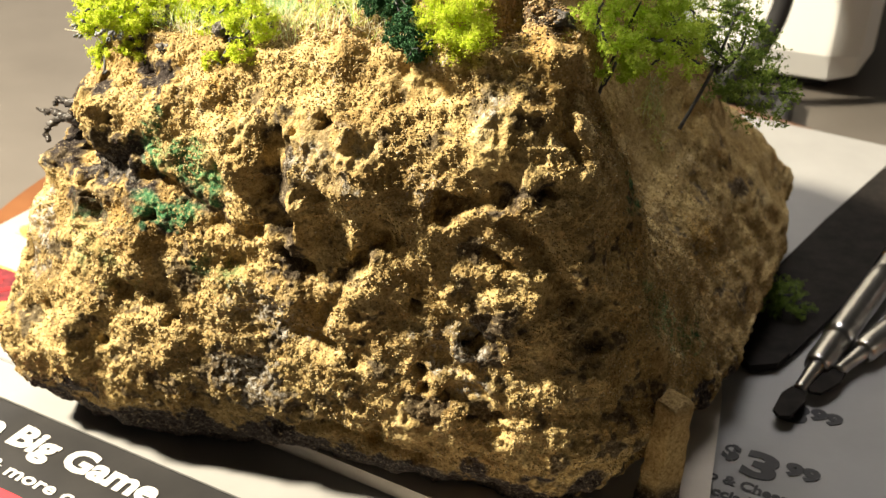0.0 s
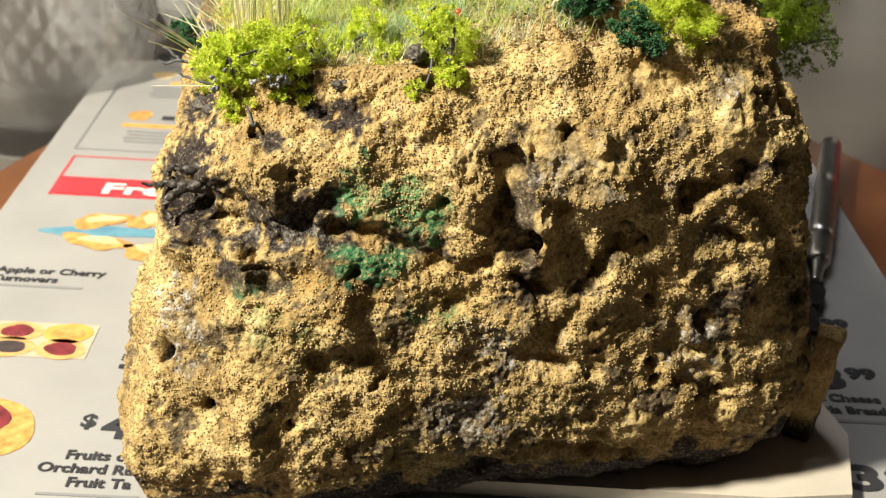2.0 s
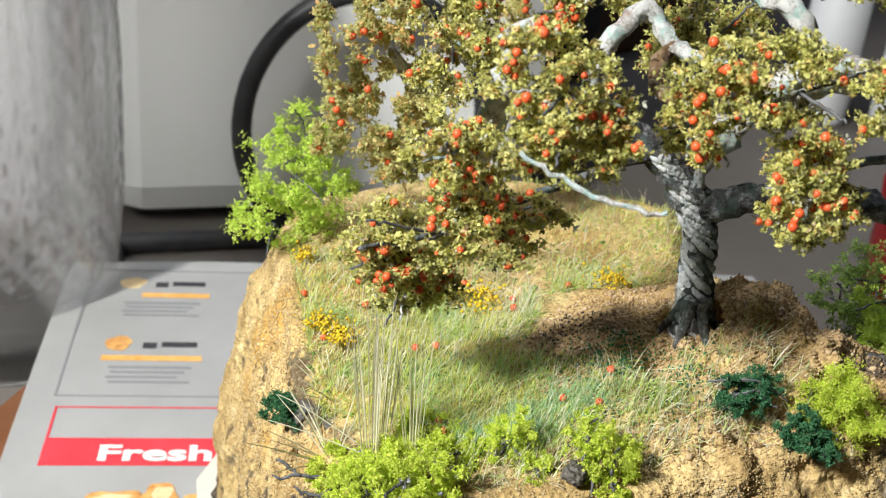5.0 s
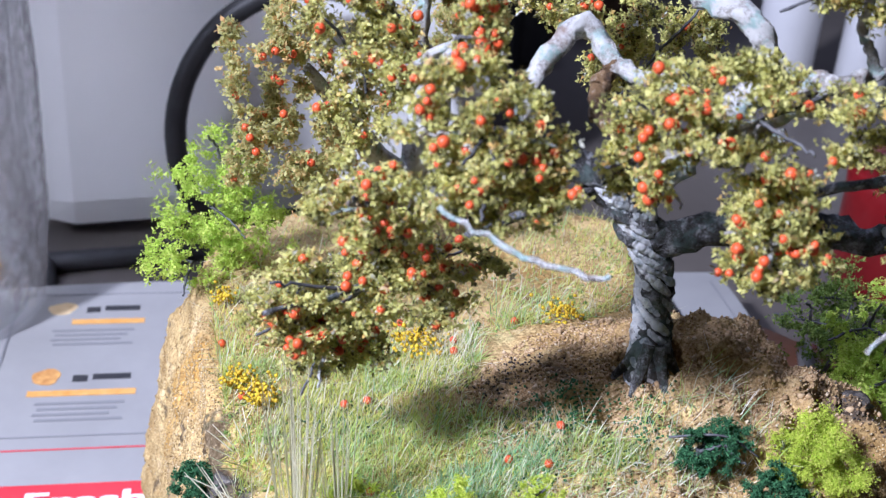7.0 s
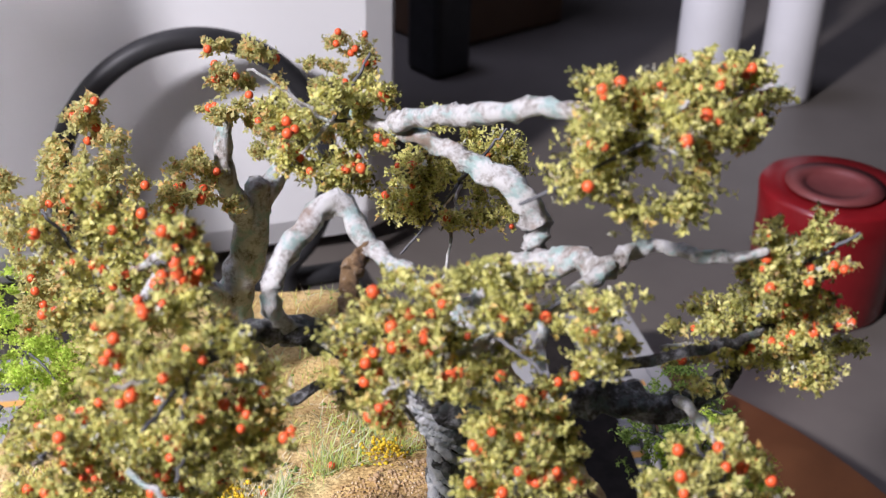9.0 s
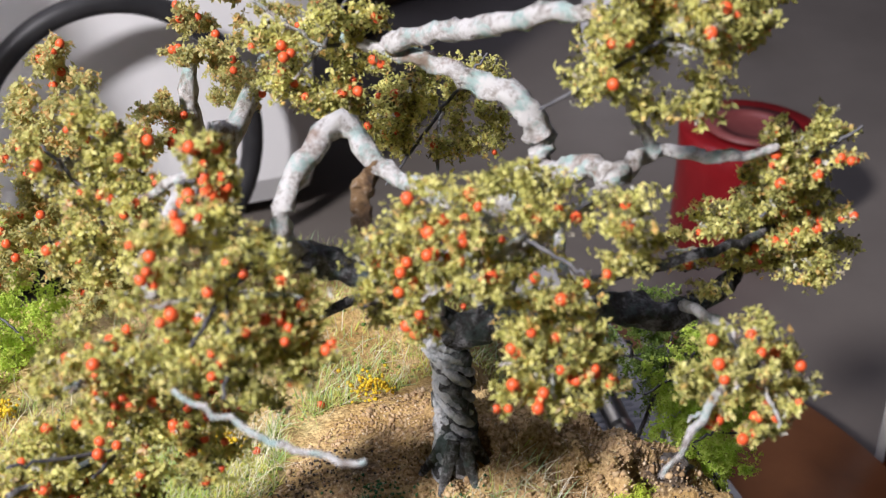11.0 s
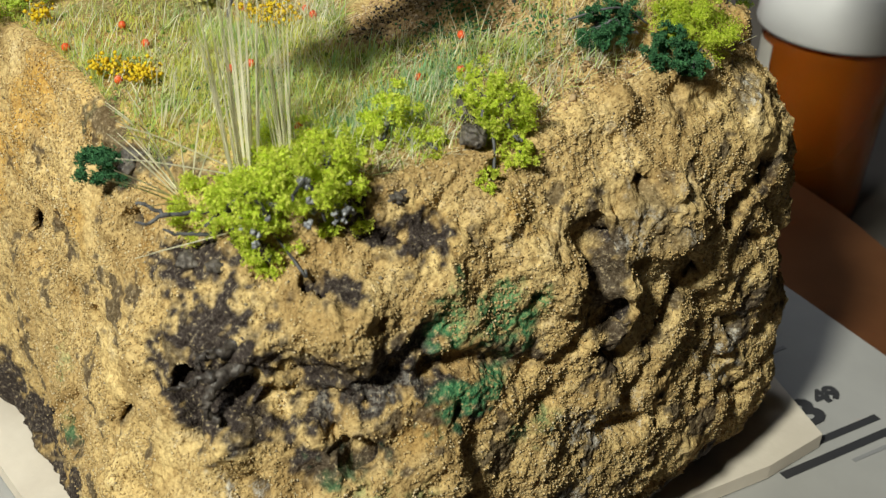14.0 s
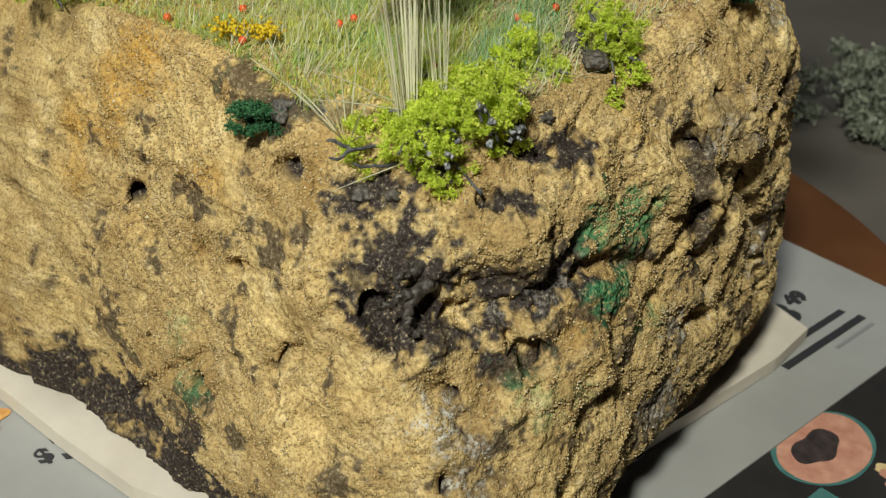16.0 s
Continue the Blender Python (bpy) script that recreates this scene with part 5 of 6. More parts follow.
def blades(B, lo, hi, width, lean, rng):
    n = len(B)
    h = rng.uniform(lo, hi, n)
    a = rng.uniform(0, 2 * np.pi, n)
    t = np.abs(rng.normal(0, lean, n))
    d = np.stack([np.cos(a) * np.sin(t), np.sin(a) * np.sin(t), np.cos(t)], 1)
    bend = np.stack([np.cos(a), np.sin(a), np.zeros(n)], 1) * (rng.uniform(0.05, 0.4, n) * h)[:, None]
    s = np.stack([-np.sin(a + 0.5), np.cos(a + 0.5), np.zeros(n)], 1) * width * rng.uniform(0.6, 1.3, (n, 1))
    m = B + d * (h * 0.55)[:, None] + bend * 0.3
    tip = B + d * h[:, None] + bend
    V = np.stack([B - s, B + s, m + s * 0.8, m - s * 0.8, tip], 1).reshape(-1, 3)
    F = np.array([(0, 1, 2), (0, 2, 3), (3, 2, 4)])
    return V, (F[None] + 5 * np.arange(n)[:, None, None]).reshape(-1, 3)


V, F = blades(ROCK_P[pick] - [0, 0, 0.0003], 0.0010, 0.0030, 0.00009, 1.3, rng)
grass = part("flock_grass", tri_mesh("flock_grass", V, F, GRASS), None)
tagged(grass, "short pale green and straw model grass on the rock top", "grass", kind="stuff")
# pale longer fibres along the ledge
edge = top[(abs(gy - (0.236 - 0.35 * (gx + 0.05))) < 0.009) & (gx > -0.06) & (gx < 0.003)]
pick = np.concatenate([rng.choice(edge, 1500), rng.choice(cand, 2600)])
V, F = blades(ROCK_P[pick], 0.003, 0.0060, 0.00007, 1.4, rng)
tagged(part("straw_fibres", tri_mesh("straw_fibres", V, F, STRAW), None), "pale straw fibres lying along the ledge", "grass", kind="stuff")
# loose longer green blades, in patches
pick = cand[fbm(ROCK_P[cand] / 0.010, 2, 101) > 0.05]
pick = np.concatenate([rng.choice(pick, 2600), rng.choice(edge, 900)])
V, F = blades(ROCK_P[pick], 0.0025, 0.0058, 0.00008, 1.1, rng)
LONG_GRASS = islands("long_grass", [(0.0, (0.42, 0.60, 0.14)), (0.3, (0.58, 0.72, 0.20)), (0.6, (0.72, 0.80, 0.28)), (0.8, (0.34, 0.62, 0.34)), (1.0, (0.82, 0.84, 0.46))], 0.7, translucent=0.5)
tagged(part("long_grass", tri_mesh("long_grass", V, F, LONG_GRASS), None), "loose longer green grass blades in uneven patches", "grass", kind="stuff")
# a mint-green patch behind the lip of the ledge
MINT = islands("mint_grass", [(0.0, (0.22, 0.46, 0.24)), (0.45, (0.38, 0.62, 0.34)), (0.8, (0.58, 0.74, 0.46)), (1.0, (0.84, 0.86, 0.62))], 0.7, translucent=0.5)
run = np.clip((gx + 0.047) / 0.020, 0, 1)
near = np.hypot(gx + 0.047 - 0.020 * run, gy - 0.2415 + 0.0050 * run) + 0.003 * fbm(ROCK_P[top] / 0.004, 2, 131)
pick = rng.choice(top[near < 0.0042], 1500)
V, F = blades(ROCK_P[pick], 0.0018, 0.0050, 0.00008, 1.2, rng)
tagged(part("mint_grass", tri_mesh("mint_grass", V, F, MINT), None), "mint green model grass in a loose patch at the ledge", "grass", kind="stuff")
# turf crumbs among the blades
pick = rng.choice(cand, 1300)
V, F = crumbs(ROCK_P[pick], 0.0003, 0.0008, rng)
tagged(part("turf_crumbs", tri_mesh("turf_crumbs", V, F, MOSS), None), "green and brown turf crumbs between the grass blades", "turf", kind="stuff")


def tall_tuft(base, n, height, spread, seed, label, tilt=(0, 0), width=0.00013):
    rng = np.random.default_rng(seed)
    tuft = empty("grass_tuft", base, label, "grass tuft")
    for i in range(n):
        a, r = rng.uniform(0, 6.28), spread * rng.uniform(0, 1) ** 0.7
        p0 = np.array(base) + [0.0035 * math.cos(a) * r / spread * 0.6, 0.0035 * math.sin(a) * r / spread * 0.6, -0.001]
        h = height * rng.uniform(0.55, 1.05)
        out = np.array([math.cos(a) * r + tilt[0], math.sin(a) * r + tilt[1], h])
        v, f = tube([p0, p0 + out * 0.5 + [0, 0, 0.03 * h], p0 + out], [width, width, width * 0.4], 3, seed=i)
        part("blade", mesh_np("blade", v, [[int(q) for q in face] for face in f], STRAW), tuft)
    return tuft


tall_tuft((-0.0625, 0.2470, 0.0945), 30, 0.029, 0.0026, 5, "tall pale straw tuft standing behind the lime bush", (0.001, 0.003), 0.00012)
tall_tuft((-0.0575, 0.2440, 0.0950), 20, 0.024, 0.0034, 6, "tall pale straw tuft standing behind the lime bush", (0.0, 0.003), 0.00009)
tall_tuft((-0.0660, 0.2560, 0.0900), 14, 0.013, 0.0110, 7, "splayed straw tuft at the edge of the rock", (-0.006, 0.0))
tall_tuft((0.0175, 0.2055, 0.1000), 22, 0.0034, 0.0026, 8, "splayed dry brown tuft at the edge of the rock", (0.0, -0.001), 0.00010)
tall_tuft((-0.0580, 0.2680, 0.0930), 22, 0.008, 0.0060, 9, "splayed straw tuft at the edge of the rock", (-0.002, 0.0))


def bush(name, clumps, material, label, n, stems=(), seed=0, group="bushes", lo=0.00035, hi=0.00085, twigs=0, drop=0.0):
    """A foam bush: crowns of crumbs on dark wire stems."""
    rng = np.random.default_rng(seed)
    base = clumps[0][:3]
    ob = empty(name, base, label, "bush", group)
    for x, y, z, r, rz in clumps:
        r, rz = r * 1.28, rz * 1.32
        z = z - drop
        near = r < 0.0076
        C = tuft_places((x, y, z), (r, r, rz), int((2.9 if near else 0.8) * n * (r / 0.005) ** 2), rng, 40, rng.uniform(0, 3))
        V, F = scraps(C, lo * (0.56 if near else 0.85), hi * (0.66 if near else 0.95), rng, 4)
        part("crown", tri_mesh("crown", V, F, material), ob)
    for pts, rad in stems:
        stem_part("stem", [(p[0], p[1], p[2] - drop) for p in pts], [0.65 * q for q in rad], TWIG, ob, 6, seed)
    for i in range(twigs):
        x, y, z, r, rz = clumps[rng.integers(0, len(clumps))]
        a = rng.normal(size=3)
        a /= np.linalg.norm(a)
        p = np.array([x, y, z - drop])
        stem_part("twig", [p, p + a * r * 0.7, p + a * r * 1.1 + rng.normal(0, 0.0008, 3)], [0.0003, 0.00026, 0.0002], TWIG, ob, 5, i, wob=0.0001)
    return ob


ledge_bush = bush("lime_bush", [(-0.0690, 0.2395, 0.0980, 0.0040, 0.0036), (-0.0650, 0.2345, 0.1010, 0.0042, 0.0038), (-0.0600, 0.2345, 0.1000, 0.0042, 0.0038), (-0.0700, 0.2435, 0.0955, 0.0036, 0.0032), (-0.0655, 0.2500, 0.0920, 0.0052, 0.0040), (-0.0610, 0.2445, 0.0945, 0.0050, 0.0042), (-0.0545, 0.2400, 0.0965, 0.0055, 0.0045), (-0.0600, 0.2375, 0.0905, 0.0042, 0.0036), (-0.0520, 0.2480, 0.0975, 0.0036, 0.0036), (-0.0665, 0.2395, 0.0895, 0.0040, 0.0034), (-0.0570, 0.2335, 0.0915, 0.0040, 0.0036), (-0.0500, 0.2385, 0.0960, 0.0042, 0.0040)], LIME,
     "spreading lime green foam bush with grey twigs on the ledge", 950, [([(-0.067, 0.233, 0.087), (-0.064, 0.236, 0.090), (-0.062, 0.240, 0.094)], [0.0004, 0.00035, 0.0003]), ([(-0.067, 0.233, 0.087), (-0.0675, 0.239, 0.093), (-0.069, 0.244, 0.096)], [0.0004, 0.0003, 0.0002])], 31, twigs=30, drop=0.0026)
for pts in ([(-0.0690, 0.2480, 0.0908), (-0.0742, 0.2513, 0.0914), (-0.0767, 0.2525, 0.0908), (-0.0780, 0.2536, 0.0913)], [(-0.0742, 0.2513, 0.0914), (-0.0756, 0.2531, 0.0927), (-0.0766, 0.2542, 0.0935)],
            [(-0.0690, 0.2465, 0.0880), (-0.0717, 0.2478, 0.0883), (-0.0742, 0.2498, 0.0890), (-0.0754, 0.2511, 0.0898)], [(-0.0645, 0.2437, 0.0888), (-0.0650, 0.2400, 0.0857), (-0.0645, 0.2375, 0.0832)]):
    stem_part("twig", pts, [0.00032, 0.0003, 0.00024, 0.00016][:len(pts)], TWIG, ledge_bush, 6, 3, wob=0.0001)
for pts in ([(-0.0640, 0.2475, 0.0945), (-0.0719, 0.2539, 0.0977), (-0.0765, 0.2577, 0.0991)], [(-0.0640, 0.2485, 0.0955), (-0.0708, 0.2553, 0.1009), (-0.0744, 0.2587, 0.1029)], [(-0.0680, 0.2450, 0.0880), (-0.0764, 0.2501, 0.0873), (-0.0800, 0.2521, 0.0870)]):
    stem_part("straw", pts, [0.00010, 0.00009, 0.00005], STRAW, ledge_bush, 4, 4)
# grey lichen scraps caught in the bushes on the ledge
LICHEN = islands("grey_lichen", [(0.0, (0.11, 0.115, 0.13)), (0.6, (0.24, 0.245, 0.27)), (1.0, (0.44, 0.45, 0.49))], 0.6)
for (x, y, z), r, n in (((-0.0550, 0.2372, 0.0945), 0.0044, 240), ((-0.0640, 0.2325, 0.0960), 0.0042, 200), ((-0.0700, 0.2390, 0.0930), 0.0040, 160)):
    C = tuft_places((x, y, z), (r, r, r * 0.8), n, np.random.default_rng(n), 14)
    V, F = crumbs(C, 0.00025, 0.00062, np.random.default_rng(n + 1), 0.35)
    part("lichen", tri_mesh("lichen", V, F, LICHEN), ledge_bush, "grey lichen scraps")
# gnarled dark roots at the corner of the rock
for pts, rad in (([(-0.0735, 0.2375, 0.0715), (-0.0787, 0.2390, 0.0722), (-0.0809, 0.2405, 0.0725), (-0.0832, 0.2414, 0.0717), (-0.0854, 0.2429, 0.0720)], [0.0022, 0.0015, 0.0010, 0.0007, 0.0004]),
                 ([(-0.0750, 0.2375, 0.0725), (-0.0798, 0.2391, 0.0713), (-0.0821, 0.2389, 0.0689), (-0.0817, 0.2373, 0.0667)], [0.0020, 0.0014, 0.0011, 0.0008]),
                 ([(-0.0730, 0.2385, 0.0750), (-0.0773, 0.2399, 0.0750), (-0.0797, 0.2414, 0.0750), (-0.0806, 0.2412, 0.0735)], [0.0020, 0.0014, 0.0010, 0.0007])):
    stem_part("root_lump", pts, [0.62 * q for q in rad], ROOT, rock, 10, 5, 0.2, 0.4, 0.00025, "glossy charcoal root lump")
bush("lime_bush", [(-0.0440, 0.2350, 0.1010, 0.0040, 0.0042), (-0.0425, 0.2290, 0.0975, 0.0026, 0.0028)], LIME, "small leaning lime green foam bush at the ledge", 950,
     [([(-0.0420, 0.2200, 0.0935), (-0.0425, 0.2260, 0.0965), (-0.0440, 0.2340, 0.1000)], [0.0004, 0.0004, 0.0003])], 32, twigs=5, drop=0.0022)
bush("lime_bush", [(-0.0370, 0.2240, 0.1060, 0.0032, 0.0036), (-0.0340, 0.2205, 0.1015, 0.0042, 0.0042), (-0.0350, 0.2175, 0.0975, 0.0026, 0.0022)], LIME, "upright lime green foam bush with bare grey stem", 950,
     [([(-0.0415, 0.2185, 0.0935), (-0.0385, 0.2200, 0.0985), (-0.0370, 0.2230, 0.1060)], [0.0004, 0.0004, 0.0003])], 33, twigs=8, drop=0.0020)
bush("lime_bush", [(-0.0420, 0.2190, 0.0935, 0.0016, 0.0014)], LIME, "tiny green sprig at the foot of the bush stems", 900, (), 34)
bush("dark_bush", [(-0.0650, 0.2715, 0.0890, 0.0036, 0.0026)], PINE, "small dark green bush at the rock edge", 2600, (), 35, lo=0.00034, hi=0.00070)
bush("dark_bush", [(-0.0100, 0.2185, 0.1105, 0.0027, 0.0026), (-0.0065, 0.2165, 0.1112, 0.0029, 0.0028)], PINE, "dark green bush beside the soil mound", 2600, [([(-0.013, 0.222, 0.112), (-0.008, 0.216, 0.114), (-0.004, 0.212, 0.111)], [0.0003, 0.0003, 0.0002])], 36, lo=0.00034, hi=0.00070, twigs=5, drop=0.0034)
bush("dark_bush", [(-0.0048, 0.2080, 0.1078, 0.0030, 0.0026), (-0.0025, 0.2040, 0.1055, 0.0022, 0.0018)], PINE, "dark green bush at the lip of the rock", 2600, (), 37, lo=0.00034, hi=0.00070, twigs=3, drop=0.0030)
bush("moss_bush", [(0.0060, 0.2085, 0.1105, 0.0058, 0.0052), (0.0035, 0.2080, 0.1095, 0.0048, 0.0044)], LIME, "dense rounded bright green foam bush at the lip of the rock", 1700, (), 38, lo=0.0003, hi=0.0006, drop=0.0046)
bush("green_bush", [(0.0320, 0.2170, 0.1080, 0.0062, 0.0056), (0.0400, 0.2190, 0.1060, 0.0066, 0.0060), (0.0480, 0.2210, 0.1040, 0.0058, 0.0056), (0.0410, 0.2250, 0.1130, 0.0060, 0.0056), (0.0355, 0.2140, 0.1020, 0.0046, 0.0040)], FRESH,
     "loose yellow green foam bush with grey twigs at the rock edge", 700, [([(0.032, 0.222, 0.084), (0.036, 0.221, 0.100), (0.040, 0.220, 0.112)], [0.0006, 0.0005, 0.0003])], 39, twigs=16, drop=0.0042)
bush("moss_bush", [(0.0650, 0.2420, 0.0880, 0.0078, 0.0070), (0.0720, 0.2400, 0.0820, 0.0066, 0.0066), (0.0650, 0.2440, 0.0980, 0.0066, 0.0070), (0.0570, 0.2460, 0.0940, 0.0062, 0.0060)], MOSS, "taller dark moss green foam bush on the shaded edge", 650,
     [([(0.056, 0.243, 0.072), (0.061, 0.242, 0.086), (0.064, 0.242, 0.098)], [0.0008, 0.0006, 0.0004])], 40, twigs=12)
bush("moss_bush", [(0.0960, 0.2830, 0.0060, 0.0070, 0.0050), (0.1020, 0.2800, 0.0050, 0.0050, 0.0040)], MOSS, "loose dark green sprig lying on the flyer by the rock", 500, (), 41, twigs=6)
bush("lime_tree", [(-0.0330, 0.3310, 0.1060, 0.0095, 0.0080), (-0.0240, 0.3330, 0.0980, 0.0080, 0.0065), (-0.0390, 0.3280, 0.0960, 0.0075, 0.0060), (-0.0290, 0.3330, 0.1140, 0.0065, 0.0055), (-0.0300, 0.3250, 0.0880, 0.0060, 0.0045)], FRESH,
     "small bright green foam tree at the far edge of the rock", 620, [([(-0.030, 0.331, 0.079), (-0.030, 0.331, 0.090), (-0.032, 0.331, 0.106)], [0.0009, 0.0007, 0.0004])], 42, twigs=10)


def flowers(x, y, z, n, spread, seed):
    rng = np.random.default_rng(seed)
    C = np.array([x, y, z]) + rng.normal(0, 1, (n, 3)) * [spread, spread, 0.0007]
    V, F = crumbs(C, 0.00025, 0.0006, rng, 0.3)
    ob = part("flower_clump", tri_mesh("flower_clump", V, F, YELLOW), None)
    tagged(ob, "small clump of bright yellow flower crumbs in the grass", "flowers", "flower clumps")


for i, (x, y, n, s) in enumerate(((-0.0520, 0.2760, 110, 0.0014), (-0.0515, 0.2830, 110, 0.0016), (-0.0200, 0.2760, 150, 0.0028), (0.0080, 0.2680, 90, 0.0022), (-0.0400, 0.3120, 60, 0.0012))):
    flowers(x, y, ground_z(x, y) + 0.0022, n, s, 60 + i)

# ---- the berry tree ----
tree = empty("berry_tree", (-0.004, 0.236, 0.108), "windswept model tree with twisted grey trunk, olive foliage and orange-red berries", "tree")
BRANCHES = {}
BRANCHES["trunk"] = ([(-0.0045, 0.2345, 0.1050), (-0.0030, 0.2370, 0.1160), (-0.0020, 0.2390, 0.1260), (-0.0055, 0.2410, 0.1350), (-0.0105, 0.2440, 0.1415)], [0.0056, 0.0042, 0.0040, 0.0047, 0.0040], TRUNK)
BRANCHES["left_limb"] = ([(-0.0080, 0.2425, 0.1390), (-0.0180, 0.2480, 0.1460), (-0.0300, 0.2480, 0.1510), (-0.0420, 0.2410, 0.1540), (-0.0500, 0.2360, 0.1590)], [0.0038, 0.0034, 0.0024, 0.0016, 0.0009], TRUNK)
BRANCHES["arched_branch"] = ([(-0.0220, 0.2480, 0.1480), (-0.0260, 0.2472, 0.1545), (-0.0225, 0.2480, 0.1605), (-0.0140, 0.2490, 0.1645), (-0.0130, 0.2425, 0.1605), (-0.0140, 0.2340, 0.1610), (-0.0160, 0.2260, 0.1620)], [0.0016, 0.0018, 0.0019, 0.0021, 0.0018, 0.0015, 0.0011], BARK)
BRANCHES["brown_branch"] = ([(-0.0130, 0.2430, 0.1608), (-0.0160, 0.2430, 0.1580), (-0.0185, 0.2395, 0.1555), (-0.0240, 0.2320, 0.1570), (-0.0290, 0.2250, 0.1600)], [0.0014, 0.0018, 0.0017, 0.0013, 0.0009], BROWN_BARK)
BRANCHES["right_limb"] = ([(-0.0060, 0.2410, 0.1360), (-0.0020, 0.2370, 0.1470), (0.0020, 0.2320, 0.1560), (0.0045, 0.2240, 0.1610), (0.0050, 0.2180, 0.1625), (0.0130, 0.2180, 0.1630), (0.0145, 0.2110, 0.1640), (0.0170, 0.2030, 0.1670)], [0.0042, 0.0036, 0.0034, 0.0030, 0.0022, 0.0016, 0.0014, 0.0009], BARK)
BRANCHES["swept_limb"] = ([(0.0030, 0.2310, 0.1560), (0.0065, 0.2315, 0.1610), (0.0050, 0.2350, 0.1670), (0.0030, 0.2450, 0.1685), (0.0020, 0.2520, 0.1690), (-0.0020, 0.2620, 0.1700)], [0.0030, 0.0033, 0.0033, 0.0026, 0.0019, 0.0012], BARK)
BRANCHES["top_branch"] = ([(0.0020, 0.2530, 0.1690), (0.0005, 0.2545, 0.1705), (0.0010, 0.2480, 0.1735), (0.0010, 0.2400, 0.1765), (0.0000, 0.2320, 0.1800), (0.0000, 0.2250, 0.1830), (0.0040, 0.2180, 0.1830)], [0.0014, 0.0018, 0.0018, 0.0019, 0.0017, 0.0016, 0.0010], BARK)
BRANCHES["fork_branch"] = ([(0.0130, 0.2180, 0.1630), (0.0105, 0.2190, 0.1670), (0.0080, 0.2190, 0.1710), (0.0060, 0.2160, 0.1770)], [0.0011, 0.0010, 0.0009, 0.0006], BARK)
BRANCHES["low_branch"] = ([(0.0030, 0.2250, 0.1420), (0.0090, 0.2150, 0.1480), (0.0200, 0.2075, 0.1510), (0.0300, 0.2080, 0.1500)], [0.0014, 0.0012, 0.0010, 0.0006], TRUNK)
BRANCHES["dark_limb"] = ([(-0.0040, 0.2390, 0.1320), (0.0040, 0.2290, 0.1360), (0.0100, 0.2220, 0.1380), (0.0180, 0.2140, 0.1375), (0.0260, 0.2100, 0.1430)], [0.0038, 0.0038, 0.0038, 0.0028, 0.0016], TRUNK)
BRANCHES["drooping_branch"] = ([(0.0180, 0.2140, 0.1390), (0.0080, 0.2000, 0.1460), (-0.0020, 0.1935, 0.1500), (-0.0100, 0.1930, 0.1460), (-0.0145, 0.1940, 0.1395)], [0.0012, 0.0010, 0.0009, 0.0007, 0.0004], BARK)
BRANCHES["low_left_branch"] = ([(-0.0120, 0.2440, 0.1410), (-0.0300, 0.2475, 0.1370), (-0.0500, 0.2485, 0.1330), (-0.0660, 0.2510, 0.1315)], [0.0014, 0.0011, 0.0009, 0.0005], TRUNK)
BRANCHES["bare_twig"] = ([(-0.0560, 0.2270, 0.1550), (-0.0530, 0.2200, 0.1530), (-0.0505, 0.2130, 0.1525), (-0.0480, 0.2068, 0.1530)], [0.0004, 0.0005, 0.0005, 0.0004], BARK)
BRANCHES["front_branch"] = ([(0.0050, 0.2175, 0.1625), (-0.0060, 0.2160, 0.1615), (-0.0180, 0.2160, 0.1610), (-0.0280, 0.2185, 0.1590)], [0.0016, 0.0013, 0.0011, 0.0007], BARK)
BRANCHES["hanging_branch"] = ([(0.0000, 0.2230, 0.1550), (-0.0100, 0.2130, 0.1530), (-0.0180, 0.2080, 0.1470)], [0.0012, 0.0009, 0.0005], BARK)
BRANCHES["upper_left_branch"] = ([(-0.0500, 0.2380, 0.1590), (-0.0510, 0.2400, 0.1610), (-0.0450, 0.2450, 0.1625), (-0.0380, 0.2490, 0.1650), (-0.0400, 0.2570, 0.1600)], [0.0009, 0.0010, 0.0010, 0.0010, 0.0006], BARK)
for i, (nm, (pts, rad, m_)) in enumerate(BRANCHES.items()):
    thick = max(rad)
    rad = [r_ * (0.64 if m_ is TRUNK else 0.54 if thick > 0.003 else 0.74) for r_ in rad]
    stem_part(nm, pts, rad, m_, tree, 20 if thick > 0.003 else 10, i, 0.22 if thick > 0.003 else 0.16, 0.42, 0.00022)
# wire strands wound round the trunk
for k in range(6):
    pts = []
    for j in range(61):
        s = j / 60
        P = np.array(BRANCHES["trunk"][0])
        c = np.array([np.interp(s * 4, range(5), P[:, a]) for a in range(3)])
        r = np.interp(s * 4, range(5), BRANCHES["trunk"][1]) * 0.62
        a = -6.4 * math.pi * s + k * math.pi / 3
        pts.append(c + [r * math.cos(a), r * math.sin(a), 0])
    stem_part("strand", pts, [0.00064 + 0.00014 * math.sin(0.9 * q_ + k) for q_ in range(61)], STRAND, tree, 8, 50 + k, 0.0, 0.0, 0.00006)
for k in range(6):
    a = k * 1.05 + 0.3
    stem_part("root", [(-0.004 + 0.0016 * math.cos(a), 0.2352 + 0.0016 * math.sin(a), 0.1155), (-0.004 + 0.0032 * math.cos(a), 0.2352 + 0.0032 * math.sin(a), 0.1118), (-0.004 + 0.0056 * math.cos(a), 0.2352 + 0.0056 * math.sin(a), 0.1078)], [0.0011, 0.0010, 0.0005], TRUNK, tree, 8, k)
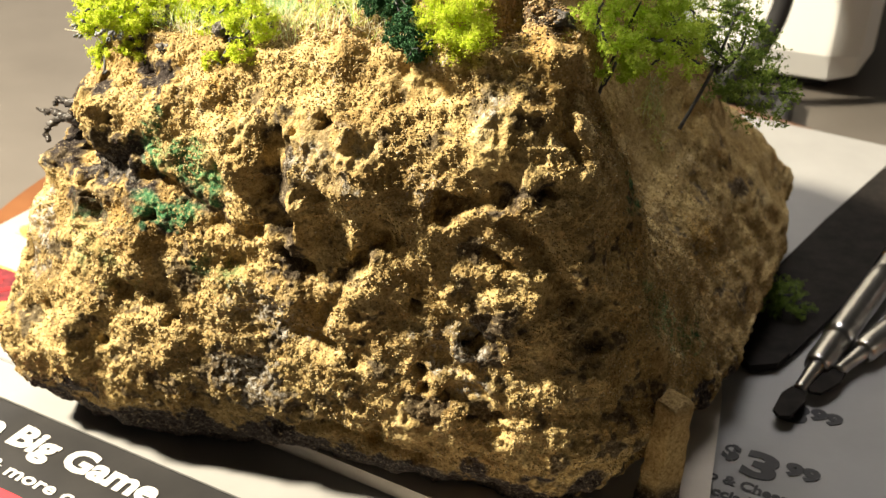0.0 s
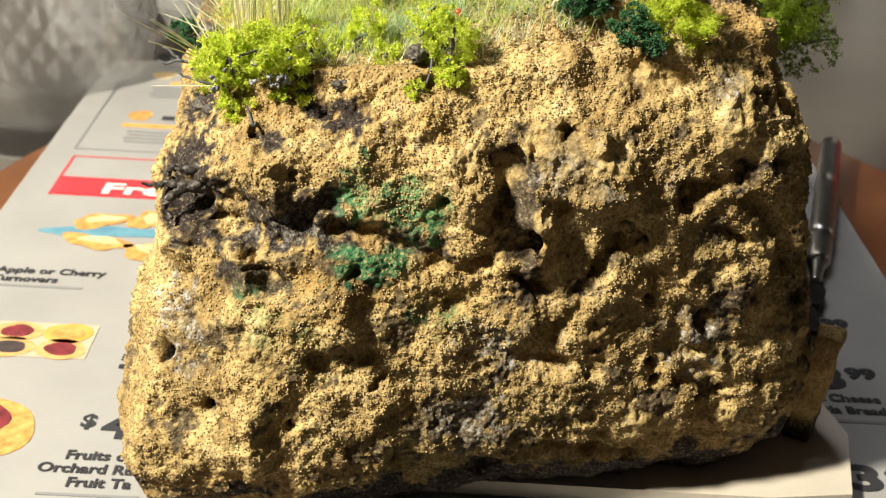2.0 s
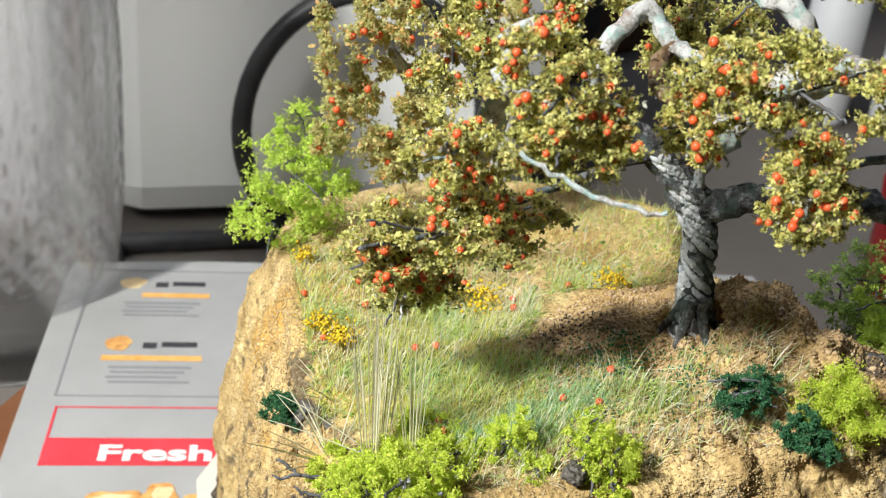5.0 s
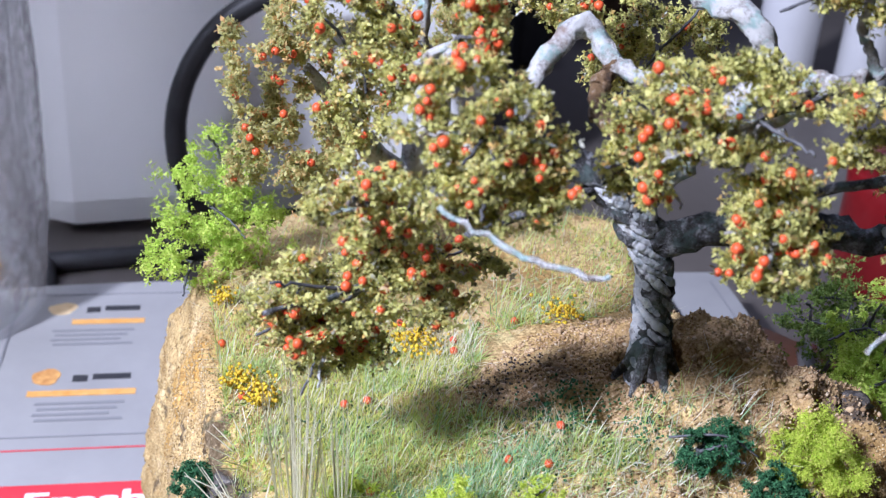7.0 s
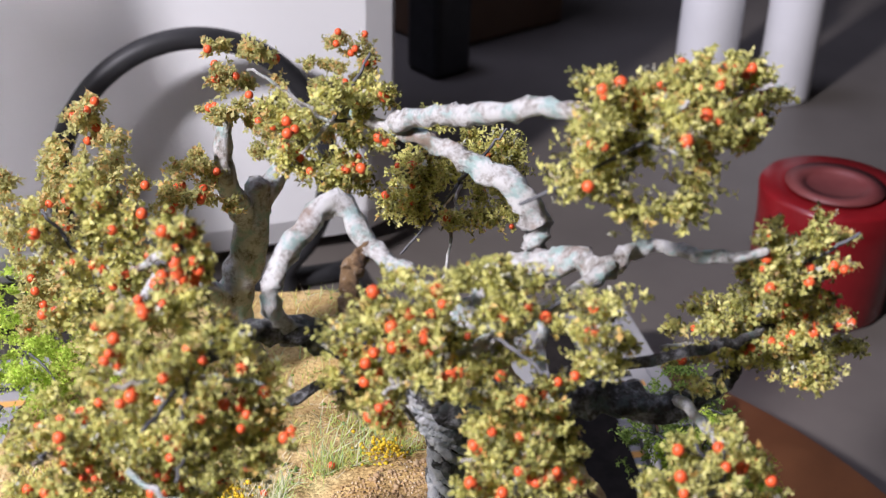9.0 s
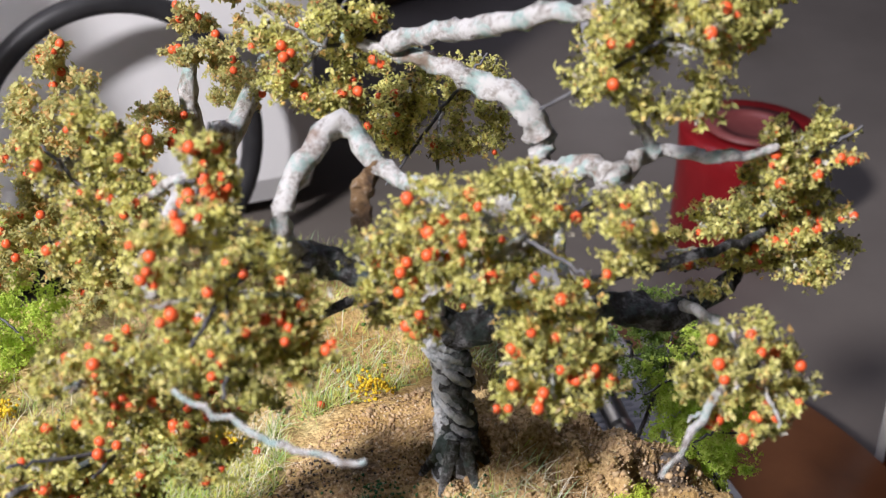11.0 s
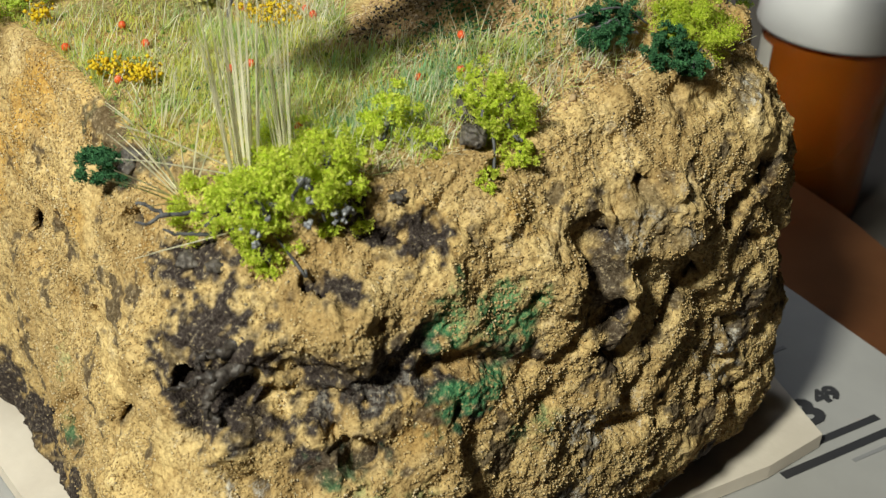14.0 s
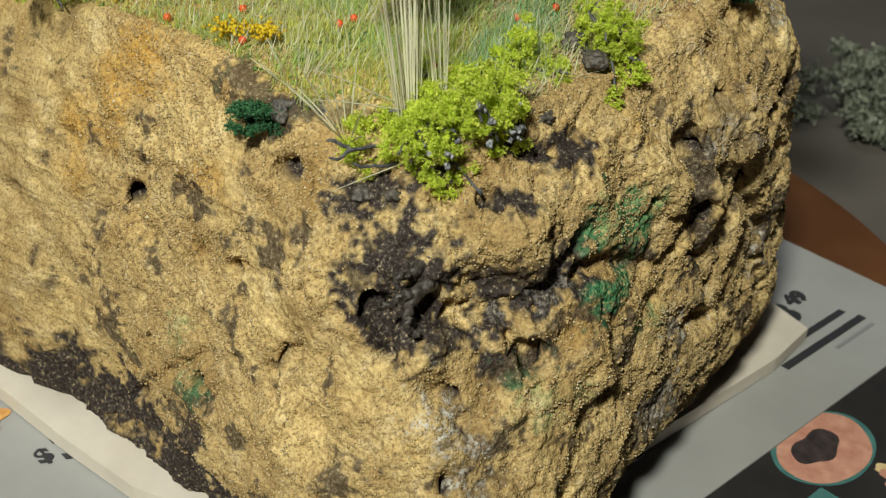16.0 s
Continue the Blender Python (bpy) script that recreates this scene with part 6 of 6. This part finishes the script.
PADS = [(-0.0160, 0.2150, 0.1625, 0.0145, 0.0085, 0.0068), (-0.0270, 0.2230, 0.1570, 0.0062, 0.0055, 0.0058), (-0.0180, 0.2080, 0.1490, 0.0066, 0.0055, 0.0072), (-0.0110, 0.2120, 0.1470, 0.0058, 0.0050, 0.0080),
        (-0.0462, 0.2305, 0.1615, 0.0090, 0.0062, 0.0085), (-0.0472, 0.2292, 0.1545, 0.0095, 0.0056, 0.0068), (-0.0560, 0.2420, 0.1490, 0.0070, 0.0060, 0.0052), (-0.0420, 0.2390, 0.1700, 0.0030, 0.0030, 0.0052),
        (-0.0430, 0.2620, 0.1590, 0.0082, 0.0070, 0.0096), (-0.0520, 0.2480, 0.1325, 0.0145, 0.0060, 0.0058), (-0.0600, 0.2530, 0.1285, 0.0065, 0.0050, 0.0050),
        (-0.0520, 0.2555, 0.1225, 0.0085, 0.0060, 0.0075), (-0.0430, 0.2470, 0.1345, 0.0110, 0.0060, 0.0058)]
PADS_HIGH = [(-0.0050, 0.2630, 0.1690, 0.0092, 0.0070, 0.0085), (0.0050, 0.2140, 0.1810, 0.0120, 0.0085, 0.0085), (0.0240, 0.2170, 0.1800, 0.0068, 0.0060, 0.0042), (0.0110, 0.2110, 0.1860, 0.0075, 0.0065, 0.0045),
             (0.0280, 0.2080, 0.1470, 0.0130, 0.0080, 0.0062), (-0.0020, 0.1910, 0.1490, 0.0085, 0.0060, 0.0064), (0.0240, 0.2020, 0.1640, 0.0062, 0.0050, 0.0052), (0.0220, 0.2660, 0.1500, 0.0110, 0.0100, 0.0110), (0.0280, 0.2060, 0.1560, 0.0070, 0.0060, 0.0060)]
rng = np.random.default_rng(77)
for i, (x, y, z, a, b, c) in enumerate(PADS + PADS_HIGH):
    n = int(4000 * (a * b + b * c + a * c) / 0.00024)
    C = tuft_places((x, y, z), (a * 1.06, b * 1.06, c * 1.06), n, rng, 38, VIEW_TURN)
    n = len(C)
    V, F = scraps(C, 0.00045, 0.00100, rng)
    pad = part("foliage_pad", tri_mesh("foliage_pad", V, F, OLIVE), tree)
    many = 8 if x > 0.015 else 15
    out = C[rng.integers(0, n, 160)]
    out = out[np.argsort(-((out - [x, y, z]) / [a, b, c]) @ [-0.6, -0.6, 0.35])][:64]
    spots = out[rng.permutation(64)]
    for p in spots[:many]:
        put_berry(p, pad, rng.uniform(0.65, 1.1))
    V, F = beads(spots[many:many + many // 2 + 4], rng)
    tagged(part("fruit", tri_mesh("fruit", V, F, BERRY, True), pad), kind="stuff")
    for k in range(4):
        d = np.clip(rng.normal(size=3), -1.1, 1.1) * [a, b, c] * 0.75
        q = np.array([x, y, z])
        stem_part("twig", [q, q + d * 0.7, q + d * 1.15], [0.0003, 0.00028, 0.0002], BARK if k % 2 else TWIG, pad, 5, k, wob=0.00015)

# ---- the far berry tree ----
tree2 = empty("berry_tree", (0.012, 0.316, 0.086), "second model tree behind, pale stem, dull olive foliage and red berries", "tree")
for nm, pts, rad in (("trunk", [(0.010, 0.318, 0.084), (0.006, 0.316, 0.105), (0.010, 0.315, 0.120), (0.013, 0.315, 0.134)], [0.0050, 0.0040, 0.0034, 0.0026]),
                     ("branch", [(0.006, 0.316, 0.108), (-0.008, 0.313, 0.122), (-0.022, 0.311, 0.140)], [0.0030, 0.0022, 0.0010]),
                     ("branch", [(0.010, 0.315, 0.126), (0.004, 0.312, 0.140), (0.006, 0.313, 0.152)], [0.0024, 0.0020, 0.0010]),
                     ("branch", [(0.012, 0.315, 0.128), (0.026, 0.322, 0.136), (0.044, 0.334, 0.142)], [0.0024, 0.0018, 0.0010])):
    stem_part(nm, pts, rad, BARK, tree2, 12, 3, 0.1, 0.3, 0.0001)
for i, (x, y, z, a, c) in enumerate(((-0.0230, 0.3110, 0.1500, 0.0100, 0.0095), (0.0080, 0.3130, 0.1560, 0.0085, 0.0075), (-0.0030, 0.3110, 0.1400, 0.0075, 0.0065), (0.0470, 0.3360, 0.1430, 0.0090, 0.0065), (-0.0300, 0.3130, 0.1390, 0.0100, 0.0110),
                                     (-0.0250, 0.3130, 0.1220, 0.0110, 0.0110), (-0.0130, 0.3180, 0.1120, 0.0090, 0.0080), (0.0250, 0.3240, 0.1400, 0.0095, 0.0080), (-0.0160, 0.3080, 0.1330, 0.0090, 0.0090))):
    C = tuft_places((x, y, z), (a, a * 0.9, c), int(1500 * (a / 0.009) ** 2), rng, 20)
    V, F = scraps(C, 0.0006, 0.0012, rng)
    pad = part("foliage_pad", tri_mesh("foliage_pad", V, F, DULL_OLIVE), tree2)
    for p in C[rng.integers(0, len(C), 9)]:
        put_berry(p + [0, -0.001, 0.0006], pad, 1.1)

# fallen berries in the grass
for i in range(16):
    p = ROCK_P[rng.choice(cand)]
    b_ = part("fallen_berry", BERRY_MESH, None)
    b_.location = (p[0], p[1], p[2] + 0.0011)
    tagged(b_, "orange-red berry bead lying in the grass", "berry", "fallen berries")

# ---- tools on the flyer ----
STEEL = varied("brushed_steel", (0.42, 0.41, 0.40), (0.55, 0.54, 0.52), 300, 0.28, metal=1.0)
DARK_STEEL = varied("blackened_steel", (0.010, 0.009, 0.008), (0.024, 0.02, 0.018), 200, 0.85)
DARK_STEEL.node_tree.nodes["Principled BSDF"].inputs["Specular IOR Level"].default_value = 0.15


def tool(a, b, radius, label, seed):
    a, b = np.array(a), np.array(b)
    ob = empty("modelling_tool", a, label, "modelling tool", "modelling tools")
    d = (b - a) / np.linalg.norm(b - a)
    s = np.array([-d[1], d[0], 0])
    handle = stem_part("handle", [a + d * 0.020, a + d * 0.024, a + d * 0.06, b], [radius * 0.7, radius, radius, radius], STEEL, ob, 16, seed)
    stem_part("grip", [a + d * 0.034, a + d * 0.075], [radius * 1.08, radius * 1.08], STEEL, handle, 20, seed, 0.03, 0.0)
    stem_part("neck", [a + d * 0.008, a + d * 0.014, a + d * 0.021], [radius * 0.45, radius * 0.5, radius * 0.65], STEEL, ob, 12, seed)
    ring = [a + d * t + s * w for t, w in ((-0.004, 0.0022), (-0.0055, 0.0), (-0.004, -0.0022), (0.004, -0.0030), (0.010, -0.0014), (0.010, 0.0014), (0.004, 0.0030))]
    part("spatula", slab("spatula", ring, a[2] + 0.0004, 0.0008, DARK_STEEL), ob, "flat dark spatula end")
    return ob


tool((0.0900, 0.2345, 0.0035), (0.1620, 0.3370, 0.0065), 0.0036, "slim steel modelling tool with flat end on the flyer", 1)
tool((0.1010, 0.2440, 0.0035), (0.1780, 0.3180, 0.0065), 0.0036, "slim steel modelling tool with flat end on the flyer", 2)
blade_ = empty("palette_knife", (0.09, 0.258, 0.0), "broad dark steel palette knife lying on the flyer", "palette knife")
part("blade", slab("blade", [(0.083, 0.256), (0.097, 0.258), (0.125, 0.292), (0.150, 0.332), (0.172, 0.376), (0.180, 0.396), (0.166, 0.384), (0.128, 0.336), (0.100, 0.298)], 0.0022, 0.0010, DARK_STEEL), blade_)
part("tang", slab("tang", [(0.085, 0.252), (0.0925, 0.2535), (0.097, 0.2585), (0.083, 0.2565)], 0.0030, 0.0022, DARK_STEEL), blade_)

# ---- things on the counter ----
RED_FOIL = varied("red_foil", (0.15, 0.006, 0.008), (0.22, 0.010, 0.012), 40, 0.3)
RED_CORE = varied("red_core", (0.13, 0.03, 0.03), (0.18, 0.05, 0.045), 60, 0.5)
roll = empty("ribbon_roll", (0.310, 0.365, TABLE_Z), "glossy dark red ribbon roll standing on the counter", "roll")
part("ribbon", lathe("ribbon", [(0.0, 0.0), (0.0275, 0.0), (0.0285, 0.002), (0.0290, 0.040), (0.0300, 0.052), (0.0290, 0.0535), (0.0200, 0.0525), (0.0, 0.0510)], RED_FOIL, 72, True, (0.310, 0.365, TABLE_Z)), roll)
part("core", lathe("core", [(0.0, 0.0535), (0.0195, 0.0535), (0.0200, 0.0545), (0.0120, 0.0545), (0.0115, 0.0500), (0.0, 0.0500)], RED_CORE, 48, True, (0.310, 0.365, TABLE_Z)), roll, "dull red card core")

AMBER = mat("amber_plastic", (0.85, 0.26, 0.02), 0.12, trans=0.75, ior=1.46)[0]
CAP = varied("white_plastic", (0.66, 0.66, 0.68), (0.72, 0.72, 0.74), 30, 0.4)
LABEL = varied("paper_label", (0.62, 0.60, 0.55), (0.70, 0.68, 0.63), 60, 0.6)
BX, BY = 0.211, 0.226
bottle = empty("pill_bottle", (BX, BY, TABLE_Z), "amber plastic pill bottle with white cap standing on the counter", "bottle")
part("body", lathe("body", [(0.0, 0.0), (0.0195, 0.0), (0.0205, 0.0012), (0.0225, 0.064), (0.0222, 0.070), (0.0208, 0.070), (0.0205, 0.064), (0.0188, 0.002), (0.0, 0.0018)], AMBER, 72, True, (BX, BY, TABLE_Z)), bottle)
cap = part("cap", lathe("cap", [(0.0, 0.0855), (0.0235, 0.0855), (0.0250, 0.0840), (0.0258, 0.0680), (0.0252, 0.0665), (0.0232, 0.0665), (0.0230, 0.0820), (0.0, 0.0820)], CAP, 72, True, (BX, BY, TABLE_Z)), bottle, "white ribbed screw cap")
for k in range(3):
    ring = [(BX - 0.010 + 0.0065 * k, BY - 0.012), (BX - 0.0060 + 0.0065 * k, BY - 0.012), (BX - 0.0060 + 0.0065 * k, BY + 0.010), (BX - 0.010 + 0.0065 * k, BY + 0.010)]
    part("cap_print", slab("cap_print", ring, TABLE_Z + 0.0858, 0.0003, (GREY_INK, RED_CORE, GREY_INK)[k]), cap, "unreadable printed bars on the cap")
ang = [math.radians(a) for a in range(92, 143, 6)]
V = np.array([[BX + r * math.cos(a), BY + r * math.sin(a), TABLE_Z + z] for r, z in ((0.0213, 0.012), (0.0229, 0.062)) for a in ang])
F = [[i, i + 1, len(ang) + i + 1, len(ang) + i] for i in range(len(ang) - 1)]
part("label", mesh_np("label", V, F, LABEL, True), bottle, "pale printed paper label")

# cut-glass decanter
CUT_GLASS, n_, l_, b_ = mat("cut_glass", (0.86, 0.86, 0.87), 0.10, trans=0.97, ior=1.5)
# thin walls: a good part of the light goes straight through
through_glass, blend_ = n_.new("ShaderNodeBsdfTransparent"), n_.new("ShaderNodeMixShader")
blend_.inputs[0].default_value = 0.55
l_.new(b_.outputs[0], blend_.inputs[1])
l_.new(through_glass.outputs[0], blend_.inputs[2])
l_.new(blend_.outputs[0], [q for q in n_ if q.type == "OUTPUT_MATERIAL"][0].inputs[0])
JX, JY = -0.052, 0.508
prof = [(0.0, 0.0), (0.034, 0.0), (0.037, 0.003), (0.040, 0.030), (0.0435, 0.060), (0.0440, 0.110), (0.042, 0.160), (0.036, 0.200), (0.030, 0.225), (0.027, 0.225), (0.032, 0.198), (0.0385, 0.158), (0.0405, 0.110), (0.040, 0.060), (0.036, 0.032), (0.030, 0.012), (0.0, 0.010)]


def decanter():
    segs = 168
    P = np.array(prof)
    t = np.linspace(0, len(P) - 1, 240)
    P = np.stack([np.interp(t, range(len(P)), P[:, 0]), np.interp(t, range(len(P)), P[:, 1])], 1)
    a = np.linspace(0, 2 * np.pi, segs, endpoint=False)
    A, Zz = np.meshgrid(a, P[:, 1])
    R = np.repeat(P[:, :1], segs, 1)
    outer = (np.arange(len(P)) < 125)[:, None]
    cut = np.minimum(np.abs(np.sin(14 * A + Zz * 240)), np.abs(np.sin(14 * A - Zz * 240)))
    R = R + np.where(outer & (Zz > 0.035) & (Zz < 0.195), 0.0022 * (np.minimum(cut, 0.7) - 0.7), 0)
    V = np.stack([JX + R * np.cos(A), JY + R * np.sin(A), TABLE_Z + Zz], -1).reshape(-1, 3)
    idx = np.arange(len(P) * segs).reshape(len(P), segs)
    q = np.stack([idx[:-1], np.roll(idx, -1, 1)[:-1], np.roll(idx, -1, 1)[1:], idx[1:]], -1).reshape(-1, 4)
    return tri_mesh("decanter", V, q, CUT_GLASS, False)


jar = empty("glass_decanter", (JX, JY, TABLE_Z), "large diamond-cut clear glass decanter on the counter", "decanter")
part("body", decanter(), jar)
part("rim", lathe("rim", [(0.0272, 0.2255), (0.0268, 0.229), (0.0285, 0.2315), (0.0308, 0.229), (0.0302, 0.2255), (0.0272, 0.2255)], CUT_GLASS, 72, True, (JX, JY, TABLE_Z)), jar)

# white appliance, with a black arched tube stand before it
ENAMEL = varied("white_enamel", (0.80, 0.80, 0.80), (0.86, 0.86, 0.86), 4, 0.35)
RUBBER = varied("black_rubber", (0.015, 0.015, 0.017), (0.03, 0.03, 0.032), 80, 0.5)
appliance = empty("appliance", (0.13, 0.61, TABLE_Z), "large white enamel appliance on a thin black foot", "appliance")
ob = part("housing", box("housing", (0.004, 0.009, 0.004), (0.207, 0.19, 0.42), ENAMEL, 0.018), appliance)
ob.matrix_parent_inverse = appliance.matrix_basis.inverted()
ob.matrix_basis = pose(0.0, 0.566, TABLE_Z, 0, 0, -20)
ob = part("foot", box("foot", (0.02, 0.03, 0.0), (0.19, 0.17, 0.0045), RUBBER, 0.001), appliance, "black rubber foot")
ob.matrix_parent_inverse = appliance.matrix_basis.inverted()
ob.matrix_basis = pose(0.0, 0.566, TABLE_Z, 0, 0, -20)
LOOP_C, LOOP_R = Vector((0.102, 0.513, 0.030)), 0.052
e1, e2 = Vector((0.94, -0.342, 0)), Vector((0, 0, 1))
pts = [LOOP_C + e1 * (LOOP_R * math.cos(a)) + e2 * (LOOP_R * 1.12 * math.sin(a)) for a in [math.radians(d_) for d_ in range(-50, 231, 14)]]
pts = [Vector((pts[0].x, pts[0].y, TABLE_Z + 0.004))] + pts + [Vector((pts[-1].x, pts[-1].y, TABLE_Z + 0.004))]
stand = empty("wire_stand", (LOOP_C.x, LOOP_C.y, TABLE_Z), "black tube stand with a tall arch before the white appliance", "stand")
stem_part("arch", [tuple(p) for p in pts], [0.0042] * len(pts), RUBBER, stand, 14)
mid, n_ = Vector((LOOP_C.x, LOOP_C.y, TABLE_Z + 0.0045)), Vector((-0.342, -0.94, 0))
for nm, w0, w1, f0, f1 in (("base_bar", -0.105, 0.06, 0.030, 0.030), ("base_bar", -0.105, 0.06, -0.006, -0.006), ("base_end", -0.105, -0.105, 0.030, -0.006), ("base_end", 0.06, 0.06, 0.030, -0.006)):
    ends = [mid + e1 * w + n_ * f for w, f in ((w0, f0), (w1, f1))]
    stem_part(nm, [tuple(ends[0]), tuple((ends[0] + ends[1]) / 2), tuple(ends[1])], [0.0044] * 3, RUBBER, stand, 12)
stem_part("knob", [tuple(mid + e1 * -0.03 + n_ * 0.030), tuple(mid + e1 * -0.03 + n_ * 0.044)], [0.0075, 0.0075], RUBBER, stand, 16)
tagged(part("paper_sheet", box("paper_sheet", (-0.034, 0.600, TABLE_Z), (-0.002, 0.604, TABLE_Z + 0.30), CAP, 0.001), None), "pale bluish sheet of paper standing beside the appliance", "paper")

# dim things at the back of the counter
BROWN_CAB = varied("brown_cabinet", (0.10, 0.055, 0.03), (0.16, 0.09, 0.05), 12, 0.5)
tagged(part("black_box", box("black_box", (0.338, 0.655, TABLE_Z), (0.366, 0.685, TABLE_Z + 0.055), RUBBER, 0.004), None), "dark box standing at the back of the counter", "box")
tagged(part("wooden_case", box("wooden_case", (0.372, 0.690, TABLE_Z), (0.480, 0.770, TABLE_Z + 0.20), BROWN_CAB, 0.004), None), "brown wooden case at the back of the counter", "case")


def spray_bottle(x, y, r, h):
    ob = empty("white_bottle", (x, y, TABLE_Z), "white plastic bottle at the back of the counter", "bottle", "white bottles")
    part("body", lathe("body", [(0, 0), (r, 0), (r * 1.04, 0.004), (r * 1.04, h * 0.75), (r * 0.5, h * 0.86), (r * 0.45, h * 0.9), (0, h * 0.9)], CAP, 40, True, (x, y, TABLE_Z)), ob)
    part("cap", lathe("cap", [(0, h * 0.89), (r * 0.5, h * 0.89), (r * 0.5, h), (0, h)], ENAMEL, 32, True, (x, y, TABLE_Z)), ob)


spray_bottle(0.452, 0.545, 0.017, 0.13)
spray_bottle(0.490, 0.515, 0.015, 0.15)
bush("moss_clump", [(0.262, 0.170, TABLE_Z + 0.014, 0.018, 0.014), (0.285, 0.150, TABLE_Z + 0.012, 0.016, 0.012)], islands("grey_moss", [(0.0, (0.10, 0.12, 0.08)), (1.0, (0.36, 0.38, 0.30))], 0.9), "heap of pale grey-green moss on the counter", 160, (), 43, "", 0.0012, 0.0028)
